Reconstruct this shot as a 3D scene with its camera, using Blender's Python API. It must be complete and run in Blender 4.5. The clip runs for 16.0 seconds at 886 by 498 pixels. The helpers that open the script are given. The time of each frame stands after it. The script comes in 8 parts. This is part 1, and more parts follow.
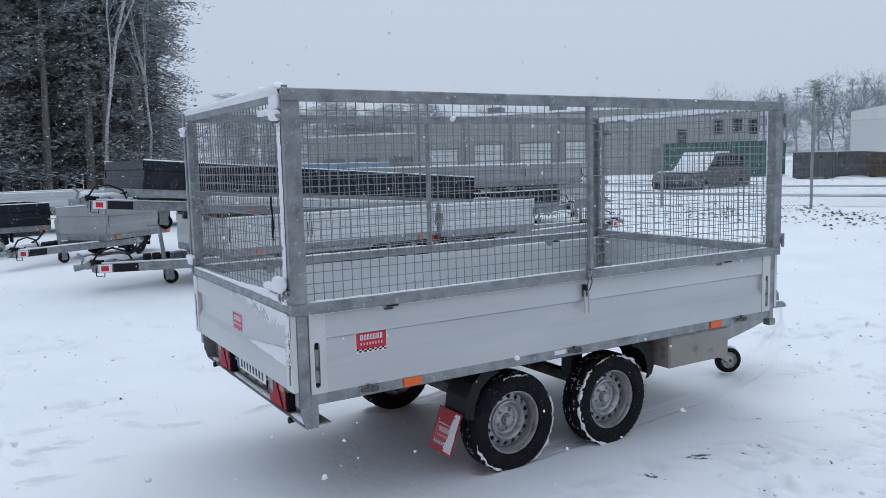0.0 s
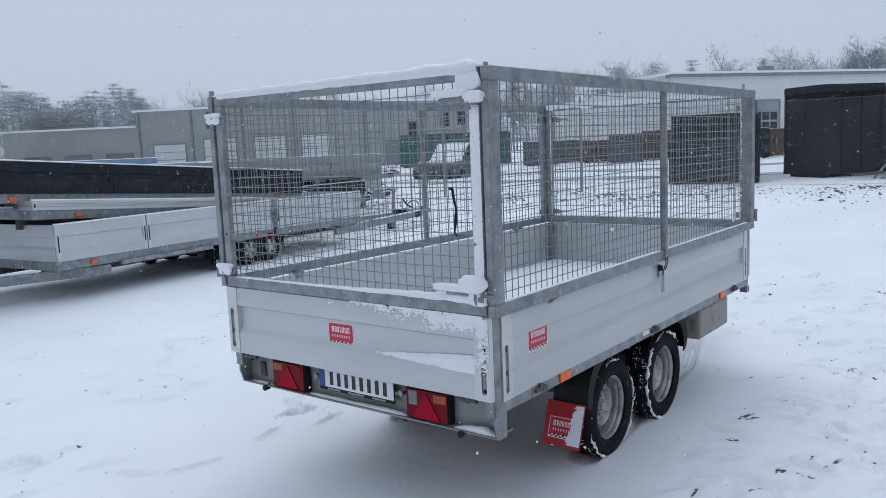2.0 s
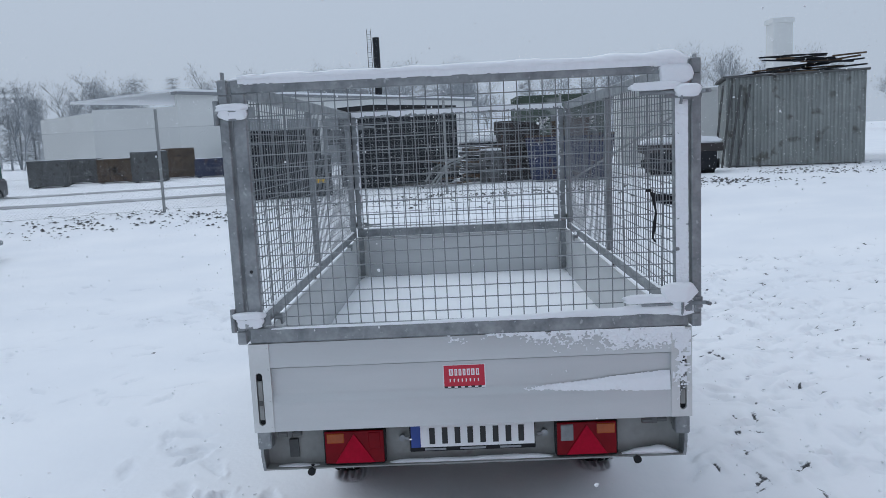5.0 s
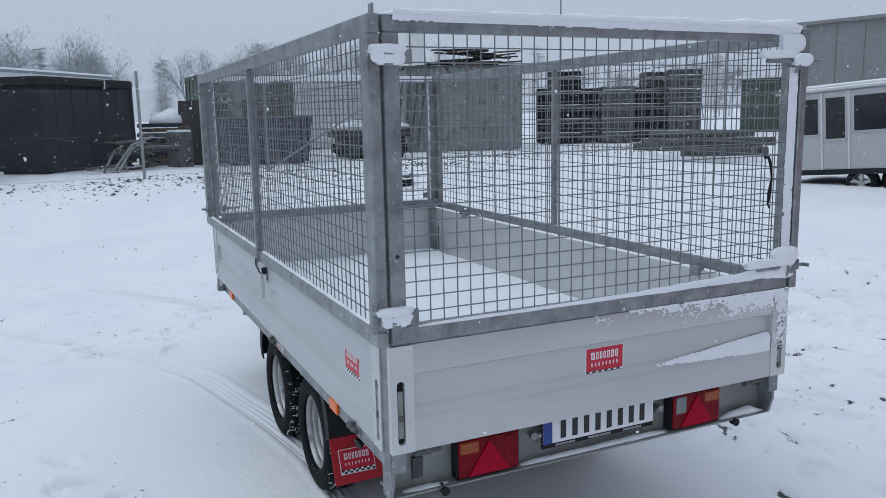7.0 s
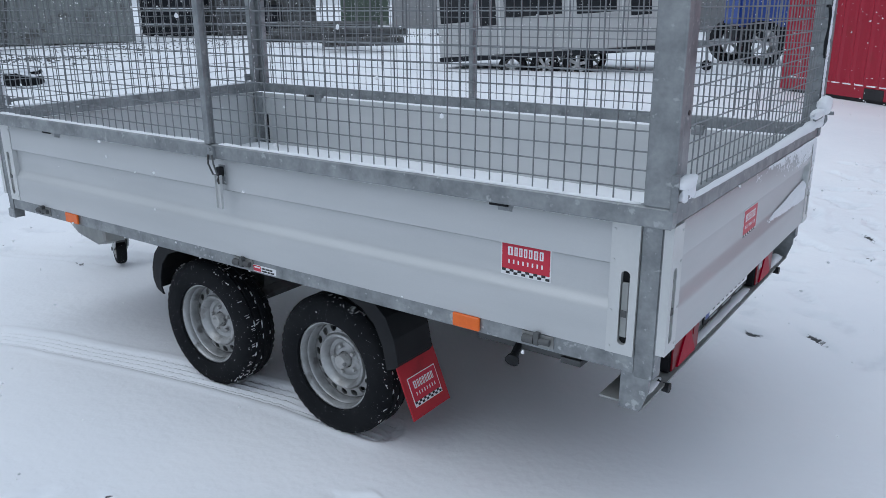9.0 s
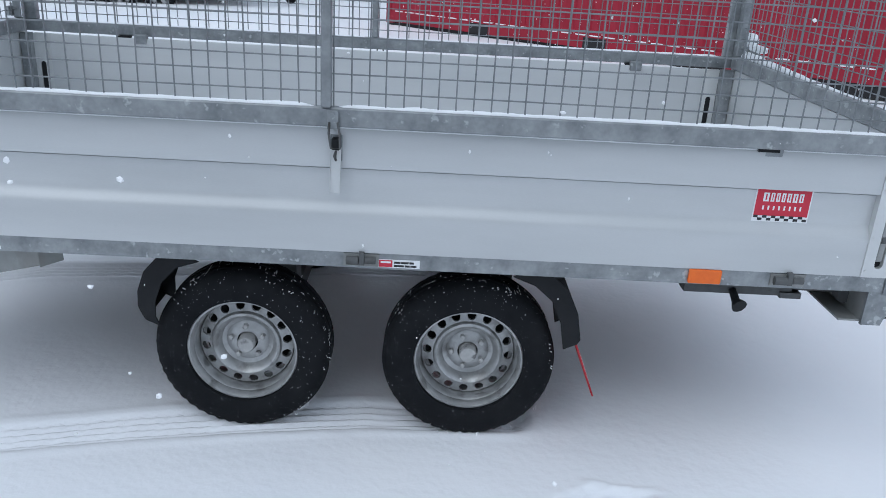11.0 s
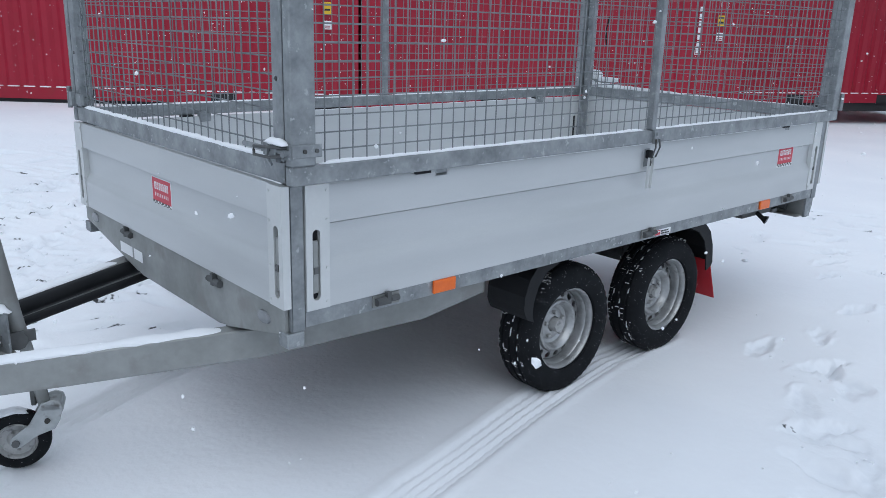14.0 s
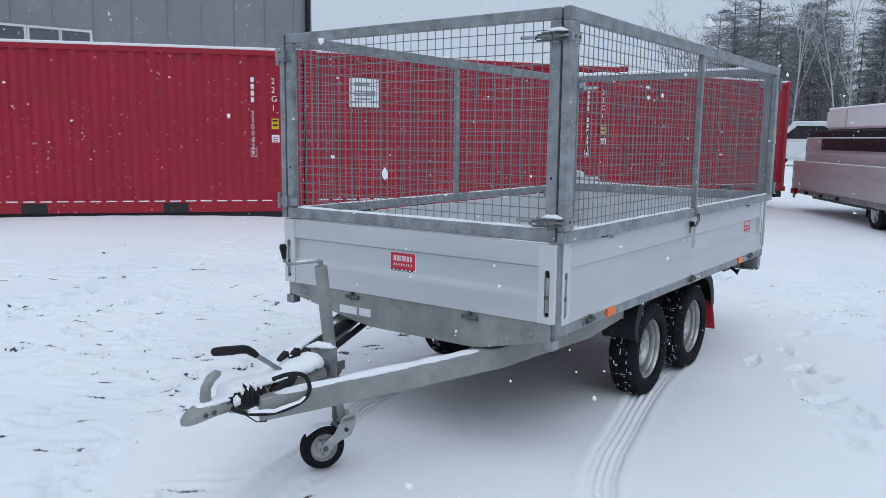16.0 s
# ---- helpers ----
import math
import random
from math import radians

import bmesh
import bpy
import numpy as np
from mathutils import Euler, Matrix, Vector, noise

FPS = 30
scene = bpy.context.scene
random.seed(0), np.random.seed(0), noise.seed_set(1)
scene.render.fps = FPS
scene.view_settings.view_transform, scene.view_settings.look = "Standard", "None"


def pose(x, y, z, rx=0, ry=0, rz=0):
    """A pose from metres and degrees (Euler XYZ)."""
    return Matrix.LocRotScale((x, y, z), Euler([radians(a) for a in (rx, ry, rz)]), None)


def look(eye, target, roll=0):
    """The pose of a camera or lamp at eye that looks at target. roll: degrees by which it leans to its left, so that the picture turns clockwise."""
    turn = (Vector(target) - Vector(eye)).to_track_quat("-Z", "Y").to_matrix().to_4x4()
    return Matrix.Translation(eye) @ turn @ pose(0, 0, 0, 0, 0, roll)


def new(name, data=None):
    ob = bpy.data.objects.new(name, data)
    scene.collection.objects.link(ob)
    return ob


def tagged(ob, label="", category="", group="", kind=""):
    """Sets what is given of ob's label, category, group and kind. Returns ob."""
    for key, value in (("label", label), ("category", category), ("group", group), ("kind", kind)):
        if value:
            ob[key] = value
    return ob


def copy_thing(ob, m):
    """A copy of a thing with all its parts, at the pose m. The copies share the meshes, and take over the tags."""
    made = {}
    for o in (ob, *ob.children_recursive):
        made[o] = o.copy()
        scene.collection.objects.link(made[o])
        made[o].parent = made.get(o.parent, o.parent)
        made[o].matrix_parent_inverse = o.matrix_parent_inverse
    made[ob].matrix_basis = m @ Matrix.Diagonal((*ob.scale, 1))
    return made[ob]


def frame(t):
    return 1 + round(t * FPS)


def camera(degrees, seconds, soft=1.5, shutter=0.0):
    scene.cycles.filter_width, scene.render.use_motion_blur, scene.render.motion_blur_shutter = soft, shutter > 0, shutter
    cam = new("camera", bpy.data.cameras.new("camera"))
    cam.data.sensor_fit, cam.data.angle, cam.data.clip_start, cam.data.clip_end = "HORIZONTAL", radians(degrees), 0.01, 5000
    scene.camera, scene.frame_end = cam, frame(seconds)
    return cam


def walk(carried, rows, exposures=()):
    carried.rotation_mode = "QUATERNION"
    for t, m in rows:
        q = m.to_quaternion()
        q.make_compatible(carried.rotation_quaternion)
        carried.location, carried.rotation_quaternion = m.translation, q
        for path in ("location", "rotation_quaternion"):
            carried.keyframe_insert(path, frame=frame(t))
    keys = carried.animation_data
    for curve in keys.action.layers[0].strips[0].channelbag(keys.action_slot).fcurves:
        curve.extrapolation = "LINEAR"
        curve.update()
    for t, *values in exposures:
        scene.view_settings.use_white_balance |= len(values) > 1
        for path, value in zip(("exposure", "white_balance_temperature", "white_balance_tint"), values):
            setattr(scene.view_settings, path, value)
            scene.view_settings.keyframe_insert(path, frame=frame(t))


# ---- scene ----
cam = camera(58.6, 16.0, 0.65)
PATH = [
    (0, (-1.316, -4.431, 1.818), (-0.282, -2.733, 1.598), -1.4),
    (0.5, (-1.711, -4.065, 1.801), (-0.545, -2.457, 1.573), -1.6),
    (1, (-2.083, -3.716, 1.838), (-0.787, -2.211, 1.602), -2.0),
    (1.5, (-2.403, -3.261, 1.863), (-0.972, -1.886, 1.615), -2.2),
    (2, (-2.754, -2.808, 1.852), (-1.193, -1.586, 1.592), -2.4),
    (2.5, (-2.953, -2.367, 1.863), (-1.279, -1.31, 1.582), -2.8),
    (3, (-3.083, -1.861, 1.884), (-1.307, -0.991, 1.587), -3.0),
    (3.5, (-3.242, -1.383, 1.913), (-1.382, -0.714, 1.604), -2.9),
    (4, (-3.269, -0.914, 1.896), (-1.349, -0.452, 1.58), -2.6),
    (4.2, (-3.274, -0.738, 1.898), (-1.334, -0.355, 1.598), -2.8),
    (6.3, (-2.747, 1.241, 1.872), (-0.846, 0.703, 1.565), -1.3),
    (6.5, (-2.677, 1.404, 1.858), (-0.803, 0.78, 1.543), -1.3),
    (7, (-2.378, 1.786, 1.86), (-0.587, 0.961, 1.525), -1.2),
    (7.5, (-2.06, 2.194, 1.822), (-0.384, 1.17, 1.445), -1.1),
    (8, (-1.665, 2.46, 1.75), (-0.133, 1.251, 1.315), -0.9),
    (8.5, (-1.209, 2.668, 1.749), (0.137, 1.279, 1.239), -0.7),
    (8.7, (-1.011, 2.773, 1.723), (0.246, 1.316, 1.178), -0.6),
    (10.8, (1.322, 3.207, 1.606), (1.376, 1.339, 0.895), 3.0),
    (11, (1.53, 3.201, 1.611), (1.482, 1.333, 0.897), 3.3),
    (11.5, (2.089, 3.154, 1.624), (1.8, 1.326, 0.865), 3.6),
    (12, (2.566, 3.136, 1.596), (2.125, 1.334, 0.85), 3.0),
    (12.5, (3.11, 3.116, 1.571), (2.466, 1.355, 0.877), 2.4),
    (13, (3.68, 3.028, 1.556), (2.776, 1.364, 0.913), 2.4),
    (13.5, (4.201, 2.921, 1.557), (3.094, 1.364, 0.967), 1.8),
    (14, (4.755, 2.873, 1.558), (3.466, 1.442, 1.019), 1.7),
    (14.5, (5.285, 2.776, 1.554), (3.852, 1.462, 1.084), 1.7),
    (15, (5.825, 2.728, 1.607), (4.304, 1.491, 1.214), 1.4),
    (15.5, (6.417, 2.749, 1.617), (4.851, 1.548, 1.293), 0.9),
    (16, (6.814, 2.621, 1.586), (5.219, 1.447, 1.308), 0.6),
]
walk(cam, [(t, look(eye, target, roll)) for t, eye, target, roll in PATH],
     [(0.0, 0.0), (2.0, -0.06), (3.0, -0.13), (6.5, -0.20), (8.5, -0.17), (10.8, 0.11), (12.5, 0.08), (14.0, 0.02), (16.0, -0.05)])

# ---- world, sun, exposure ----
world = bpy.data.worlds.new("overcast_sky")
scene.world = world
world.use_nodes = True
wn, wl = world.node_tree.nodes, world.node_tree.links
wn.clear()
sky = wn.new("ShaderNodeTexSky")
sky.sky_type, sky.sun_disc = "NISHITA", False
sky.sun_elevation, sky.sun_rotation = radians(59), radians(42)
sky.air_density, sky.dust_density, sky.ozone_density = 1.0, 6.0, 2.0
cloud = wn.new("ShaderNodeBackground")
cloud.inputs[0].default_value = (0.487, 0.574, 0.698, 1)
grad = wn.new("ShaderNodeTexCoord")
parts_of = wn.new("ShaderNodeSeparateXYZ")
wl.new(grad.outputs["Generated"], parts_of.inputs[0])
lift = wn.new("ShaderNodeMapRange")
lift.inputs["To Min"].default_value, lift.inputs["To Max"].default_value = 1.13, 1.35
wl.new(parts_of.outputs[2], lift.inputs["Value"])
wl.new(lift.outputs[0], cloud.inputs[1])
clear = wn.new("ShaderNodeBackground")
clear.inputs[1].default_value = 0.05
wl.new(sky.outputs[0], clear.inputs[0])
both = wn.new("ShaderNodeMixShader")
both.inputs[0].default_value = 0.88
wout = wn.new("ShaderNodeOutputWorld")
wl.new(clear.outputs[0], both.inputs[1])
wl.new(cloud.outputs[0], both.inputs[2])
wl.new(both.outputs[0], wout.inputs[0])
sun = new("sun", bpy.data.lights.new("sun", "SUN"))
sun.data.energy, sun.data.angle, sun.data.color = 0.76, radians(60), (0.86, 0.93, 1.0)
sun.matrix_world = look((0, 0, 20), (-8, -9, 0))
scene.view_settings.exposure = 0.0


# ---- mesh helpers ----
def box(bm, x0, x1, y0, y1, z0, z1):
    vs = [bm.verts.new((x, y, z)) for z in (z0, z1) for y in (y0, y1) for x in (x0, x1)]
    for f in ((0, 2, 3, 1), (4, 5, 7, 6), (0, 1, 5, 4), (2, 6, 7, 3), (0, 4, 6, 2), (1, 3, 7, 5)):
        bm.faces.new([vs[i] for i in f])
    return vs


def prism(bm, pts, axis, a0, a1):
    """A polygon of pairs, drawn out along an axis from a0 to a1."""
    def at(p, a):
        return {"x": (a, p[0], p[1]), "y": (p[0], a, p[1]), "z": (p[0], p[1], a)}[axis]
    lo = [bm.verts.new(at(p, a0)) for p in pts]
    hi = [bm.verts.new(at(p, a1)) for p in pts]
    n = len(pts)
    for i in range(n):
        j = (i + 1) % n
        bm.faces.new((lo[i], lo[j], hi[j], hi[i]))
    bm.faces.new(lo[::-1])
    bm.faces.new(hi)


def tube(bm, pts, r, n=8, close=False):
    """A round bar along a line of points; r is one radius or one for each point."""
    pts = [Vector(p) for p in pts]
    rings, prev = [], None
    for i, p in enumerate(pts):
        if close:
            d = (pts[(i + 1) % len(pts)] - pts[i - 1]).normalized()
        else:
            d = (pts[min(i + 1, len(pts) - 1)] - pts[max(i - 1, 0)]).normalized()
        a = prev if prev is not None and abs(prev.dot(d)) < 0.95 else (Vector((0, 0, 1)) if abs(d.z) < 0.9 else Vector((1, 0, 0)))
        u = (a - d * a.dot(d)).normalized()
        prev = u
        v = d.cross(u)
        rr = r[i] if isinstance(r, (list, tuple)) else r
        rings.append([bm.verts.new(p + (u * math.cos(2 * math.pi * k / n) + v * math.sin(2 * math.pi * k / n)) * rr) for k in range(n)])
    for i in range(len(rings) if close else len(rings) - 1):
        a, b = rings[i], rings[(i + 1) % len(rings)]
        for k in range(n):
            bm.faces.new((a[k], a[(k + 1) % n], b[(k + 1) % n], b[k]))
    if not close:
        bm.faces.new(rings[0][::-1])
        bm.faces.new(rings[-1])


def lathe(bm, prof, centre=(0, 0, 0), n=40, closed=True):
    """A profile of (radius, offset) pairs turned about the y axis through centre."""
    c = Vector(centre)
    rings = []
    for r, o in prof:
        rings.append([bm.verts.new(c + Vector((r * math.cos(2 * math.pi * k / n), o, r * math.sin(2 * math.pi * k / n)))) for k in range(n)])
    m = len(rings)
    for i in range(m if closed else m - 1):
        a, b = rings[i], rings[(i + 1) % m]
        for k in range(n):
            bm.faces.new((a[k], a[(k + 1) % n], b[(k + 1) % n], b[k]))
    if not closed:
        for ring in (rings[0][::-1], rings[-1]):
            bm.faces.new(ring)


def soften(bm, w, seg=1, angle=30):
    bm.normal_update()
    edges = [e for e in bm.edges if len(e.link_faces) == 2 and e.calc_face_angle(0) > radians(angle)]
    bmesh.ops.bevel(bm, geom=edges, offset=w, segments=seg, affect="EDGES", clamp_overlap=True)


def part(name, bm, mat, parent=None, label="", smooth=0, m=None):
    """Links a bmesh as one mesh object, under a thing or a part if one is given. smooth: degrees under which edges are shaded smooth."""
    bmesh.ops.recalc_face_normals(bm, faces=bm.faces)
    me = bpy.data.meshes.new(name)
    if smooth:
        for f in bm.faces:
            f.smooth = True
        for e in bm.edges:
            if len(e.link_faces) == 2 and e.calc_face_angle(0) > radians(smooth):
                e.smooth = False
    bm.to_mesh(me)
    bm.free()
    for one in (mat if isinstance(mat, (list, tuple)) else [mat]):
        me.materials.append(one)
    ob = new(name, me)
    if parent is not None:
        ob.parent = parent
    if m is not None:
        ob.matrix_basis = m
    if label:
        ob["label"] = label
    return ob


def empty(name, m=None):
    o = new(name)
    o.empty_display_size = 0.3
    if m is not None:
        o.matrix_basis = m
    return o


def slab(x0, x1, y0, y1, z0, z1, w=0.0, seg=1):
    bm = bmesh.new()
    box(bm, x0, x1, y0, y1, z0, z1)
    if w:
        soften(bm, w, seg)
    return bm


# ---- materials ----
def surface(name, c1, c2, rough=(0.5, 0.7), metal=0.0, coarse=2.0, fine=40.0, bump=0.1, spots=None, stretch=(1, 1, 1), spec=0.5, depth=0.01):
    """A surface with variation at two scales; spots: (colour, share, scale) of dirt or rust with a shape of its own."""
    mt = bpy.data.materials.new(name)
    mt.use_nodes = True
    nt = mt.node_tree
    n, l = nt.nodes, nt.links
    bsdf = n["Principled BSDF"]
    co = n.new("ShaderNodeTexCoord")
    mp = n.new("ShaderNodeMapping")
    mp.inputs["Scale"].default_value = stretch
    l.new(co.outputs["Object"], mp.inputs[0])
    rnd = n.new("ShaderNodeObjectInfo")
    shift = n.new("ShaderNodeVectorMath")
    shift.operation = "MULTIPLY_ADD"
    l.new(rnd.outputs["Random"], shift.inputs[0])
    shift.inputs[1].default_value = (37, 17, 29)
    l.new(mp.outputs[0], shift.inputs[2])
    a = n.new("ShaderNodeTexNoise")
    a.inputs["Scale"].default_value, a.inputs["Detail"].default_value = coarse, 5
    b = n.new("ShaderNodeTexNoise")
    b.inputs["Scale"].default_value, b.inputs["Detail"].default_value = fine, 4
    for t in (a, b):
        l.new(shift.outputs[0], t.inputs["Vector"])
    both = n.new("ShaderNodeMath")
    both.operation = "MULTIPLY_ADD"
    both.inputs[1].default_value, both.inputs[2].default_value = 0.35, 0.0
    l.new(b.outputs[0], both.inputs[0])
    add = n.new("ShaderNodeMath")
    add.operation = "ADD"
    l.new(both.outputs[0], add.inputs[0])
    l.new(a.outputs[0], add.inputs[1])
    ramp = n.new("ShaderNodeMapRange")
    ramp.inputs["From Min"].default_value, ramp.inputs["From Max"].default_value = 0.42, 0.92
    l.new(add.outputs[0], ramp.inputs["Value"])
    mix = n.new("ShaderNodeMix")
    mix.data_type = "RGBA"
    mix.inputs["A"].default_value, mix.inputs["B"].default_value = (*c1, 1), (*c2, 1)
    l.new(ramp.outputs[0], mix.inputs["Factor"])
    out = mix.outputs["Result"]
    if spots:
        col, share, scale = spots
        s = n.new("ShaderNodeTexNoise")
        s.inputs["Scale"].default_value, s.inputs["Detail"].default_value = scale, 8
        l.new(shift.outputs[0], s.inputs["Vector"])
        cut = n.new("ShaderNodeMapRange")
        cut.inputs["From Min"].default_value, cut.inputs["From Max"].default_value = 0.66 - share, 0.72 - share * 0.6
        l.new(s.outputs[0], cut.inputs["Value"])
        m2 = n.new("ShaderNodeMix")
        m2.data_type = "RGBA"
        m2.inputs["B"].default_value = (*col, 1)
        l.new(out, m2.inputs["A"])
        l.new(cut.outputs[0], m2.inputs["Factor"])
        out = m2.outputs["Result"]
    l.new(out, bsdf.inputs["Base Color"])
    rr = n.new("ShaderNodeMapRange")
    rr.inputs["To Min"].default_value, rr.inputs["To Max"].default_value = rough
    l.new(b.outputs[0], rr.inputs["Value"])
    l.new(rr.outputs[0], bsdf.inputs["Roughness"])
    bsdf.inputs["Metallic"].default_value = metal
    bsdf.inputs["Specular IOR Level"].default_value = spec
    if bump:
        bp = n.new("ShaderNodeBump")
        bp.inputs["Strength"].default_value, bp.inputs["Distance"].default_value = bump, depth
        l.new(add.outputs[0], bp.inputs["Height"])
        l.new(bp.outputs[0], bsdf.inputs["Normal"])
    return mt


M_GALV = surface("galvanised_steel", (0.18, 0.195, 0.205), (0.38, 0.40, 0.41), (0.40, 0.60), 0.55, 13.0, 70.0, 0.06, ((0.46, 0.48, 0.49), 0.03, 38), depth=0.002)
M_GALV_DULL = surface("weathered_galvanised_steel", (0.24, 0.25, 0.24), (0.38, 0.39, 0.385), (0.55, 0.75), 0.4, 6.0, 40.0, 0.08, ((0.27, 0.27, 0.26), 0.10, 7), depth=0.002)
M_ALU = surface("anodised_aluminium", (0.54, 0.556, 0.562), (0.63, 0.643, 0.648), (0.45, 0.57), 0.56, 1.2, 90.0, 0.025, None, (1, 1, 6), depth=0.001)
M_ALU_EDGE = surface("bright_aluminium_plate", (0.60, 0.615, 0.61), (0.69, 0.70, 0.695), (0.40, 0.52), 0.50, 4, 80, 0.03, depth=0.001)
M_GALV_PALE = surface("pale_galvanised_steel", (0.36, 0.38, 0.385), (0.52, 0.54, 0.545), (0.42, 0.6), 0.45, 18.0, 70.0, 0.08, ((0.30, 0.30, 0.29), 0.06, 22), depth=0.002)
M_WIRE = surface("galvanised_wire", (0.19, 0.205, 0.215), (0.30, 0.315, 0.325), (0.42, 0.58), 0.75, 5.0, 60.0, 0.0)
M_SNOW = surface("fresh_snow", (0.86, 0.88, 0.91), (0.92, 0.935, 0.955), (0.55, 0.75), 0.0, 3.0, 60.0, 0.35, spec=0.25, depth=0.01)
M_TYRE = surface("tyre_rubber", (0.008, 0.009, 0.011), (0.015, 0.016, 0.018), (0.7, 0.85), 0.0, 12, 90, 0.15, ((0.62, 0.64, 0.68), -0.012, 130), spec=0.12, depth=0.002)
M_RIM = surface("silver_rim_paint", (0.32, 0.325, 0.325), (0.56, 0.565, 0.565), (0.32, 0.46), 0.68, 9, 60, 0.06, ((0.27, 0.27, 0.265), 0.09, 16), depth=0.001)
M_HUB = surface("worn_hub_steel", (0.36, 0.36, 0.355), (0.52, 0.52, 0.51), (0.45, 0.6), 0.4, 20, 80, 0.1, ((0.2, 0.2, 0.2), 0.1, 30))
M_BLACK = surface("black_plastic", (0.010, 0.011, 0.013), (0.020, 0.021, 0.023), (0.5, 0.66), 0.0, 6, 70, 0.08, spec=0.22)
M_DARK = surface("dark_painted_steel", (0.011, 0.013, 0.017), (0.022, 0.025, 0.030), (0.5, 0.7), 0.0, 3, 50, 0.08, ((0.05, 0.05, 0.052), 0.03, 5), spec=0.25)
M_UNDER = surface("dark_chassis_steel", (0.075, 0.078, 0.08), (0.15, 0.155, 0.155), (0.6, 0.8), 0.3, 5, 40, 0.1, ((0.05, 0.045, 0.04), 0.1, 6))
M_RED = surface("red_plastic", (0.42, 0.012, 0.022), (0.52, 0.02, 0.032), (0.4, 0.55), 0.0, 5, 60, 0.04, ((0.34, 0.012, 0.02), 0.06, 9))
M_REDPRINT = surface("red_sticker", (0.55, 0.016, 0.045), (0.60, 0.022, 0.05), (0.35, 0.45), 0.0, 8, 60, 0.0)
M_WHITE = surface("white_print", (0.78, 0.79, 0.80), (0.84, 0.85, 0.86), (0.35, 0.5), 0.0, 8, 60, 0.0)
M_INK = surface("black_print", (0.015, 0.015, 0.017), (0.022, 0.022, 0.024), (0.4, 0.5), 0.0, 8, 60, 0.0)
M_BLUE = surface("blue_print", (0.015, 0.05, 0.25), (0.02, 0.06, 0.30), (0.35, 0.45), 0.0, 8, 60, 0.0)
M_ORANGE = surface("orange_reflector", (0.80, 0.13, 0.01), (0.90, 0.17, 0.015), (0.25, 0.35), 0.0, 30, 90, 0.05)
M_LENS_RED = surface("red_lamp_lens", (0.15, 0.001, 0.006), (0.22, 0.002, 0.009), (0.25, 0.35), 0.0, 14, 120, 0.12, spec=0.15, depth=0.002)
M_LENS_REFLECT = surface("red_reflector_lens", (0.33, 0.002, 0.020), (0.43, 0.003, 0.028), (0.4, 0.5), 0.0, 60, 160, 0.2, spec=0.1, depth=0.002)
M_LENS_AMBER = surface("amber_lamp_lens", (0.30, 0.055, 0.006), (0.40, 0.085, 0.01), (0.2, 0.3), 0.0, 20, 120, 0.1)
M_LENS_CLEAR = surface("smoked_clear_lens", (0.16, 0.17, 0.18), (0.26, 0.27, 0.28), (0.12, 0.2), 0.0, 20, 120, 0.1)
M_PLY = surface("wet_plywood_floor", (0.09, 0.075, 0.06), (0.16, 0.13, 0.10), (0.6, 0.8), 0.0, 3, 40, 0.1)
M_BOXWOOD = surface("weathered_tool_box_panel", (0.29, 0.275, 0.25), (0.37, 0.355, 0.325), (0.6, 0.8), 0.1, 3, 50, 0.06, ((0.22, 0.21, 0.19), 0.06, 10))


# ---- ground: one sheet to the horizon ----
def rise(a, lo, hi):
    s = np.clip((a - lo) / (hi - lo), 0, 1)
    return s * s * (3 - 2 * s)


def terrain(x, y):
    """Height of the yard: level round the trailer, a bank along the fence, and a slow rise towards the containers and the parked row."""
    x, y = np.asarray(x, float), np.asarray(y, float)
    return np.maximum(np.maximum(0.48 * rise(x, 11.0, 17.5), 0.33 * rise(-y, 2.6, 8.5)), 0.09 * rise(y, 4.0, 6.8))


def lumps(x, y, scale, seed):
    """Smooth random swells from a sum of turned sine waves."""
    rs = np.random.RandomState(seed)
    z = np.zeros_like(x)
    for _ in range(9):
        a, p, k = rs.rand() * 6.283, rs.rand() * 6.283, (0.5 + rs.rand()) / scale
        z = z + np.sin((x * math.cos(a) + y * math.sin(a)) * k * 6.283 + p)
    return z / 9


def spread(lo, hi, step, far, grow=1.16):
    mid = list(np.arange(lo, hi + 1e-6, step))
    up, down, d = [hi], [lo], step
    while up[-1] < far:
        d = min(d * grow, 90)
        up.append(up[-1] + d)
        down.append(down[-1] - d)
    return np.array(down[:0:-1] + mid + up[1:])


gx, gy = spread(-3.2, 8.2, 0.0255, 1600, 1.09), spread(-6.2, 5.4, 0.0255, 1600, 1.09)
# closer rows where the wheels have run
gy = np.concatenate([gy[gy < -0.78], np.arange(-0.78, -0.30, 0.0095), gy[(gy >= -0.30) & (gy < 0.58)], np.arange(0.58, 1.50, 0.0095), gy[gy >= 1.50]])
GX, GY = np.meshgrid(gx, gy)
near = np.exp(-((GX - 2) ** 2 + GY ** 2) / 400)
GZ = terrain(GX, GY) + near * (0.022 * lumps(GX, GY, 2.6, 1) + 0.008 * lumps(GX, GY, 0.55, 2) + 0.0010 * lumps(GX, GY, 0.13, 3))
GZ -= 0.040 * rise(GX, 3.3, 4.1) * np.exp(-((GX - 4.6) ** 2 + GY ** 2) / 4.0)
bare = np.zeros_like(GZ)
# where the marks' soft shade is tinted into the trodden snow
packed = np.zeros_like(GZ)
rs = np.random.RandomState(5)


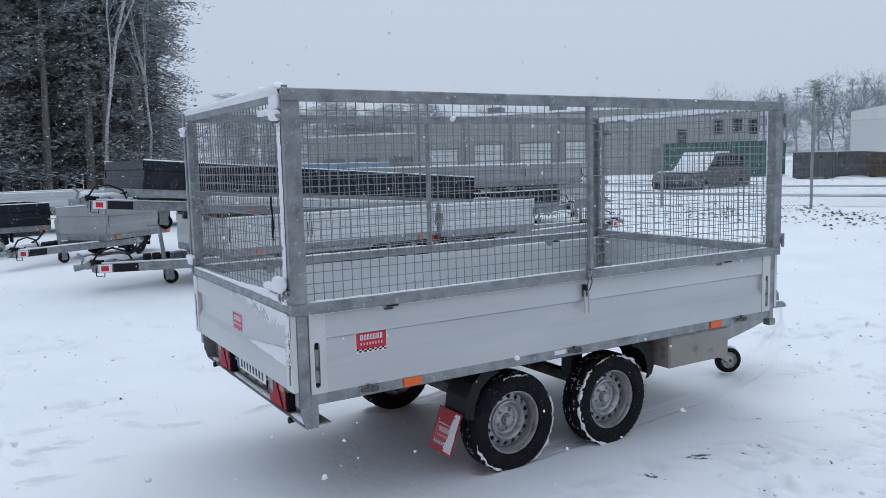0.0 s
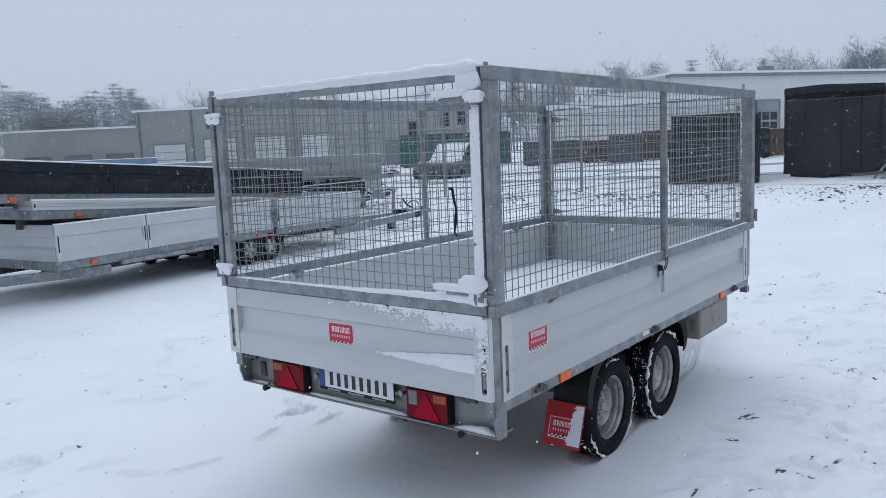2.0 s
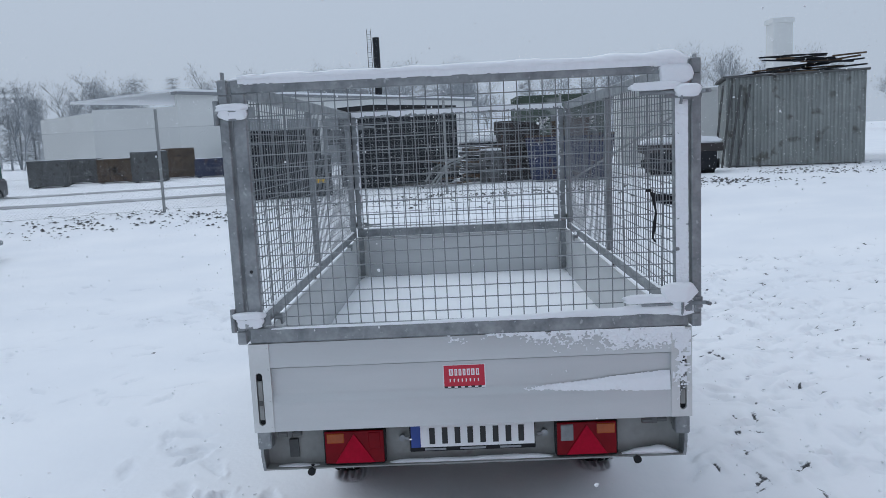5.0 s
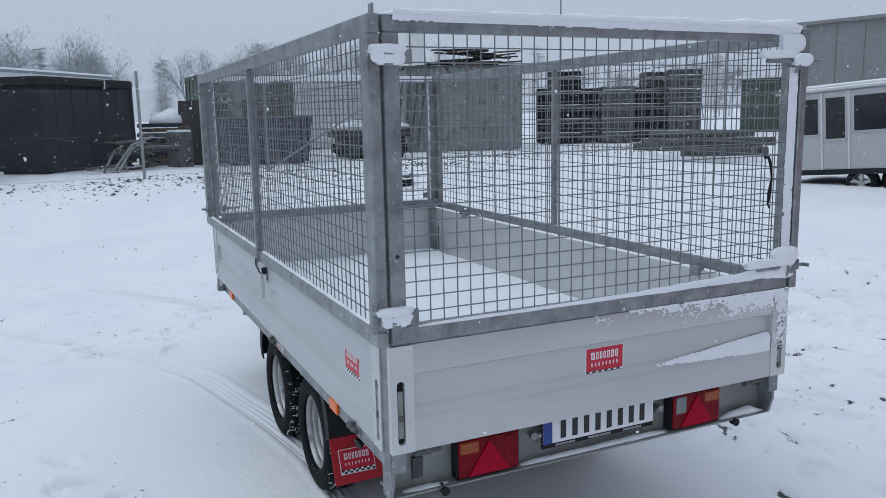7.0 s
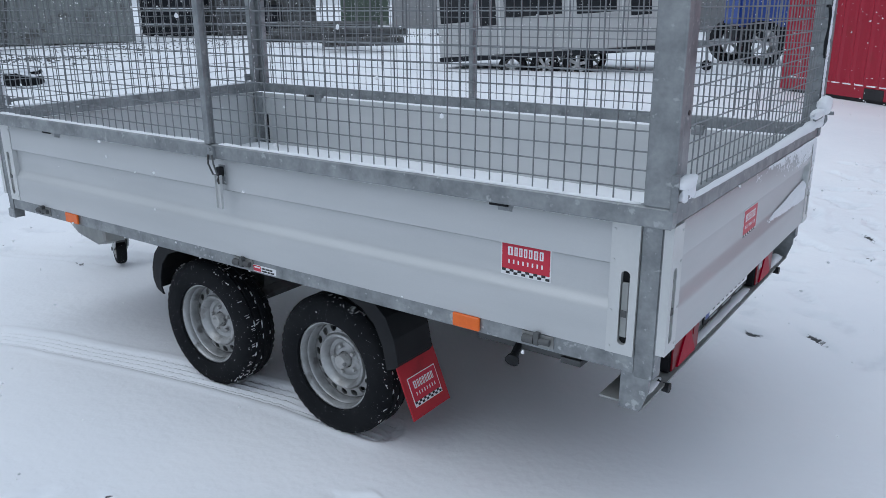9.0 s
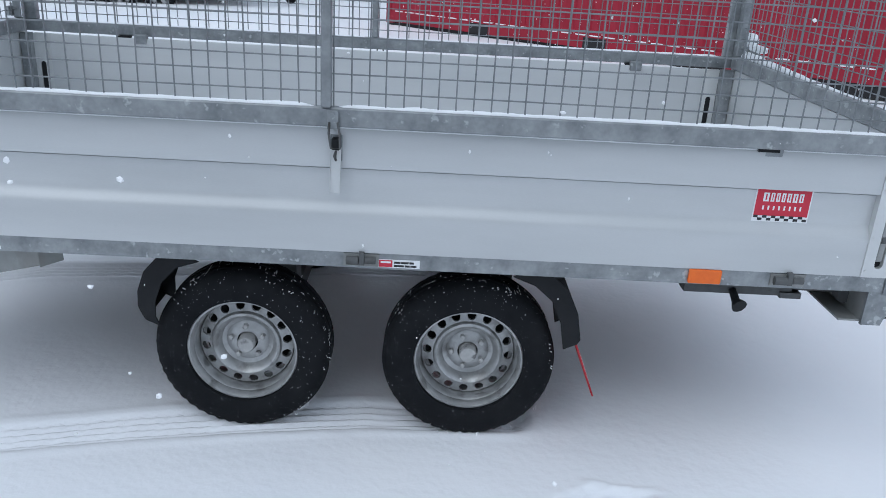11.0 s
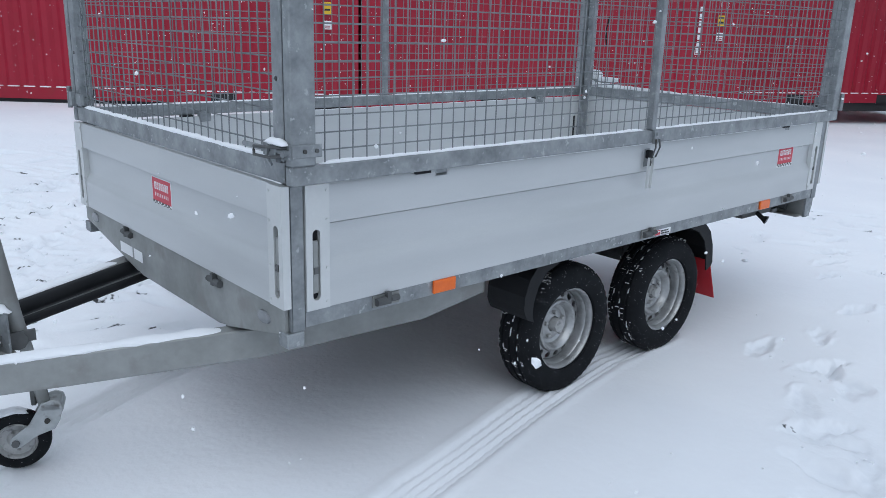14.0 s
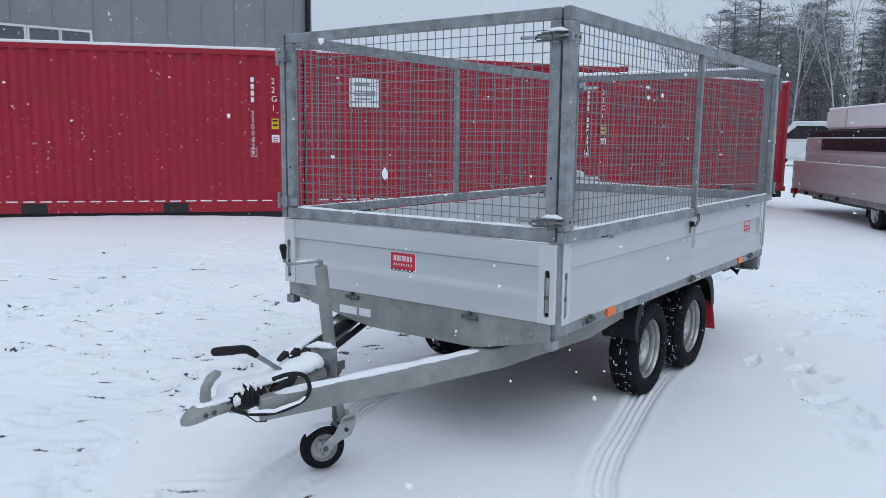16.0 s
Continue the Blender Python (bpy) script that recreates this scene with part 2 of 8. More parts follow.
def track(pts, width, ribs, depth):
    """Presses a wheel's rut into the snow along a line, with the ribs of the tread and a raised lip on either side."""
    i0, i1 = np.searchsorted(gx, min(p[0] for p in pts) - 0.5), np.searchsorted(gx, max(p[0] for p in pts) + 0.5)
    j0, j1 = np.searchsorted(gy, min(p[1] for p in pts) - 0.5), np.searchsorted(gy, max(p[1] for p in pts) + 0.5)
    X, Y = GX[j0:j1, i0:i1], GY[j0:j1, i0:i1]
    best, side = np.full_like(X, 9.0), np.zeros_like(X)
    for (x0, y0), (x1, y1) in zip(pts, pts[1:]):
        length = math.hypot(x1 - x0, y1 - y0)
        ux, uy = (x1 - x0) / length, (y1 - y0) / length
        f = np.clip(((X - x0) * ux + (Y - y0) * uy), 0, length)
        d = np.hypot(X - x0 - f * ux, Y - y0 - f * uy)
        o = -(X - x0) * uy + (Y - y0) * ux
        side = np.where(d < best, np.sign(o) * d, side)
        best = np.minimum(best, d)
    w = width / 2
    soft = 0.004 * lumps(X, Y, 0.3, 17)
    pit = np.clip((w + 0.006 - best + soft) / 0.014, 0, 1)
    rib = np.clip(0.5 + 1.2 * np.cos(side / width * 2 * math.pi * ribs), 0, 1)
    GZ[j0:j1, i0:i1] += -pit * depth * (0.35 + 0.65 * rib) + depth * 0.22 * np.exp(-((best - w - 0.035) / 0.022) ** 2) * (1 + 0.5 * lumps(X, Y, 0.25, 19))


def foot(x, y, a, size=1.0, dirt=0.5, depth=0.03):
    """A trodden shoe mark: a flat sunk sole with cross ribs, a rim of pushed snow, and torn bits where the ground shows."""
    i0, i1 = np.searchsorted(gx, x - 0.35), np.searchsorted(gx, x + 0.35)
    j0, j1 = np.searchsorted(gy, y - 0.35), np.searchsorted(gy, y + 0.35)
    X, Y = GX[j0:j1, i0:i1], GY[j0:j1, i0:i1]
    if X.size == 0:
        return
    seed = int(abs(x * 100) + abs(y * 10)) % 9999
    u = ((X - x) * math.cos(a) + (Y - y) * math.sin(a)) / size
    v = (-(X - x) * math.sin(a) + (Y - y) * math.cos(a)) / size
    w = 0.050 + 0.012 * np.sin((u + 0.02) * 16)
    r = np.sqrt((u / 0.150) ** 2 + (v / w) ** 2) + 0.42 * lumps(X, Y, 0.14, seed) + 0.30 * lumps(X, Y, 0.05, seed + 1)
    sole = np.clip((1.15 - r) / 0.55, 0, 1)
    rib = 0.2 * (np.sin(u * 260) > 0.2)
    rim = np.exp(-((r - 1.35) / 0.26) ** 2) * np.clip(0.3 + 1.6 * lumps(X, Y, 0.2, seed + 3), 0, 1.4)
    crumb = np.clip(1.9 - r, 0, 1) * lumps(X, Y, 0.045, seed + 7)
    GZ[j0:j1, i0:i1] += -depth * sole * (0.85 - rib) + 0.013 * rim + 0.009 * crumb
    packed[j0:j1, i0:i1] = np.maximum(packed[j0:j1, i0:i1], 0.6 * sole * (0.45 + 0.55 * (rib > 0)))
    turn = rs.rand() * 6.283
    facing = (u / 0.145 * math.cos(turn) + v / w * math.sin(turn)) / np.maximum(0.2, np.sqrt((u / 0.145) ** 2 + (v / w) ** 2))
    tear = np.exp(-((r - 0.92) / 0.11) ** 2) * np.clip(facing * 2.2 - 0.9 + 1.8 * lumps(X, Y, 0.08, seed + 5), 0, 1)
    bare[j0:j1, i0:i1] = np.maximum(bare[j0:j1, i0:i1], 0.85 * dirt * tear)


LEFT_RUT = [(1.2, 0.70), (1.7, 0.715), (2.2, 0.81), (2.5, 0.875), (2.85, 0.955), (3.2, 1.03), (3.5, 1.12), (4.0, 1.34), (4.9, 1.92), (5.8, 2.65), (6.6, 3.4)]
RIGHT_RUT = [(1.2, -0.70), (1.86, -0.66), (2.75, -0.54), (3.4, -0.46), (3.85, -0.32), (4.35, -0.17), (5.0, 0.15), (6.0, 0.8), (7.2, 1.7)]
track(LEFT_RUT, 0.150, 4, 0.026)
track(RIGHT_RUT, 0.150, 4, 0.026)
track([(4.2, -0.02), (4.66, 0.12), (5.3, 0.42), (6.3, 1.0)], 0.06, 2, 0.022)
STEPS = [((-0.75, 2.35), (-0.2, 1.9), 3), ((0.7, 1.3), (2.1, 2.0), 5), ((1.0, 1.75), (2.6, 2.5), 5), ((-1.2, 1.0), (-1.7, 3.2), 5), ((-0.6, -2.9), (3.5, -3.2), 11),
         ((0.2, -2.1), (5.4, -1.6), 13), ((4.2, -1.2), (7.2, -3.4), 9), ((5.6, -0.6), (7.4, -2.2), 6), ((3.9, -1.6), (2.6, -4.6), 8), ((-1.6, -1.4), (-3.2, 0.4), 6),
         ((-1.1, 0.6), (-2.2, 1.3), 4), ((4.6, 2.5), (7.6, 3.4), 8), ((6.0, -3.4), (8.0, -5.2), 7), ((5.2, -2.4), (4.6, -5.6), 8), ((0.9, -3.6), (-0.6, -5.4), 6),
         ((-2.2, 2.4), (-0.6, 4.6), 7), ((0.4, 3.4), (2.8, 4.4), 7), ((3.0, -2.4), (7.6, -4.4), 12), ((4.4, 1.2), (6.6, 0.2), 6), ((7.0, -1.2), (8.4, 0.6), 5),
         ((0.4, 1.1), (-1.2, 1.5), 5), ((-0.9, -1.9), (1.2, -1.75), 6), ((2.4, -1.5), (4.0, -2.6), 6), ((5.0, -1.1), (8.0, -2.0), 10), ((4.8, -3.0), (8.2, -3.2), 10),
         ((1.0, -2.5), (7.8, -2.7), 16), ((2.0, -5.4), (7.0, -1.4), 13), ((0.4, -4.2), (6.4, -5.0), 13), ((3.4, -5.8), (8.0, -4.0), 10), ((1.4, -1.5), (2.2, -5.6), 9), ((5.4, 0.3), (8.0, -0.6), 6), ((-2.4, -0.8), (-0.9, 3.6), 9), ((-1.9, -2.8), (-0.3, -1.2), 5), ((-2.5, 0.2), (-1.4, 2.9), 6), ((-1.0, -3.9), (0.9, -2.3), 5)]
TROD = [(-0.6, 2.1, 3, 0.12), (1.8, 1.85, 3, 0.12), (0.98, 1.4, 3, 0.12), (-1.2, 1.5, 6, 0.28), (-1.5, -0.9, 4, 0.3), (0.3, -4.7, 5, 0.25), (5.4, -2.2, 9, 0.5), (3.2, -2.3, 8, 0.45), (1.9, -2.6, 7, 0.4), (4.4, -3.6, 9, 0.6), (6.6, -1.6, 7, 0.5), (2.9, -4.2, 7, 0.5), (6.2, -4.2, 7, 0.6)]
marks = []
for (x0, y0), (x1, y1), count in STEPS:
    a = math.atan2(y1 - y0, x1 - x0)
    for k in range(count):
        f = k / max(1, count - 1)
        side = 0.11 if k % 2 else -0.11
        marks.append((x0 + (x1 - x0) * f - side * math.sin(a) + rs.normal() * 0.09, y0 + (y1 - y0) * f + side * math.cos(a) + rs.normal() * 0.09,
                      a + rs.normal() * 0.3, 0.85 + rs.rand() * 0.3, rs.choice([0.0, 0.3, 0.6, 1.0], p=[0.38, 0.22, 0.20, 0.20]), 0.010 + rs.rand() * 0.020))
for x, y, count, wide in TROD:
    for _ in range(count):
        marks.append((x + rs.normal() * wide, y + rs.normal() * wide, rs.rand() * 6, 0.7 + rs.rand() * 0.4, rs.choice([0.0, 0.5, 1.0]), 0.02 + rs.rand() * 0.026))
# older, half-drifted marks all over the yard, but for the smooth strips beside the trailer
while len(marks) < 640:
    x, y = rs.uniform(-3.1, 8.1), rs.uniform(-6.0, 5.5)
    if -0.3 < x < 4.6 and -1.15 < y < 1.15 or -0.6 < x < 4.2 and 0 < y < 2.3 or rs.rand() < 0.45 * (y > 1.5):
        continue
    marks.append((x, y, rs.rand() * 6.28, 0.7 + rs.rand() * 0.5, rs.choice([0.0, 0.45, 0.8, 1.0], p=[0.46, 0.2, 0.2, 0.14]), 0.006 + rs.rand() * (0.024 if x > 4.4 or x < -0.5 else 0.014)))
for q in marks:
    foot(*q)
for k in range(760):
    x, y = (rs.uniform(0.5, 8.1), max(-6.1, -1.2 - abs(rs.normal()) * 2.6)) if k < 420 else (rs.uniform(-3.1, 8.1), rs.uniform(-6.1, 5.5))
    if -0.6 < x < 4.4 and -1.1 < y < 2.3:
        continue
    i, j = np.searchsorted(gx, x), np.searchsorted(gy, y)
    # thin scuffs, most of them drawn out across the yard, in which the ground shows here and there
    h = 13
    X, Y = GX[j - h:j + h, i - h:i + h] - x, GY[j - h:j + h, i - h:i + h] - y
    turn = 2.36 + rs.normal() * 0.45
    u, v = X * math.cos(turn) + Y * math.sin(turn), -X * math.sin(turn) + Y * math.cos(turn)
    v = v + 0.02 * lumps(X + x, Y + y, 0.16, k)
    longer, wide = rs.uniform(0.06, 0.20), rs.uniform(0.016, 0.036)
    d = np.hypot(u / longer, v / wide)
    GZ[j - h:j + h, i - h:i + h] += -0.018 * np.exp(-d * d) + 0.012 * np.exp(-((v - 1.9 * wide) / wide) ** 2 - (u / longer) ** 2)
    packed[j - h:j + h, i - h:i + h] = np.maximum(packed[j - h:j + h, i - h:i + h], 0.55 * np.clip(1.3 - d, 0, 1))
    bare[j - h:j + h, i - h:i + h] = np.maximum(bare[j - h:j + h, i - h:i + h], 0.80 * np.clip(1.3 - np.hypot(u / longer * 1.3, v / 0.024), 0, 1) * (rs.rand() < 0.34))
gnx, gny = len(gx), len(gy)
idx = np.arange(gnx * gny).reshape(gny, gnx)
gf = np.stack([idx[:-1, :-1].ravel(), idx[:-1, 1:].ravel(), idx[1:, 1:].ravel(), idx[1:, :-1].ravel()], 1)
gme = bpy.data.meshes.new("ground")
gme.vertices.add(gnx * gny)
gme.vertices.foreach_set("co", np.stack([GX.ravel(), GY.ravel(), GZ.ravel()], 1).ravel().astype(np.float32))
gme.loops.add(gf.size)
gme.loops.foreach_set("vertex_index", gf.ravel().astype(np.int32))
gme.polygons.add(len(gf))
gme.polygons.foreach_set("loop_start", (np.arange(len(gf)) * 4).astype(np.int32))
gme.update(calc_edges=True)
gme.polygons.foreach_set("use_smooth", np.ones(len(gf), bool))
worn = gme.attributes.new("worn", "FLOAT", "POINT")
worn.data.foreach_set("value", bare.ravel().astype(np.float32))
trod = gme.attributes.new("trod", "FLOAT", "POINT")
trod.data.foreach_set("value", packed.ravel().astype(np.float32))


def surface_height(x, y):
    """Height of the snow's surface at a place near the trailer."""
    return float(GZ[min(gny - 1, np.searchsorted(gy, y)), min(gnx - 1, np.searchsorted(gx, x))])


def snow_ground():
    mt = bpy.data.materials.new("snow_covered_yard")
    mt.use_nodes = True
    n, l = mt.node_tree.nodes, mt.node_tree.links
    bsdf = n["Principled BSDF"]
    co = n.new("ShaderNodeTexCoord")

    def noise_at(scale, detail=6):
        t = n.new("ShaderNodeTexNoise")
        t.inputs["Scale"].default_value, t.inputs["Detail"].default_value = scale, detail
        l.new(co.outputs["Object"], t.inputs["Vector"])
        return t.outputs[0]

    def ranged(v, a, b, c=0.0, d=1.0):
        t = n.new("ShaderNodeMapRange")
        for k, q in zip(("From Min", "From Max", "To Min", "To Max"), (a, b, c, d)):
            t.inputs[k].default_value = q
        l.new(v, t.inputs["Value"])
        return t.outputs[0]

    def mixed(f, a, b):
        t = n.new("ShaderNodeMix")
        t.data_type = "RGBA"
        l.new(f, t.inputs["Factor"])
        for k, q in (("A", a), ("B", b)):
            if isinstance(q, tuple):
                t.inputs[k].default_value = (*q, 1)
            else:
                l.new(q, t.inputs[k])
        return t.outputs["Result"]

    def math2(op, a, b):
        t = n.new("ShaderNodeMath")
        t.operation = op
        for k, q in enumerate((a, b)):
            if isinstance(q, float):
                t.inputs[k].default_value = q
            else:
                l.new(q, t.inputs[k])
        return t.outputs[0]

    at = n.new("ShaderNodeAttribute")
    at.attribute_name = "worn"
    fine = noise_at(34.0, 8)
    snow = mixed(ranged(noise_at(0.7), 0.35, 0.7), (0.85, 0.87, 0.905), (0.92, 0.93, 0.95))
    dirt = mixed(ranged(noise_at(60.0), 0.4, 0.6), (0.032, 0.034, 0.037), (0.095, 0.098, 0.102))
    drawn = n.new("ShaderNodeMapping")
    drawn.vector_type = "TEXTURE"
    drawn.inputs["Rotation"].default_value = (0, 0, 2.36)
    drawn.inputs["Scale"].default_value = (0.16, 0.028, 0.05)
    l.new(co.outputs["Object"], drawn.inputs["Vector"])
    streak = n.new("ShaderNodeTexNoise")
    streak.inputs["Scale"].default_value, streak.inputs["Detail"].default_value = 1.0, 6
    l.new(drawn.outputs[0], streak.inputs["Vector"])
    hole = ranged(math2("ADD", math2("MULTIPLY", at.outputs["Fac"], 0.55), math2("ADD", math2("MULTIPLY", streak.outputs[0], 0.75), math2("MULTIPLY", fine, 0.25))), 0.76, 0.88)
    mark_shade = n.new("ShaderNodeAttribute")
    mark_shade.attribute_name = "trod"
    # trodden snow turns bluish grey in the marks, their shade put in
    snow = mixed(math2("MULTIPLY", mark_shade.outputs["Fac"], 0.5), snow, (0.60, 0.63, 0.68))
    l.new(mixed(hole, snow, dirt), bsdf.inputs["Base Color"])
    bsdf.inputs["Roughness"].default_value = 0.62
    bsdf.inputs["Specular IOR Level"].default_value = 0.25
    hgt = math2("ADD", math2("MULTIPLY", fine, 0.35), math2("MULTIPLY", noise_at(7.0), 1.0))
    bp = n.new("ShaderNodeBump")
    bp.inputs["Strength"].default_value, bp.inputs["Distance"].default_value = 0.24, 0.030
    l.new(hgt, bp.inputs["Height"])
    l.new(bp.outputs[0], bsdf.inputs["Normal"])
    return mt


gme.materials.append(snow_ground())
ground = tagged(new("ground", gme), "snow-covered yard with foot marks and tyre ruts", "ground", kind="structure")

# clods of snow kicked up beside the foot marks
ball = bmesh.new()
bmesh.ops.create_icosphere(ball, subdivisions=2, radius=1.0)
bv = np.array([v.co for v in ball.verts])
bf = np.array([[v.index for v in f.verts] for f in ball.faces])
ball.free()
cv, cf = [], []
for x, y, a, size, dirt, depth in marks:
    for _ in range(rs.randint(0, 3)):
        px, py, r = x + rs.normal() * 0.16, y + rs.normal() * 0.16, 0.004 + 0.010 * rs.rand() ** 3
        bumpy = bv * (1 + 0.18 * rs.normal(size=(len(bv), 1)))
        cf.append(bf + sum(len(q) for q in cv))
        cv.append(bumpy * np.array([r * rs.uniform(0.8, 1.5), r * rs.uniform(0.8, 1.5), r]) + np.array([px, py, surface_height(px, py) + r * 0.45]))
cme = bpy.data.meshes.new("snow_clods")
cme.from_pydata(np.concatenate(cv).tolist(), [], np.concatenate(cf).tolist())
cme.polygons.foreach_set("use_smooth", np.ones(len(cme.polygons), bool))
cme.materials.append(M_SNOW)
tagged(new("snow_clods", cme), "small clods of kicked-up snow on the ground", "snow", kind="stuff")


# ---- the trailer with mesh sides ----
def sticker_mesh(w, h, frame_only=False):
    """A red maker's sticker: white border, red field, two rows of lettering bars and a chequered band. Lies in x-y, faces +z."""
    bm = bmesh.new()

    def rect(x0, x1, y0, y1, z, k):
        before = set(bm.faces)
        box(bm, x0, x1, y0, y1, -0.0005 if k == 0 else z - 0.0004, z)
        for f in set(bm.faces) - before:
            f.material_index = k
    rect(-w / 2, w / 2, -h / 2, h / 2, 0.0010, 0)
    b = w * 0.02
    rect(-w / 2 + b, w / 2 - b, -h / 2 + h * 0.17, h / 2 - b, 0.0014, 1)
    wide = (0.10, 0.065, 0.065, 0.065, 0.07, 0.08, 0.075)
    x = -w * 0.36
    for k in wide:
        rect(x, x + w * k, h * 0.08, h * 0.33, 0.0018, 0)
        rect(x + w * k * 0.38, x + w * k * 0.62, h * 0.12, h * 0.29, 0.0022, 1)
        x += w * (k + 0.032)
    for k in range(8):
        x = -w * 0.35 + k * w * 0.095
        rect(x, x + w * 0.03, -h * 0.16, -h * 0.04, 0.0018, 0)
    n = 12
    for k in range(n):
        for j in range(2):
            if (k + j) % 2:
                rect(-w / 2 + b + (w - 2 * b) * k / n, -w / 2 + b + (w - 2 * b) * (k + 1) / n, -h / 2 + b + h * 0.075 * j, -h / 2 + b + h * 0.075 * (j + 1), 0.0016, 2)
    return bm


def panel_profile(out, inner, z0, z1, lip=0.32, low=0.36):
    """Cross-section of a dropside board, as (distance outwards, height): a top lip, a sunk middle and a softly rolled lower band.
    lip and low are the shares of the height that the two outer bands take."""
    h = z1 - z0
    g = z1 - h * lip
    roll = [(out - 0.020 * (0.5 - 0.5 * math.cos(math.pi * k / 8)), z0 + h * (low - 0.07 + 0.14 * k / 8)) for k in range(9)]
    return [(inner, z0), (out, z0)] + roll + [(out - 0.020, g - 0.007), (out - 0.024, g - 0.005), (out - 0.024, g),
            (out - 0.001, g + 0.001), (out, g + 0.004), (out, z1 - 0.012), (out - 0.004, z1), (inner + 0.004, z1), (inner, z1 - 0.012)]


def slotted_plate(x0, x1, z0, z1, c, r, za, zb, front, back):
    """An upright plate facing -y with one round-ended upright slot through it."""
    bm = bmesh.new()
    outer = [(x0, z0), (x1, z0), (x1, z1), (x0, z1)]
    slot = [(c + r * math.cos(a), zb - r + r * math.sin(a)) for a in [math.pi * k / 8 for k in range(9)]] + [(c + r * math.cos(a), za + r + r * math.sin(a)) for a in [math.pi + math.pi * k / 8 for k in range(9)]]
    edges = []
    for loop in (outer, slot):
        vs = [bm.verts.new((x, front, z)) for x, z in loop]
        edges += [bm.edges.new((vs[k], vs[(k + 1) % len(vs)])) for k in range(len(vs))]
    made = bmesh.ops.triangle_fill(bm, use_beauty=True, edges=edges)
    faces = [f for f in made["geom"] if isinstance(f, bmesh.types.BMFace)]
    grown = bmesh.ops.extrude_face_region(bm, geom=faces)
    for v in grown["geom"]:
        if isinstance(v, bmesh.types.BMVert):
            v.co.y = back
    bmesh.ops.recalc_face_normals(bm, faces=bm.faces)
    return bm


Z0, Z1 = 0.708, 1.100
trailer = tagged(empty("flatbed_trailer"), "tandem-axle aluminium dropside trailer with galvanised mesh cage, dusted with snow", "trailer")


def dropside(name, length, turn, sticker_at, z0, z1, lip):
    """One dropside board with its end plates, latches and sticker. Built along +x with its outer face towards -y, then turned into place."""
    wide = 0.084
    bm = bmesh.new()
    prof = panel_profile(0.0, -0.028, z0, z1, lip)
    prism(bm, [(-o, z) for o, z in prof], "x", wide, length - wide)
    board = part(name, bm, M_ALU, trailer, "", 25, turn)
    for end in (0, 1):
        x0 = 0.0 if end == 0 else length - wide
        c = x0 + (0.036 if end == 0 else wide - 0.036)
        za, zb = z0 + 0.030, z0 + 0.255
        bm = slotted_plate(x0, x0 + wide, z0, z1, c, 0.0135, za, zb, -0.004, 0.022)
        for zz in (z0 + 0.02, z0 + 0.13, z1 - 0.11, z1 - 0.02):
            xx = x0 + (wide - 0.010 if end == 0 else 0.010)
            tube(bm, [(xx, 0.0, zz), (xx, -0.0065, zz)], 0.0045, 8)
        part("end_plate", bm, M_ALU_EDGE, board, "bright aluminium end plate with screws")
        part("slot_back", slab(c - 0.013, c + 0.013, 0.012, 0.016, za, zb), M_BLACK, board, "dark latch slot")
        part("latch_lever", slab(c - 0.0110, c + 0.0110, 0.000, 0.010, za + 0.022, zb - 0.036, 0.003), M_GALV_DULL, board, "grey latch lever")
        part("latch_button", slab(c - 0.008, c + 0.008, -0.004, 0.000, za + 0.085, za + 0.105), M_UNDER, board, "small dark button")
    part("sticker", sticker_mesh(0.175, 0.112), [M_WHITE, M_REDPRINT, M_INK], board, "red and white maker's sticker with chequered edge",
         m=Matrix.Translation((sticker_at, 0.0192, 0.926)) @ pose(0, 0, 0, 90, 0, 0))
    return board


dropside("dropside_board", 3.472, pose(0.065, -0.905, 0), 0.340, Z0, Z1, 0.315)
dropside("dropside_board", 3.472, pose(3.537, 0.905, 0, 0, 0, 180), 3.537 - 0.434, Z0, Z1, 0.315)
dropside("tailboard", 1.810, pose(-0.022, 0.905, 0, 0, 0, -90), 0.905 - 0.024, 0.730, 1.106, 0.275)
front_board = dropside("front_board", 1.810, pose(3.612, -0.905, 0, 0, 0, 90), 0.905 - 0.014, 0.728, 1.104, 0.285)

# corner posts
for sx, sy in ((0, 1), (0, -1), (1, 1), (1, -1)):
    x0, x1 = ((0.002, 0.063), (3.539, 3.588))[sx]
    y0, y1 = sorted((sy * 0.845, sy * 0.903))
    bm = slab(x0, x1, y0, y1, 0.645, 1.103, 0.004, 2)
    part("corner_post", bm, M_GALV, trailer, "galvanised corner post")

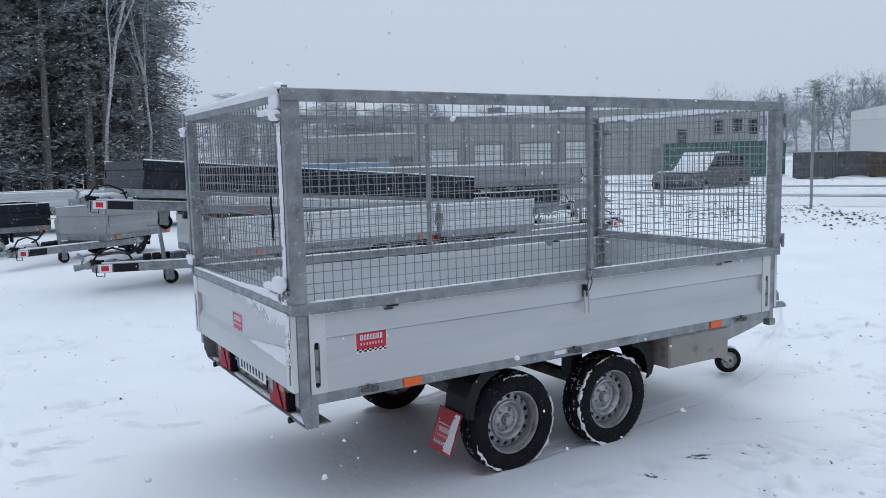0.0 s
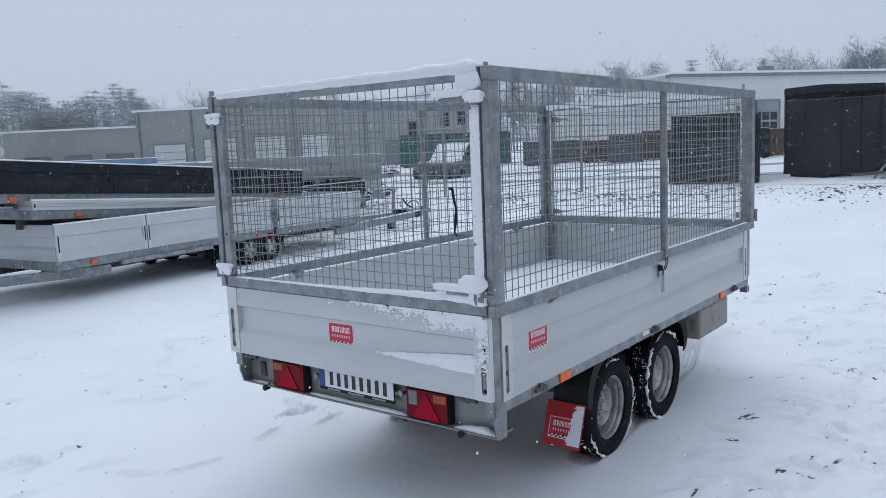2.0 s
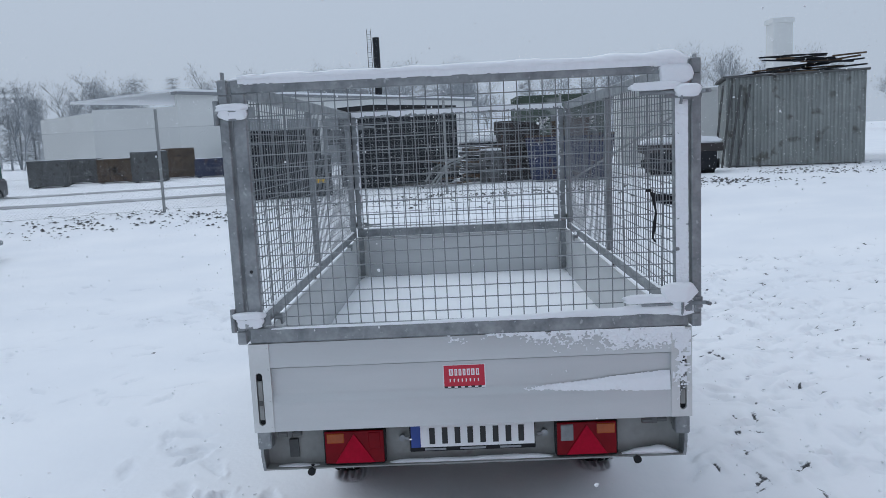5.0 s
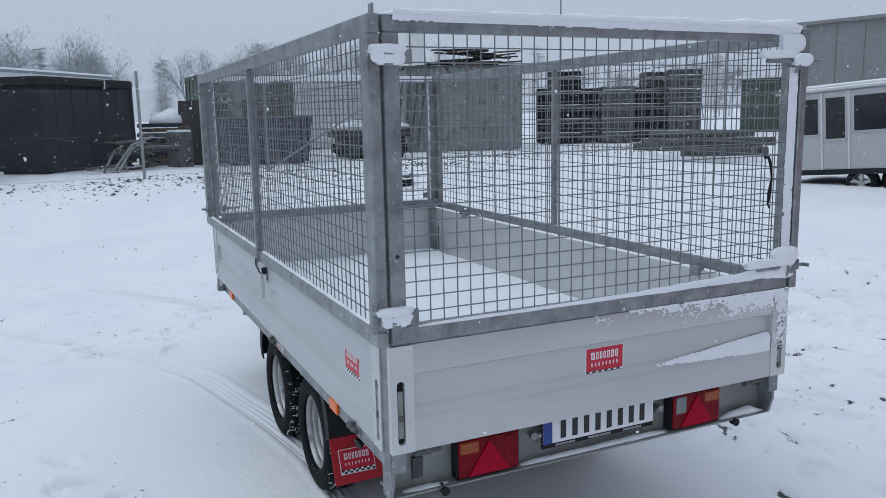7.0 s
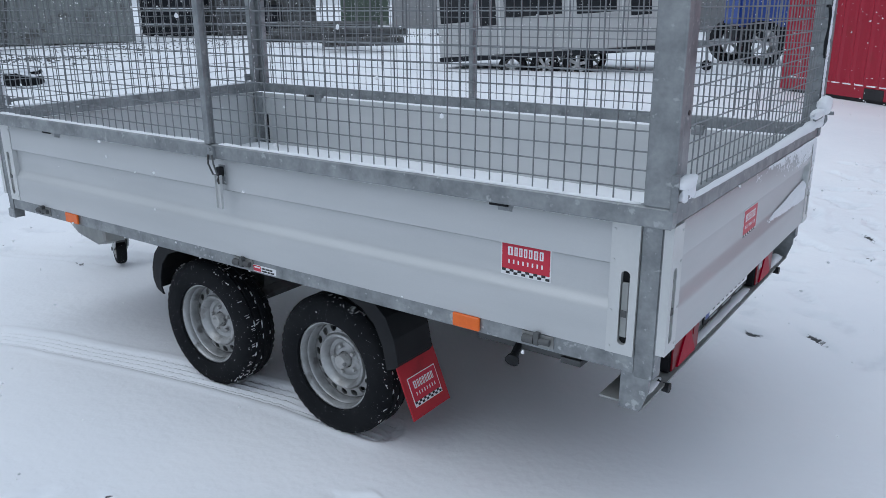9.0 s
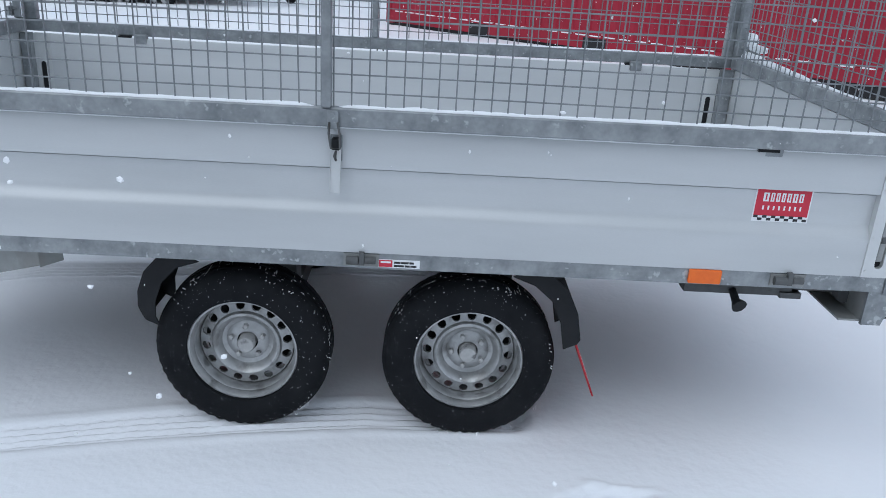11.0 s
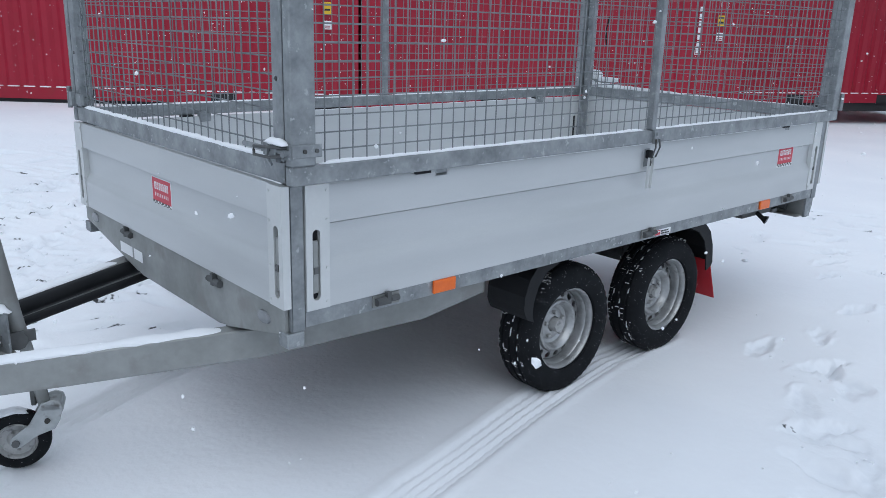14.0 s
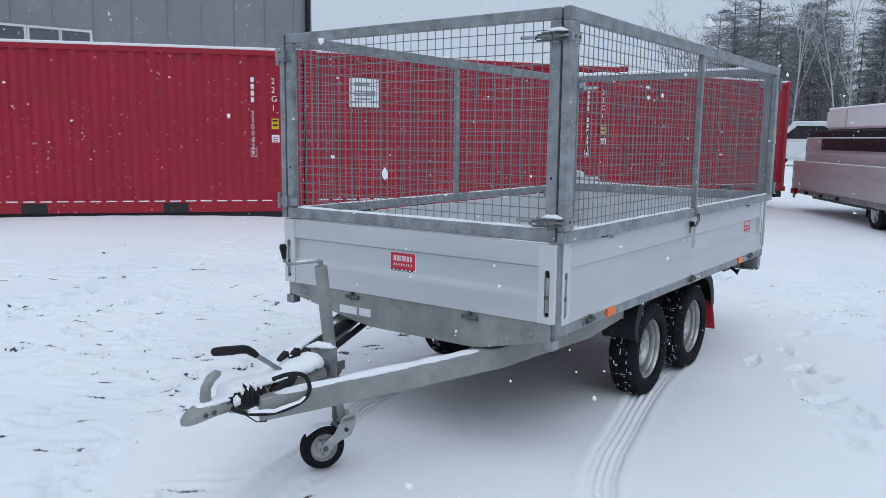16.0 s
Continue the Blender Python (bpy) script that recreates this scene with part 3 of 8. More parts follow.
# chassis: side rails, rear beam, front plate, cross members, drawbar
for s in (1, -1):
    bm = bmesh.new()
    prism(bm, [(s * 0.900, 0.655), (s * 0.900, 0.732), (s * 0.850, 0.732), (s * 0.850, 0.726), (s * 0.893, 0.726), (s * 0.893, 0.661), (s * 0.85, 0.661), (s * 0.85, 0.655)], "x", 0.064, 3.538)
    part("side_rail", bm, M_GALV, trailer, "galvanised side rail of the frame")
    for x in (0.64 if s > 0 else 0.625, 2.972):
        bm = slab(x - 0.052, x + 0.052, min(s * 0.9, s * 0.912), max(s * 0.9, s * 0.912), 0.660, 0.707, 0.003)
        part("side_reflector", bm, M_ORANGE, trailer, "orange side reflector")
    for x in (0.375, 1.725, 3.23):
        # hinge leaf on the rail with two knuckles and a pin
        bm = bmesh.new()
        box(bm, x - 0.055, x + 0.055, min(s * 0.9, s * 0.9055), max(s * 0.9, s * 0.9055), 0.664, 0.704)
        part("hinge_leaf", bm, M_GALV_DULL, trailer, "galvanised hinge leaf")
        bm = bmesh.new()
        tube(bm, [(x - 0.046, s * 0.913, 0.686), (x - 0.012, s * 0.913, 0.686)], 0.011, 10)
        tube(bm, [(x + 0.008, s * 0.913, 0.684), (x + 0.046, s * 0.913, 0.684)], 0.014, 10)
        box(bm, x - 0.010, x + 0.006, min(s * 0.9, s * 0.922), max(s * 0.9, s * 0.922), 0.672, 0.712)
        part("board_hinge", bm, M_UNDER, trailer, "greased steel board hinge")
bm = bmesh.new()
prism(bm, [(-0.030, 0.548), (-0.030, 0.728), (-0.024, 0.728), (-0.024, 0.554), (0.045, 0.554), (0.045, 0.548)], "y", -0.884, 0.884)
box(bm, -0.092, -0.0305, -0.884, 0.884, 0.543, 0.549)
part("rear_beam", bm, M_GALV_DULL, trailer, "weathered galvanised rear light beam")
for s in (1, -1):
    bm = bmesh.new()
    prism(bm, [(-0.110, 0.610), (-0.088, 0.541), (-0.024, 0.541), (-0.024, 0.70), (-0.110, 0.70)], "y", min(s * 0.8845, s * 0.897), max(s * 0.8845, s * 0.897))
    part("beam_end_plate", bm, M_GALV, trailer, "galvanised end plate of the light beam")
for s in (1, -1):
    bm = bmesh.new()
    tube(bm, [(-0.06, s * 0.690, 0.545), (-0.075, s * 0.690, 0.535), (-0.105, s * 0.690, 0.535)], [0.012, 0.014, 0.017], 10)
    part("rubber_stop", bm, M_BLACK, trailer, "black rubber stop", 50)
bm = bmesh.new()
prism(bm, [(-0.885, 0.660), (-0.30, 0.552), (0.50, 0.552), (0.885, 0.640), (0.885, 0.735), (-0.885, 0.735)], "x", 3.590, 3.602)
prism(bm, [(-0.28, 0.552), (0.48, 0.552), (0.44, 0.545), (-0.24, 0.545)], "x", 3.54, 3.602)
part("front_plate", bm, M_GALV_DULL, trailer, "deep weathered galvanised front plate")
for y in (-0.366, 0.434):
    bm = bmesh.new()
    tube(bm, [(3.612, y - 0.045, 0.699), (3.612, y - 0.010, 0.699)], 0.011, 10)
    tube(bm, [(3.612, y + 0.008, 0.697), (3.612, y + 0.045, 0.697)], 0.013, 10)
    box(bm, 3.602, 3.622, y - 0.010, y + 0.006, 0.684, 0.727)
    part("board_hinge", bm, M_UNDER, trailer, "greased steel board hinge")
bm = bmesh.new()
lathe(bm, [(0.028, 0), (0.026, 0.006), (0.01, 0.007)], n=16, closed=False)
part("front_lamp", bm, M_LENS_CLEAR, trailer, "oval clear front marker lamp", m=Matrix.Translation((3.602, 0.760, 0.664)) @ pose(0, 0, 0, 0, 0, -90) @ Matrix.Diagonal((1.4, 1, 0.8, 1)))
bm = bmesh.new()
lathe(bm, [(0.028, 0), (0.026, 0.006), (0.01, 0.007)], n=16, closed=False)
part("front_lamp", bm, M_LENS_CLEAR, trailer, "oval clear front marker lamp", m=Matrix.Translation((3.602, -0.76, 0.688)) @ pose(0, 0, 0, 0, 0, -90) @ Matrix.Diagonal((1.4, 1, 0.8, 1)))
for y0, y1 in ((-0.47, -0.34), (-0.32, -0.235)):
    part("type_plate", slab(3.602, 3.604, y0, y1, 0.598, 0.642), M_WHITE, trailer, "pale type plate")
for x in (0.35, 0.95, 1.75, 2.55, 3.15):
    part("cross_member", slab(x - 0.03, x + 0.03, -0.85, 0.85, 0.665, 0.725), M_UNDER, trailer, "dark cross member")
part("bed_floor", slab(0.0, 3.59, -0.879, 0.879, 0.734, 0.752), M_PLY, trailer, "plywood bed floor under snow")
for s in (1, -1):
    part("long_member", slab(0.15, 3.58, min(s * 0.44, s * 0.50), max(s * 0.44, s * 0.50), 0.52, 0.664, 0.004), M_UNDER, trailer, "dark galvanised long member")
    # drawbar beam: a deep channel that runs from the coupling back under the bed
    bm = bmesh.new()
    rows = [(4.66, 0.070, 0.385, 0.485), (4.05, 0.325, 0.410, 0.518), (3.50, 0.552, 0.440, 0.550), (2.95, 0.765, 0.520, 0.640), (2.72, 0.845, 0.600, 0.650)]
    prev = None
    for x, y, za, zb in rows:
        ring = [bm.verts.new((x + 0.02, s * (y + 0.03), za)), bm.verts.new((x + 0.02, s * (y + 0.03), zb)), bm.verts.new((x - 0.02, s * (y - 0.03), zb)), bm.verts.new((x - 0.02, s * (y - 0.03), za))]
        if prev:
            for k in range(4):
                bm.faces.new((prev[k], prev[(k + 1) % 4], ring[(k + 1) % 4], ring[k]))
        else:
            bm.faces.new(ring)
        prev = ring
    bm.faces.new(prev[::-1])
    soften(bm, 0.005)
    part("drawbar_beam", bm, M_GALV_DULL, trailer, "galvanised drawbar beam")


# wheels
def wheel_mesh_tyre(r=0.298, w=0.180, bead=0.190, n=144):
    """A tyre turned round the y axis, with grooves round it and notched shoulders."""
    bm = bmesh.new()
    h = w / 2
    prof = [(bead, -h + 0.012, 0), (bead + 0.02, -h + 0.002, 0), (bead + 0.06, -h, 0), (r - 0.030, -h + 0.006, 0), (r - 0.012, -h + 0.016, 1), (r - 0.003, -h + 0.030, 1), (r - 0.001, -h + 0.040, 0)]
    for a in (-0.45, 0.0, 0.45):
        c = a * h
        prof += [(r, c - 0.008, 0), (r - 0.009, c - 0.005, 0), (r - 0.009, c + 0.005, 0), (r, c + 0.008, 0)]
    prof += [(r - 0.001, h - 0.040, 0), (r - 0.003, h - 0.030, 1), (r - 0.012, h - 0.016, 1), (r - 0.030, h - 0.006, 0), (bead + 0.06, h, 0), (bead + 0.02, h - 0.002, 0), (bead, h - 0.012, 0), (bead - 0.004, 0, 0)]
    rings = []
    for k in range(n):
        a = 2 * math.pi * (k + (0.35 if k % 3 == 1 else 0)) / n
        rings.append([bm.verts.new(((q - (0.006 if lug and k % 3 == 0 else 0)) * math.cos(a), y, (q - (0.006 if lug and k % 3 == 0 else 0)) * math.sin(a))) for q, y, lug in prof])
    m = len(prof)
    for k in range(n):
        a, b = rings[k], rings[(k + 1) % n]
        for i in range(m):
            bm.faces.new((a[i], b[i], b[(i + 1) % m], a[(i + 1) % m]))
    bmesh.ops.recalc_face_normals(bm, faces=bm.faces)
    return bm


def tread_snow(seed, r=0.298, w=0.180):
    """Flecks and packed bits of snow caught in the tread and on the shoulders."""
    rr = random.Random(seed)
    bm = bmesh.new()
    for _ in range(420):
        a = rr.uniform(0, 6.283)
        across = rr.random() < 0.72
        off = rr.choice((-0.055, -0.02, 0.02, 0.055, 0.066)) + rr.gauss(0, 0.006) if across else rr.choice((-0.0396, 0.0, 0.0396)) + rr.gauss(0, 0.001)
        if noise.noise(Vector((a * 2.2, off * 25, seed))) < (0.12 if across else -0.05):
            continue
        rad = r + (0.0 if across else -0.007)
        sl, sw = (rr.uniform(0.001, 0.0025), rr.uniform(0.006, 0.014)) if across else (rr.uniform(0.006, 0.016), rr.uniform(0.003, 0.0048))
        e = 0.0015 if across else 0.006
        c, s = math.cos(a), math.sin(a)
        lo = [bm.verts.new((rad * c - t * s * sl, off + q * sw, rad * s + t * c * sl)) for t, q in ((-1, -0.8), (0.6, -1), (1, 0.7), (-0.5, 1))]
        top = bm.verts.new(((rad + e) * c, off, (rad + e) * s))
        for i in range(4):
            bm.faces.new((lo[i], lo[(i + 1) % 4], top))
    for _ in range(260):
        a, side = rr.uniform(0, 6.283), rr.choice((-1, 1))
        if noise.noise(Vector((a * 1.6, side * 5 + seed, 1))) < 0.12:
            continue
        c, s, g = math.cos(a), math.sin(a), rr.uniform(0.0015, 0.0042)
        rad, off = r - 0.010 + rr.gauss(0, 0.005), side * (w / 2 - 0.016 + rr.gauss(0, 0.002))
        ring = [bm.verts.new(((rad + dr * g) * c - t * s * g, off + dy * g, (rad + dr * g) * s + t * c * g)) for dr, t, dy in ((1.1, 0.3, 0), (0.1, 0.9, 0), (-1.0, -0.2, 0), (0, -0.8, 0), (0, 0, 0.8), (0, 0, -0.8))]
        for i in range(4):
            bm.faces.new((ring[i], ring[(i + 1) % 4], ring[4]))
            bm.faces.new((ring[(i + 1) % 4], ring[i], ring[5]))
    bmesh.ops.recalc_face_normals(bm, faces=bm.faces)
    return bm


def wheel_mesh_rim(holes=16, n=48):
    """A pressed steel rim with a ring of round holes; the outer side faces +y."""
    bm = bmesh.new()
    lathe(bm, [(0.181, 0.073), (0.185, 0.080), (0.189, 0.077), (0.188, 0.068), (0.181, 0.064), (0.177, 0.062), (0.175, 0.066), (0.170, 0.066), (0.166, 0.059), (0.161, 0.044), (0.162, 0.036), (0.158, 0.030), (0.156, 0.010), (0.156, -0.06), (0.172, -0.07), (0.176, -0.06), (0.165, 0.0), (0.170, 0.03), (0.176, 0.055)], n=n)
    lip = set(bm.verts)
    rc, half, hole = 0.134, 0.0185, 0.0152
    ta = math.pi / holes

    def at(dr, dt, y):
        r, a = rc + dr, dt
        return Vector((r * math.cos(a), y + 0.35 * (-dr) * (1 if dr < 0 else 0.9), r * math.sin(a)))
    for k in range(holes):
        mid = 2 * math.pi * k / holes
        outer, inner, back = [], [], []
        for q in range(8):
            t = math.pi / 4 * q
            c, s = math.cos(t), math.sin(t)
            m = max(abs(c), abs(s))
            outer.append(bm.verts.new(at(half * c / m, mid + ta * s / m, 0.030)))
            inner.append(bm.verts.new(at(hole * c, mid + hole * s / rc, 0.030)))
            back.append(bm.verts.new(at(hole * c, mid + hole * s / rc, 0.020)))
        for q in range(8):
            j = (q + 1) % 8
            bm.faces.new((outer[q], outer[j], inner[j], inner[q]))
            bm.faces.new((inner[q], inner[j], back[j], back[q]))
    bmesh.ops.remove_doubles(bm, verts=bm.verts, dist=0.0004)
    lathe(bm, [(0.1525, 0.0240), (0.158, 0.006), (0.154, 0.002)], n=n)
    lathe(bm, [(0.1155, 0.0365), (0.111, 0.049), (0.104, 0.053), (0.096, 0.048), (0.084, 0.016), (0.070, 0.010), (0.060, 0.017), (0.048, 0.021), (0.034, 0.022), (0.034, 0.012), (0.108, 0.006)], n=n)
    for v in bm.verts:
        if v not in lip:
            v.co.y -= 0.030
        v.co.x *= 1.066
        v.co.z *= 1.066
    return bm


# near-black drum that backs the rim's ring of holes
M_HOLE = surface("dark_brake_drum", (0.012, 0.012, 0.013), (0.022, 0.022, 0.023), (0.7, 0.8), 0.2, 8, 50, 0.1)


def wheel(m):
    ob = part("wheel", wheel_mesh_rim(), M_RIM, trailer, "wheel with silver steel rim and snow-flecked tyre", 40, m)
    tyre = part("tyre", wheel_mesh_tyre(), M_TYRE, ob, "black tyre flecked with snow", 35)
    part("tread_snow", tread_snow(3), M_SNOW, tyre, "snow caught in the tread", 80)["kind"] = "stuff"
    bm = bmesh.new()
    lathe(bm, [(0.150, -0.08), (0.150, -0.038), (0.03, -0.036), (0.03, -0.08)], n=32)
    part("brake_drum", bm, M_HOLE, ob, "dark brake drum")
    bm = bmesh.new()
    lathe(bm, [(0.031, -0.03), (0.031, 0.020), (0.027, 0.026), (0.004, 0.028)], n=24, closed=False)
    part("hub_cap", bm, M_HUB, ob, "worn grey hub cap", 40)
    for k in range(5):
        a = 2 * math.pi * k / 5 + 0.3
        bm = bmesh.new()
        lathe(bm, [(0.010, -0.022), (0.010, 0.003), (0.006, 0.006)], (0.058 * math.cos(a), 0, 0.058 * math.sin(a)), n=6, closed=False)
        part("wheel_bolt", bm, M_HUB, ob, "wheel bolt")
    return ob


first = wheel(pose(1.359, 0.732, 0.284, 0, 20, 0))
for x, y, spin, flip in ((2.133, 0.732, 75, 0), (1.359, -0.722, 40, 180), (2.133, -0.722, 110, 180)):
    copy_thing(first, pose(x, y, 0.284, 0, 0, flip) @ pose(0, 0, 0, 0, spin, 0))
def tyre_snow(label, x, arcs, seed):
    """Packed snow sticking to a tyre's outer shoulder over some arcs, given in degrees."""
    rr = random.Random(seed)
    bm = bmesh.new()
    for a0, a1, thick in arcs:
        n = int((a1 - a0) / 2.2)
        pts, rad = [], []
        for k in range(n + 1):
            a = radians(a0 + (a1 - a0) * k / n)
            q = 0.284 + rr.gauss(0, 0.003)
            pts.append((x + q * math.cos(a), -0.722 - 0.082 + rr.gauss(0, 0.003), 0.284 + q * math.sin(a)))
            gap = noise.noise(Vector((k * 0.21, seed, a0)))
            rad.append(max(0.0008, thick * min(1.0, 0.3 + min(k, n - k) / 6) * rr.uniform(0.6, 1.2) * min(1.0, max(0.0, 0.75 + 1.6 * gap))))
        tube(bm, pts, rad, 7)
    tagged(part("snow", bm, M_SNOW, None, "", 80), label, "snow", kind="stuff")


tyre_snow("packed snow clinging to the tyre's shoulder", 2.133, ((128, 262, 0.012), (38, 84, 0.011), (96, 118, 0.007)), 3)
tyre_snow("packed snow clinging to the tyre's shoulder", 1.359, ((-62, 28, 0.008), (196, 252, 0.010), (70, 108, 0.006)), 4)
for x in (1.359, 2.133):
    bm = bmesh.new()
    tube(bm, [(x - 0.12, -0.60, 0.40), (x - 0.12, 0.60, 0.40)], 0.045, 8)
    for s in (1, -1):
        box(bm, x - 0.15, x - 0.06, min(s * 0.48, s * 0.58), max(s * 0.48, s * 0.58), 0.38, 0.66)
        prism(bm, [(x - 0.16, 0.36), (x - 0.10, 0.44), (x + 0.04, 0.33), (x + 0.04, 0.25), (x - 0.02, 0.24)], "y", min(s * 0.58, s * 0.61), max(s * 0.58, s * 0.61))
        box(bm, x - 0.03, x + 0.03, min(s * 0.58, s * 0.66), max(s * 0.58, s * 0.66), 0.26, 0.32)
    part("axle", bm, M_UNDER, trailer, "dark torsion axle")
for s in (1, -1):
    y0, y1 = sorted((s * 0.62, s * 0.835))
    for pts in ([(2.30, 0.640), (2.375, 0.615), (2.425, 0.560), (2.450, 0.49), (2.452, 0.435), (2.440, 0.405)], [(1.19, 0.640), (1.115, 0.612), (1.055, 0.56), (1.018, 0.48), (1.000, 0.385)]):
        bm = bmesh.new()
        thick = [(x + (0.045 if x > 1.8 else -0.045) * 0.22, z + 0.018) for x, z in pts]
        prism(bm, pts + thick[::-1], "y", y0, y1)
        for yy in (y0, y1 - 0.008):
            lip = [(x - (0.045 if x > 1.8 else -0.045), z - 0.02) for x, z in pts]
            prism(bm, pts + lip[::-1], "y", yy, yy + 0.008)
        part("mudguard", bm, M_BLACK, trailer, "black plastic mudguard")
    part("mudguard_top", slab(1.17, 2.32, y0, y1, 0.636, 0.648), M_BLACK, trailer, "black plastic mudguard top")
    flap = part("mud_flap", slab(-0.003, 0.003, -0.118, 0.118, -0.215, 0.03, 0.002), M_RED, trailer, "red rubber mud flap with maker's print", m=pose(1.003 if s > 0 else 0.965, s * 0.715, 0.385, 0, 22 if s > 0 else 20, 0))
    part("flap_print", sticker_mesh(0.17, 0.115), [M_WHITE, M_REDPRINT, M_INK], flap, "white framed print", m=Matrix.Translation((-0.0035, 0, -0.115)) @ pose(0, 0, 0, 90, 0, -90))

for y in (0.878, -0.878):
    part("corner_foot", slab(3.545, 3.606, y - 0.030, y + 0.028, 0.598, 0.646, 0.004), M_GALV, trailer, "pale square corner foot")
bm = bmesh.new()
tube(bm, [(4.16, -0.20, 0.500), (3.80, -0.36, 0.512), (3.45, -0.50, 0.525), (3.10, -0.60, 0.56)], 0.032, 10)
part("hose", bm, M_BLACK, trailer, "thick black hose along the drawbar", 60)
bm = bmesh.new()
tube(bm, [(4.16, -0.13, 0.475), (3.80, -0.29, 0.480), (3.45, -0.44, 0.490), (3.10, -0.55, 0.54)], 0.018, 8)
part("hose", bm, M_BLACK, trailer, "thin black hose along the drawbar", 60)

# under-rail clutter: spare-wheel bracket and prop stand at the rear left, tool box on the right
bm = bmesh.new()
box(bm, 0.30, 0.66, 0.745, 0.800, 0.585, 0.640)
box(bm, 0.27, 0.34, 0.735, 0.81, 0.58, 0.60)
tube(bm, [(0.30, 0.77, 0.612), (0.10, 0.77, 0.612)], 0.016, 10)
prism(bm, [(0.085, 0.575), (0.11, 0.565), (0.135, 0.575), (0.14, 0.655), (0.08, 0.655)], "y", 0.75, 0.79)
part("prop_stand", bm, M_UNDER, trailer, "folded galvanised prop stand")
bm = bmesh.new()
tube(bm, [(0.50, 0.80, 0.60), (0.495, 0.835, 0.575), (0.49, 0.86, 0.565)], [0.012, 0.014, 0.026], 10)
part("stand_knob", bm, M_BLACK, trailer, "black stand knob")
tool = part("tool_box", slab(2.545, 3.12, -0.890, -0.56, 0.437, 0.652, 0.006), M_BOXWOOD, trailer, "dull beige steel tool box under the bed")
part("box_lid", slab(2.552, 3.113, -0.897, -0.889, 0.446, 0.640, 0.004), M_BOXWOOD, tool)

# rear lights and plate
for y0, y1, side in ((0.372, 0.634, 1), (-0.612, -0.350, -1)):
    lamp = part("tail_light", slab(-0.082, -0.0305, y0, y1, 0.553, 0.708, 0.006, 2), M_BLACK, trailer, "rear combination light with red, amber and clear lenses")
    w = y1 - y0
    part("red_lens", slab(-0.0865, -0.078, y0 + 0.006, y1 - 0.006, 0.560, 0.702, 0.003), M_LENS_RED, lamp, "red lens")
    ya, yb = (y1 - 0.085, y1 - 0.018) if side > 0 else (y0 + 0.016, y0 + 0.085)
    part("amber_lens", slab(-0.0895, -0.080, ya - 0.004, yb + 0.004, 0.650, 0.694, 0.003), M_LENS_AMBER, lamp, "amber lens")
    if side < 0:
        part("reversing_lens", slab(-0.0895, -0.080, y1 - 0.075, y1 - 0.022, 0.622, 0.694, 0.003), M_LENS_CLEAR, lamp, "smoked clear lens")
    else:
        part("reversing_lens", slab(-0.0895, -0.080, y0 + 0.02, y0 + 0.07, 0.622, 0.694, 0.003), M_LENS_RED, lamp, "dark red lens")
    bm = bmesh.new()
    c = (y0 + y1) / 2
    prism(bm, [(c - 0.085, 0.563), (c + 0.085, 0.563), (c, 0.690)], "x", -0.0915, -0.086)
    part("triangle_reflector", bm, M_LENS_REFLECT, lamp, "red triangle reflector")
plate = part("number_plate", slab(-0.070, -0.062, -0.266, 0.268, 0.592, 0.712, 0.003), M_BLACK, trailer, "white plate in a black holder, lettering as bars", m=pose(0, 0, 0))
part("plate_face", slab(-0.0722, -0.0695, -0.262, 0.262, 0.612, 0.710), M_WHITE, plate, "white plate face")
part("blue_field", slab(-0.0735, -0.0722, 0.222, 0.262, 0.612, 0.710), M_BLUE, plate, "blue field of the plate")
for k in range(8):
    y = 0.172 - k * 0.054
    part("plate_bar", slab(-0.0740, -0.0722, y - 0.012, y + 0.012, 0.626, 0.697), M_INK, plate, "black bar")
for k, (y, w) in enumerate(((0.16, 0.09), (0.0, 0.11), (-0.16, 0.09))):
    part("holder_bar", slab(-0.0708, -0.070, y - w / 2, y + w / 2, 0.597, 0.606), M_GALV, plate, "small pale bar")
for y in (0.30, -0.305):
    bm = bmesh.new()
    tube(bm, [(-0.03, y, 0.655), (-0.062, y, 0.655), (-0.066, y * 0.9, 0.652)], 0.009, 8)
    tube(bm, [(-0.055, y, 0.655), (-0.070, y, 0.655)], 0.015, 10)
    part("plate_lamp", bm, M_GALV, trailer, "small plate lamp bracket")
for y in (0.765, -0.755):
    bm = bmesh.new()
    tube(bm, [(0.004, y - 0.050, 0.712), (0.004, y - 0.012, 0.712)], 0.011, 10)
    tube(bm, [(0.004, y + 0.010, 0.710), (0.004, y + 0.050, 0.710)], 0.013, 10)
    box(bm, -0.006, 0.060, y - 0.011, y + 0.009, 0.698, 0.728)
    box(bm, 0.010, 0.070, y - 0.055, y + 0.055, 0.722, 0.729)
    part("board_hinge", bm, M_UNDER, trailer, "greased steel board hinge")
rail_label = part("rail_label", slab(1.541, 1.672, 0.9005, 0.9020, 0.661, 0.688), M_WHITE, trailer, "white maintenance label with a red field")
part("red_field", slab(1.627, 1.669, 0.9020, 0.9026, 0.663, 0.686), M_REDPRINT, rail_label, "red field")
part("print_bar", slab(1.632, 1.664, 0.9026, 0.9030, 0.676, 0.682), M_WHITE, rail_label, "pale print")
for z, ends in ((0.6785, (1.622, 1.602, 1.600, 1.576, 1.574, 1.560)), (0.6675, (1.622, 1.590, 1.588, 1.572, 1.570, 1.551))):
    for x1, x0 in zip(ends[::2], ends[1::2]):
        part("print_bar", slab(x0, x1, 0.9020, 0.9025, z - 0.0035, z + 0.0035), M_INK, rail_label, "dark print")
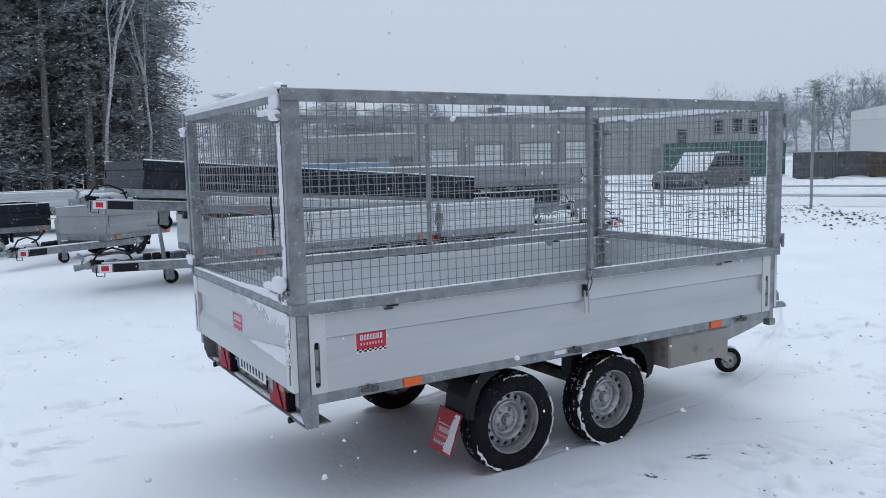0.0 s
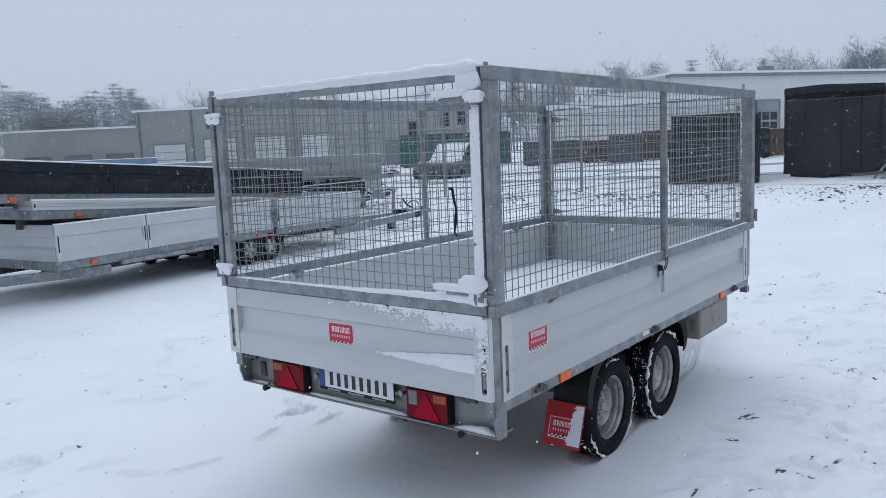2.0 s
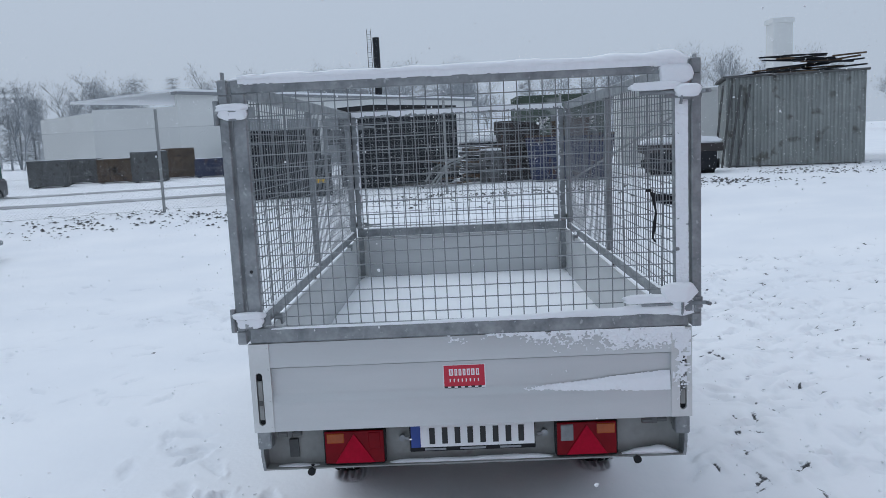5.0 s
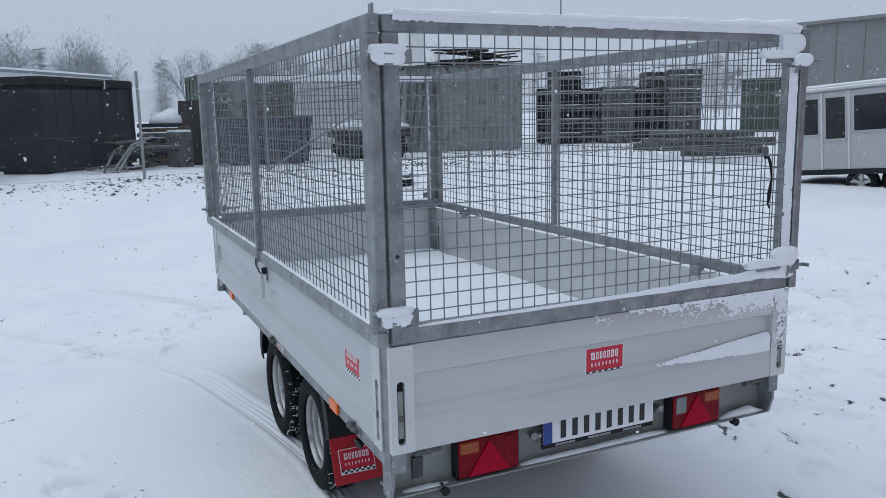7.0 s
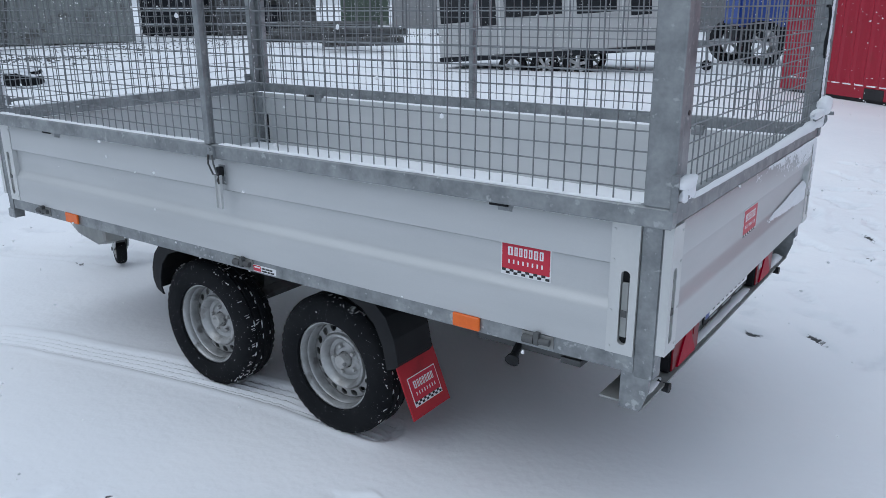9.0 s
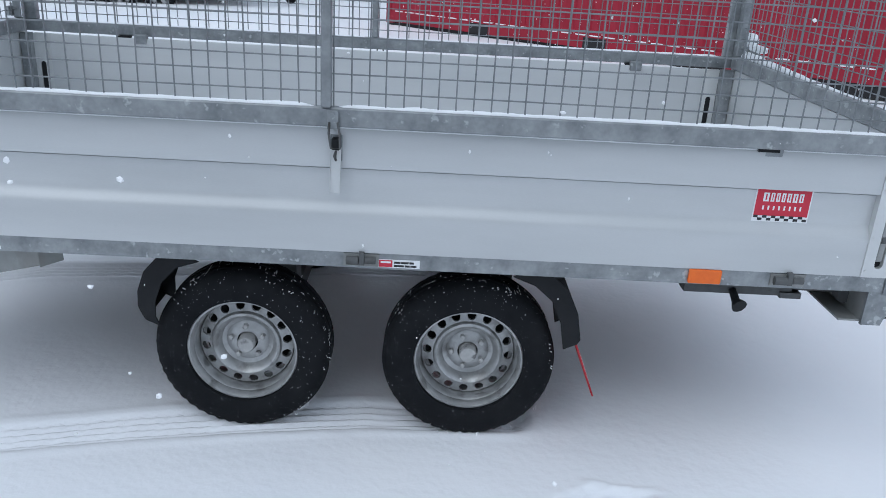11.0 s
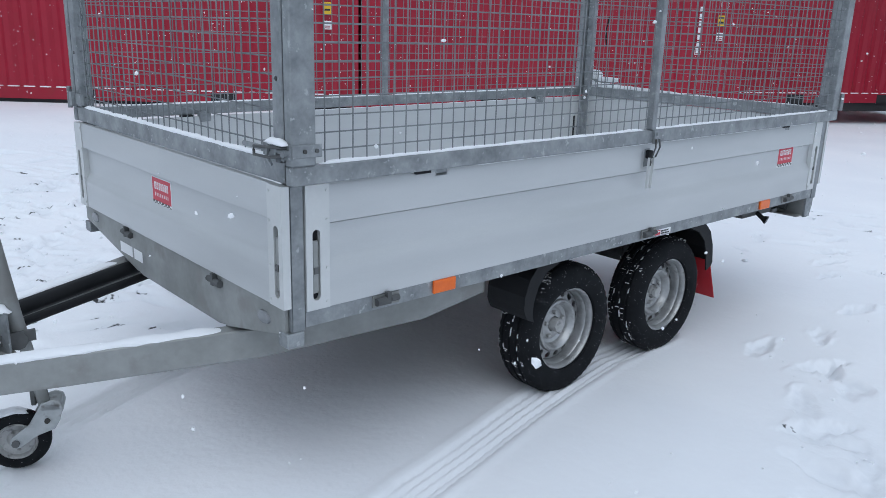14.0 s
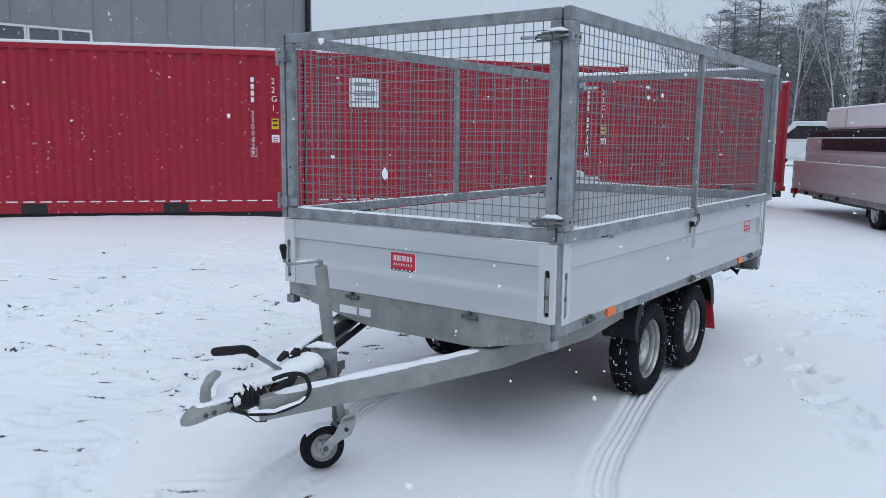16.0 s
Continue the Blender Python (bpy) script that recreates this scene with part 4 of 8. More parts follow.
part("rail_label", slab(1.58, 1.70, -0.9015, -0.900, 0.675, 0.702), M_WHITE, trailer, "small white maintenance label")

# the light beam sits a little under the bed, behind the corner posts
TUCKED = ("rear_beam", "beam_end_plate", "rubber_stop", "tail_light", "number_plate", "plate_lamp")
for ob in trailer.children:
    if ob.name.split(".")[0] in TUCKED and max(q[0] for q in ob.bound_box) < 0.06:
        ob.matrix_basis = Matrix.Translation((0.125, 0, -0.004)) @ ob.matrix_basis

# ---- mesh cage ----
CT, CB = 2.172, 1.108
PITCH, WIRE = 0.050, 0.0024


def wires(bm, along, a0, a1, z0, z1, fixed, r=WIRE):
    """A welded grid in an upright plane: upright wires on one side, level wires on the other. Wires are not quite even."""
    rr = random.Random(int(a0 * 1000) + int(fixed * 1000))
    n = int((a1 - a0) / PITCH)

    def p(a, z, d):
        return (a, fixed + d, z) if along == "x" else (fixed + d, a, z)
    for k in range(n + 1):
        a = a0 + (a1 - a0) * k / n + rr.gauss(0, 0.0012)
        lean = rr.gauss(0, 0.0025)
        tube(bm, [p(a, z0, r), p(a + lean, (z0 + z1) / 2, r + rr.gauss(0, 0.001)), p(a, z1, r)], r, 5)
    n = int((z1 - z0) / PITCH)
    for k in range(n + 1):
        z = z0 + (z1 - z0) * k / n + rr.gauss(0, 0.0012)
        tube(bm, [p(a0, z, -r), p((a0 + a1) / 2, z + rr.gauss(0, 0.002), -r + rr.gauss(0, 0.001)), p(a1, z, -r)], r, 5)


def bar(name, parent, x0, x1, y0, y1, z0, z1, label=""):
    return part(name, slab(x0, x1, y0, y1, z0, z1, 0.004, 1), M_GALV, parent, label)


for s in (1, -1):
    y0, y1 = sorted((s * 0.905, s * 0.943))
    fr = bar("cage_side", trailer, -0.030, 3.600, y0, y1, CT - 0.060, CT, "galvanised side frame of the mesh cage")
    bar("bottom_rail", fr, -0.030, 3.600, y0, y1, CB, CB + 0.056)
    bar("end_post", fr, -0.030, 0.052, y0, y1, CB + 0.056, CT - 0.060)
    bar("end_post", fr, 3.518, 3.600, y0, y1, CB + 0.056, CT - 0.060)
    bar("middle_post", fr, 1.815, 1.845, min(s * 0.915, s * 0.950), max(s * 0.915, s * 0.950), CB + 0.056, CT - 0.060)
    bm = bmesh.new()
    wires(bm, "x", 0.045, 3.525, CB + 0.045, CT - 0.050, s * 0.921)
    part("wire_mesh", bm, M_WIRE, fr, "welded square wire mesh", 60)
    bm = bmesh.new()
    yy = s * 0.953
    box(bm, 1.794, 1.826, min(s * 0.943, yy), max(s * 0.943, yy), 1.105, 1.158)
    tube(bm, [(1.810, yy - s * 0.002, 1.145), (1.810, yy + s * 0.006, 1.145)], 0.007, 10)
    latch = part("toggle_latch", bm, M_GALV, fr, "galvanised toggle latch")
    bm = bmesh.new()
    tube(bm, [(1.795, yy + s * 0.004, 1.125), (1.788, yy + s * 0.006, 1.09), (1.790, yy - s * 0.010, 1.045), (1.816, yy - s * 0.010, 1.045), (1.820, yy + s * 0.006, 1.09), (1.819, yy + s * 0.004, 1.125)], 0.0035, 6)
    part("wire_loop", bm, M_UNDER, latch, "dark wire loop", 60)
    part("latch_block", slab(1.790, 1.816, min(s * 0.905, s * 0.932), max(s * 0.905, s * 0.932), 1.036, 1.072, 0.004), M_BLACK, latch, "black latch block")
    part("back_plate", slab(1.786, 1.822, min(s * 0.905, s * 0.909), max(s * 0.905, s * 0.909), 1.00, 1.078, 0.001), M_GALV, latch)
    bm = bmesh.new()
    prism(bm, [(1.788, 1.042), (1.818, 1.042), (1.8215, 0.907), (1.791, 0.904)], "y", min(s * 0.924, s * 0.927), max(s * 0.924, s * 0.927))
    for xa, xb in ((1.788, 1.791), (1.8185, 1.8215)):
        prism(bm, [(xa - 0.001, 1.042), (xb - 0.003, 1.042), (xb, 0.907), (xa + 0.002, 0.906)], "y", min(s * 0.924, s * 0.936), max(s * 0.924, s * 0.936))
    lever = part("lever", bm, M_ALU_EDGE, latch, "pale pressed steel lever")
    bm = bmesh.new()
    tube(bm, [(1.803, s * 0.9275, 1.035), (1.806, s * 0.931, 1.018), (1.803, s * 0.9275, 1.004)], [0.003, 0.005, 0.003], 8)
    part("lever_catch", bm, M_UNDER, lever, "dark catch")
    for x in (0.52, 3.085):
        part("rubber_pad", slab(x - 0.032, x + 0.032, min(s * 0.888, s * 0.914), max(s * 0.888, s * 0.914), 1.0935, 1.1075), M_BLACK, fr, "black rubber pad")
    for x in (0.5, 3.0):
        part("locating_tab", slab(x - 0.03, x + 0.03, min(s * 0.868, s * 0.905), max(s * 0.868, s * 0.905), 1.075, 1.12, 0.004), M_GALV, fr)
for z in (CB + 0.10, CT - 0.13):
    strap = part("latch_strap", slab(3.500, 3.602, 0.943, 0.948, z - 0.019, z + 0.019, 0.002), M_GALV, trailer, "galvanised latch strap with two screws")
    for x in (3.52, 3.56):
        bm = bmesh.new()
        tube(bm, [(x, 0.946, z), (x, 0.9515, z)], 0.0065, 10)
        part("screw", bm, M_UNDER, strap)
    bm = bmesh.new()
    tube(bm, [(3.60, 0.935, z + 0.010), (3.625, 0.925, z + 0.012), (3.640, 0.89, z + 0.012), (3.640, 0.80, z + 0.005), (3.630, 0.78, z - 0.01), (3.640, 0.80, z - 0.02), (3.640, 0.88, z - 0.018), (3.615, 0.93, z - 0.012)], 0.0045, 7)
    part("wire_toggle", bm, M_UNDER, strap, "dark wire toggle", 60)
for name, xa, xb, label in (("rear_gate", -0.024, 0.012, "hinged rear mesh gate in a galvanised tube frame"), ("front_gate", 3.562, 3.598, "front mesh gate in a galvanised tube frame")):
    fr = bar(name, trailer, xa, xb, -0.893, 0.893, CT - 0.055, CT - 0.002, label)
    bar("bottom_rail", fr, xa, xb, -0.893, 0.893, CB + 0.002, CB + 0.066)
    for s in (1, -1):
        bar("gate_upright", fr, xa, xb, min(s * 0.893, s * 0.838), max(s * 0.893, s * 0.838), CB + 0.066, CT - 0.055)
    bm = bmesh.new()
    wires(bm, "y", -0.845, 0.845, CB + 0.055, CT - 0.045, (xa + xb) / 2)
    part("wire_mesh", bm, M_WIRE, fr, "welded square wire mesh", 60)
    out = -1 if name == "rear_gate" else 1
    face = xa if out < 0 else xb
    for s in (1, -1):
        for z in (CB + 0.10, CT - 0.13):
            bm = bmesh.new()
            box(bm, min(face, face + out * 0.012), max(face, face + out * 0.012), min(s * 0.80, s * 0.945), max(s * 0.80, s * 0.945), z - 0.022, z + 0.022)
            box(bm, min(face + out * 0.012, face + out * 0.028), max(face + out * 0.012, face + out * 0.028), min(s * 0.87, s * 0.90), max(s * 0.87, s * 0.90), z - 0.03, z + 0.03)
            if s * out > 0:
                tube(bm, [(face + out * 0.02, s * 0.70, z), (face + out * 0.02, s * 0.955, z), (face + out * 0.045, s * 0.965, z)], 0.008, 8)
                tube(bm, [(face + out * 0.02, s * 0.86, z - 0.045), (face + out * 0.035, s * 0.86, z - 0.02), (face + out * 0.03, s * 0.86, z + 0.02)], 0.006, 6)
            else:
                tube(bm, [(face + out * 0.01, s * 0.952, z - 0.045), (face + out * 0.01, s * 0.952, z + 0.05)], 0.011, 10)
            part("gate_hinge", bm, M_GALV, fr, "galvanised hinge and latch")
    for s in (1, -1):
        for z in (CB + 0.30, CB + 0.95, CB + 0.09):
            bm = bmesh.new()
            lathe(bm, [(0.007, 0), (0.007, 0.0015)], n=12, closed=False)
            part("peg_hole", bm, M_INK, fr, "round peg hole", m=Matrix.Translation((face + out * 0.0004, s * 0.865, z)) @ pose(0, 0, 0, 0, 0, 90 if out < 0 else -90))
for s in (1, -1):
    bm = slab(-0.026, 0.004, min(s * 0.919, s * 0.927), max(s * 0.919, s * 0.927), CT - 0.001, CT + (0.030 if s > 0 else 0.014), 0.001)
    part("post_stub", bm, M_GALV, trailer, "short galvanised post stub")
bm = bmesh.new()
tube(bm, [(-0.036, -0.745, 1.66), (-0.040, -0.752, 1.63), (-0.038, -0.762, 1.58), (-0.036, -0.755, 1.52), (-0.036, -0.748, 1.475), (-0.036, -0.760, 1.46)], [0.006, 0.006, 0.004, 0.008, 0.004, 0.004], 8)
tube(bm, [(-0.030, -0.725, 1.665), (-0.036, -0.745, 1.665)], 0.006, 8)
tagged(part("bungee_cord", bm, M_BLACK), "short black bungee cord hooked on the rear mesh", "cord")

# ---- coupling, jockey wheel, brake lever ----
coup = part("coupling_head", slab(4.70, 4.90, -0.034, 0.034, 0.442, 0.492, 0.012, 2), M_GALV_DULL, trailer, "snowy galvanised ball coupling")
bm = bmesh.new()
rows = [(4.80, 0.036, 0.448, 0.500), (4.86, 0.042, 0.442, 0.503), (4.92, 0.045, 0.438, 0.498), (4.96, 0.040, 0.436, 0.482), (4.985, 0.028, 0.436, 0.462), (4.996, 0.010, 0.438, 0.450)]
prev = None
for x, w, za, zb in rows:
    ring = [bm.verts.new((x, w * math.copysign(abs(math.cos(q)) ** 0.6, math.cos(q)), (za + zb) / 2 + (zb - za) / 2 * math.copysign(abs(math.sin(q)) ** 0.6, math.sin(q)))) for q in (2 * math.pi * k / 16 for k in range(16))]
    if prev:
        for k in range(16):
            bm.faces.new((prev[k], prev[(k + 1) % 16], ring[(k + 1) % 16], ring[k]))
    else:
        bm.faces.new(ring)
    prev = ring
bm.faces.new(prev[::-1])
cup = part("ball_cup", bm, M_GALV_DULL, coup, "rounded ball cup", 60)
for x in (4.915, 4.872):
    bm = bmesh.new()
    tube(bm, [(x, 0.036, 0.468), (x, 0.048, 0.468)], 0.010, 12)
    tube(bm, [(x, 0.047, 0.468), (x, 0.052, 0.468)], 0.006, 6)
    part("bolt", bm, M_UNDER, cup, "dark bolt")
bm = bmesh.new()
tube(bm, [(4.872, 0.0, 0.488), (4.882, 0.0, 0.525), (4.878, 0.0, 0.565), (4.852, 0.0, 0.598), (4.822, 0.0, 0.612), (4.806, 0.0, 0.611)], [0.027, 0.023, 0.021, 0.021, 0.019, 0.010], 12)
part("coupling_handle", bm, M_GALV_DULL, coup, "curved worn coupling handle", 50)
bm = bmesh.new()
pts = [(4.612 + k * 0.0062, 0.008, 0.482 + 0.0004 * k) for k in range(27)]
tube(bm, pts, [0.046 + 0.010 * math.sin(math.pi * k / 26) + (0.007, 0.003, -0.004, 0.003)[k % 4] - 0.0012 * max(0, k - 16) for k in range(27)], 20)
part("bellows", bm, M_BLACK, coup, "black ribbed rubber bellows", 60)
bm = bmesh.new()
tube(bm, [(4.22, 0, 0.47), (4.62, 0, 0.475)], 0.040, 14)
box(bm, 4.16, 4.64, -0.06, 0.06, 0.425, 0.450)
soften(bm, 0.004)
housing = part("overrun_housing", bm, M_GALV_DULL, trailer, "galvanised overrun housing and bracket")
bm = bmesh.new()
for (xa, ya), (xb, yb), z0, z1 in (((4.225, -0.060), (4.180, 0.062), 0.430, 0.596), ((4.225, -0.060), (4.14, -0.085), 0.430, 0.596)):
    n = Vector((yb - ya, xa - xb, 0)).normalized() * 0.004
    lo = [bm.verts.new((x + k * n.x, y + k * n.y, z0)) for x, y, k in ((xa, ya, 1), (xb, yb, 1), (xb, yb, -1), (xa, ya, -1))]
    hi = [bm.verts.new((v.co.x, v.co.y, z1)) for v in lo]
    bm.faces.new(lo[::-1])
    bm.faces.new(hi)
    for k in range(4):
        bm.faces.new((lo[k], lo[(k + 1) % 4], hi[(k + 1) % 4], hi[k]))
bmesh.ops.recalc_face_normals(bm, faces=bm.faces)
part("bracket_plate", bm, M_GALV, housing, "folded galvanised bracket plate")
bm = bmesh.new()
tube(bm, [(4.57, 0.045, 0.470), (4.52, 0.050, 0.490), (4.47, 0.048, 0.510), (4.43, 0.042, 0.520)], [0.022, 0.034, 0.030, 0.018], 12)
part("rubber_boot", bm, M_BLACK, housing, "black rubber boot", 60)
for x in (4.40, 4.33):
    bm = bmesh.new()
    prism(bm, [(x - 0.03, 0.575), (x + 0.02, 0.560), (x + 0.022, 0.572), (x - 0.02, 0.602), (x - 0.032, 0.598)], "y", -0.085, -0.060)
    part("lever_lug", bm, M_BLACK, housing, "small black lug")
lever = bmesh.new()
tube(lever, [(4.40, 0.0, 0.495), (4.49, 0.0, 0.556), (4.635, 0.0, 0.662)], 0.011, 10)
brake = part("brake_lever", lever, M_GALV, trailer, "parking brake lever with black grip")
bm = bmesh.new()
tube(bm, [(4.612, 0.0, 0.645), (4.636, 0.0, 0.664), (4.660, 0.0, 0.680), (4.69, 0.0, 0.688), (4.74, 0.0, 0.694), (4.80, 0.0, 0.703), (4.834, 0.0, 0.707), (4.843, 0.0, 0.708)], [0.014, 0.017, 0.018, 0.019, 0.020, 0.020, 0.017, 0.008], 14)
part("grip", bm, M_BLACK, brake, "black rubber grip", 50)
bm = bmesh.new()
hang = [Vector(p) for p in ((4.62, 0.11, 0.560), (4.57, 0.165, 0.586), (4.51, 0.192, 0.572), (4.49, 0.203, 0.520), (4.495, 0.200, 0.478), (4.536, 0.184, 0.445), (4.64, 0.140, 0.420), (4.75, 0.094, 0.438), (4.80, 0.06, 0.47))]
for _ in range(2):
    hang = [hang[0]] + [p for a, b in zip(hang, hang[1:]) for p in (a.lerp(b, 0.25), a.lerp(b, 0.75))] + [hang[-1]]
tube(bm, hang, 0.0095, 10)
tube(bm, [(4.74, 0.07, 0.43), (4.705, 0.10, 0.395), (4.66, 0.11, 0.385), (4.62, 0.10, 0.41)], 0.003, 6)
part("cable", bm, M_BLACK, trailer, "black lighting cable and breakaway wire", 60)
jock = bmesh.new()
tube(jock, [(4.078, -0.012, 0.205), (4.145, -0.012, 0.60)], 0.022, 16)
tube(jock, [(4.138, -0.012, 0.50), (4.205, -0.012, 0.985)], 0.030, 16)
jw = part("jockey_wheel", jock, M_GALV_DULL, trailer, "galvanised jockey wheel tube with crank", 50)
bm = bmesh.new()
tube(bm, [(4.205, -0.012, 0.98), (4.208, -0.012, 1.012)], 0.011, 8)
tube(bm, [(4.208, -0.012, 1.010), (4.322, -0.112, 0.998), (4.332, -0.118, 1.010), (4.336, -0.118, 1.05)], 0.008, 8)
part("crank", bm, M_GALV, jw, "galvanised crank")
bm = bmesh.new()
tube(bm, [(4.334, -0.118, 1.025), (4.337, -0.118, 1.05), (4.341, -0.118, 1.078), (4.343, -0.118, 1.092)], [0.010, 0.013, 0.018, 0.014], 12)
part("crank_knob", bm, M_BLACK, jw, "black crank knob", 50)
castor = pose(4.074, -0.010, 0, 0, 0, -24)
bm = bmesh.new()
for s in (1, -1):
    prism(bm, [(-0.060, 0.200), (-0.054, 0.226), (-0.030, 0.236), (0.010, 0.224), (0.030, 0.190), (0.054, 0.150), (0.114, 0.104), (0.124, 0.090), (0.122, 0.070), (0.106, 0.058), (0.088, 0.062), (0.026, 0.104), (-0.028, 0.122), (-0.048, 0.156)], "y", s * 0.042 - 0.003, s * 0.042 + 0.003)
box(bm, -0.050, 0.012, -0.045, 0.045, 0.196, 0.220)
soften(bm, 0.002)
fork = part("fork", bm, M_GALV_PALE, jw, "pale galvanised fork", 0, castor)
for x, z, r in ((-0.006, 0.158, 0.010), (0.104, 0.080, 0.014)):
    bm = bmesh.new()
    tube(bm, [(x, -0.052, z), (x, 0.052, z)], r, 8)
    part("bolt", bm, M_UNDER, fork, "dark bolt")
part("stop_lug", slab(0.030, 0.048, -0.012, 0.012, 0.205, 0.272, 0.004), M_UNDER, fork, "dark stop lug")
axle_at = castor @ Matrix.Translation((0.104, 0, 0.080))
bm = bmesh.new()
lathe(bm, [(0.068, -0.028), (0.080, -0.034), (0.096, -0.033), (0.107, -0.025), (0.111, -0.010), (0.112, 0.0), (0.111, 0.010), (0.107, 0.025), (0.096, 0.033), (0.080, 0.034), (0.068, 0.028)], n=36)
tyre = part("jockey_tyre", bm, M_TYRE, jw, "small solid black tyre", 50, axle_at)
bm = bmesh.new()
lathe(bm, [(0.071, -0.028), (0.066, -0.033), (0.062, -0.028), (0.058, -0.014), (0.036, -0.010), (0.026, -0.022), (0.016, -0.030), (0.016, 0.030), (0.026, 0.022), (0.036, 0.010), (0.058, 0.014), (0.062, 0.028), (0.066, 0.033), (0.071, 0.028)], n=36)
part("jockey_rim", bm, M_HUB, jw, "dirty grey wheel centre", 50, axle_at)
bm = bmesh.new()
tube(bm, [(4.13, -0.05, 0.47), (4.15, 0.03, 0.48)], 0.034, 10)
box(bm, 4.09, 4.20, 0.018, 0.030, 0.47, 0.51)
part("clamp", bm, M_UNDER, jw, "dark clamp")


# ---- snow lying on the trailer ----
def snow_ridge(label, pts, widths, heights, seed=0, under=0.003, step=0.03):
    """A ridge of snow along a line: rounded across, uneven along. widths and heights are given at the points."""
    rr = random.Random(seed)
    line, acc = [], 0.0
    for i in range(len(pts) - 1):
        a, b = Vector(pts[i]), Vector(pts[i + 1])
        n = max(2, int((b - a).length / step))
        for k in range(n + (i == len(pts) - 2)):
            f = k / n
            line.append((a.lerp(b, f), widths[i] + (widths[i + 1] - widths[i]) * f, heights[i] + (heights[i + 1] - heights[i]) * f))
    bm = bmesh.new()
    rings = []
    ends = len(line) - 1
    for i, (p, w, h) in enumerate(line):
        d = (line[min(i + 1, ends)][0] - line[max(i - 1, 0)][0]).normalized()
        u = d.cross(Vector((0, 0, 1))).normalized()
        e = min(1.0, (min(i, ends - i) + 0.35) / 2.5)
        q = noise.noise(Vector((i * 0.23 + seed * 7.1, seed, 0.3))) * 0.35 + rr.gauss(0, 0.04)
        hh, ww = max(0.002, h * (1 + q) * e), w * (1 + 0.35 * q) * (0.6 + 0.4 * e)
        ring = []
        for c, z in ((-0.5, -0.02), (-0.54, 0.35), (-0.42, 0.78), (-0.15, 1.0), (0.18, 0.98), (0.44, 0.74), (0.54, 0.32), (0.5, -0.02)):
            ring.append(bm.verts.new(p + u * (c * ww + rr.gauss(0, ww * 0.03)) + Vector((0, 0, z * hh - under + rr.gauss(0, hh * 0.04)))))
        rings.append(ring)
    for a, b in zip(rings, rings[1:]):
        for k in range(7):
            bm.faces.new((a[k], a[k + 1], b[k + 1], b[k]))
        bm.faces.new((a[7], a[0], b[0], b[7]))
    bm.faces.new(rings[0])
    bm.faces.new(rings[-1][::-1])
    ob = part("snow", bm, M_SNOW, None, "", 80)
    return tagged(ob, label, "snow", kind="stuff")


def snow_crust(label, u0, u1, v0, v1, place, shape, thick, seed, n=(70, 14), rough=1.0):
    """A crust of snow stuck to a board: place maps (u, v, off) to the world, shape gives its cover from 0 to 1."""
    bm = bmesh.new()
    grid = {}
    for i in range(n[0] + 1):
        for j in range(n[1] + 1):
            u, v = u0 + (u1 - u0) * i / n[0], v0 + (v1 - v0) * j / n[1]
            c = shape((u - u0) / (u1 - u0), (v - v0) / (v1 - v0)) + rough * (0.45 * noise.noise(Vector((u * 9, v * 22, seed))) + 0.40 * noise.noise(Vector((u * 45, v * 60, seed + 3))) + 0.45 * noise.noise(Vector((u * 120, v * 140, seed + 6))))
            grid[i, j] = (bm.verts.new(place(u, v, 0.0006 + thick * max(0.0, min(1.0, c)))), c)
    for i in range(n[0]):
        for j in range(n[1]):
            q = (grid[i, j], grid[i + 1, j], grid[i + 1, j + 1], grid[i, j + 1])
            if sum(c for _, c in q) / 4 > 0.16:
                bm.faces.new([v for v, _ in q])
    bmesh.ops.delete(bm, geom=[v for v in bm.verts if not v.link_faces], context="VERTS")
    return tagged(part("snow", bm, M_SNOW, None, "", 70), label, "snow", kind="stuff")


def snow_lump(label, c, size, seed, square=0.6, rough=0.22):
    """A lump of clinging snow: a squarish rounded body with an uneven skin."""
    bm = bmesh.new()
    bmesh.ops.create_icosphere(bm, subdivisions=3, radius=1.0)
    for v in bm.verts:
        d = v.co.normalized()
        q = Vector([math.copysign(abs(k) ** square, k) for k in d])
        w = 1 + rough * noise.noise(d * 1.7 + Vector((seed * 3.1, seed, 0))) + rough * 0.6 * noise.noise(d * 4.5 + Vector((seed, 2, 9)))
        v.co = Vector((c[0] + q.x * w * size[0] / 2, c[1] + q.y * w * size[1] / 2, c[2] + q.z * w * size[2] / 2))
    return tagged(part("snow", bm, M_SNOW, None, "", 80), label, "snow", kind="stuff")


T = 0.752
snow_ridge("thick snow on the top rail of the rear gate", [(-0.012, 0.90, CT), (-0.010, 0.3, CT), (-0.010, -0.4, CT), (-0.012, -0.90, CT)], [0.056, 0.058, 0.060, 0.062], [0.020, 0.024, 0.028, 0.034], 1)
snow_lump("snow packed between the gate's rail and latch", (-0.032, -0.845, CT - 0.062), (0.030, 0.12, 0.085), 2)
snow_lump("snow on the gate latch", (-0.046, -0.76, CT - 0.105), (0.034, 0.20, 0.032), 3)
snow_lump("lump of snow on the gate latch", (-0.05, -0.885, CT - 0.125), (0.040, 0.10, 0.048), 4)
snow_lump("snow on the gate latch", (-0.046, -0.74, CB + 0.123), (0.034, 0.24, 0.034), 5)
snow_lump("lump of snow heaped on the gate latch", (-0.048, -0.845, CB + 0.145), (0.050, 0.13, 0.075), 6)
snow_lump("snow packed under the gate latch", (-0.036, -0.855, CB + 0.085), (0.034, 0.11, 0.07), 7)
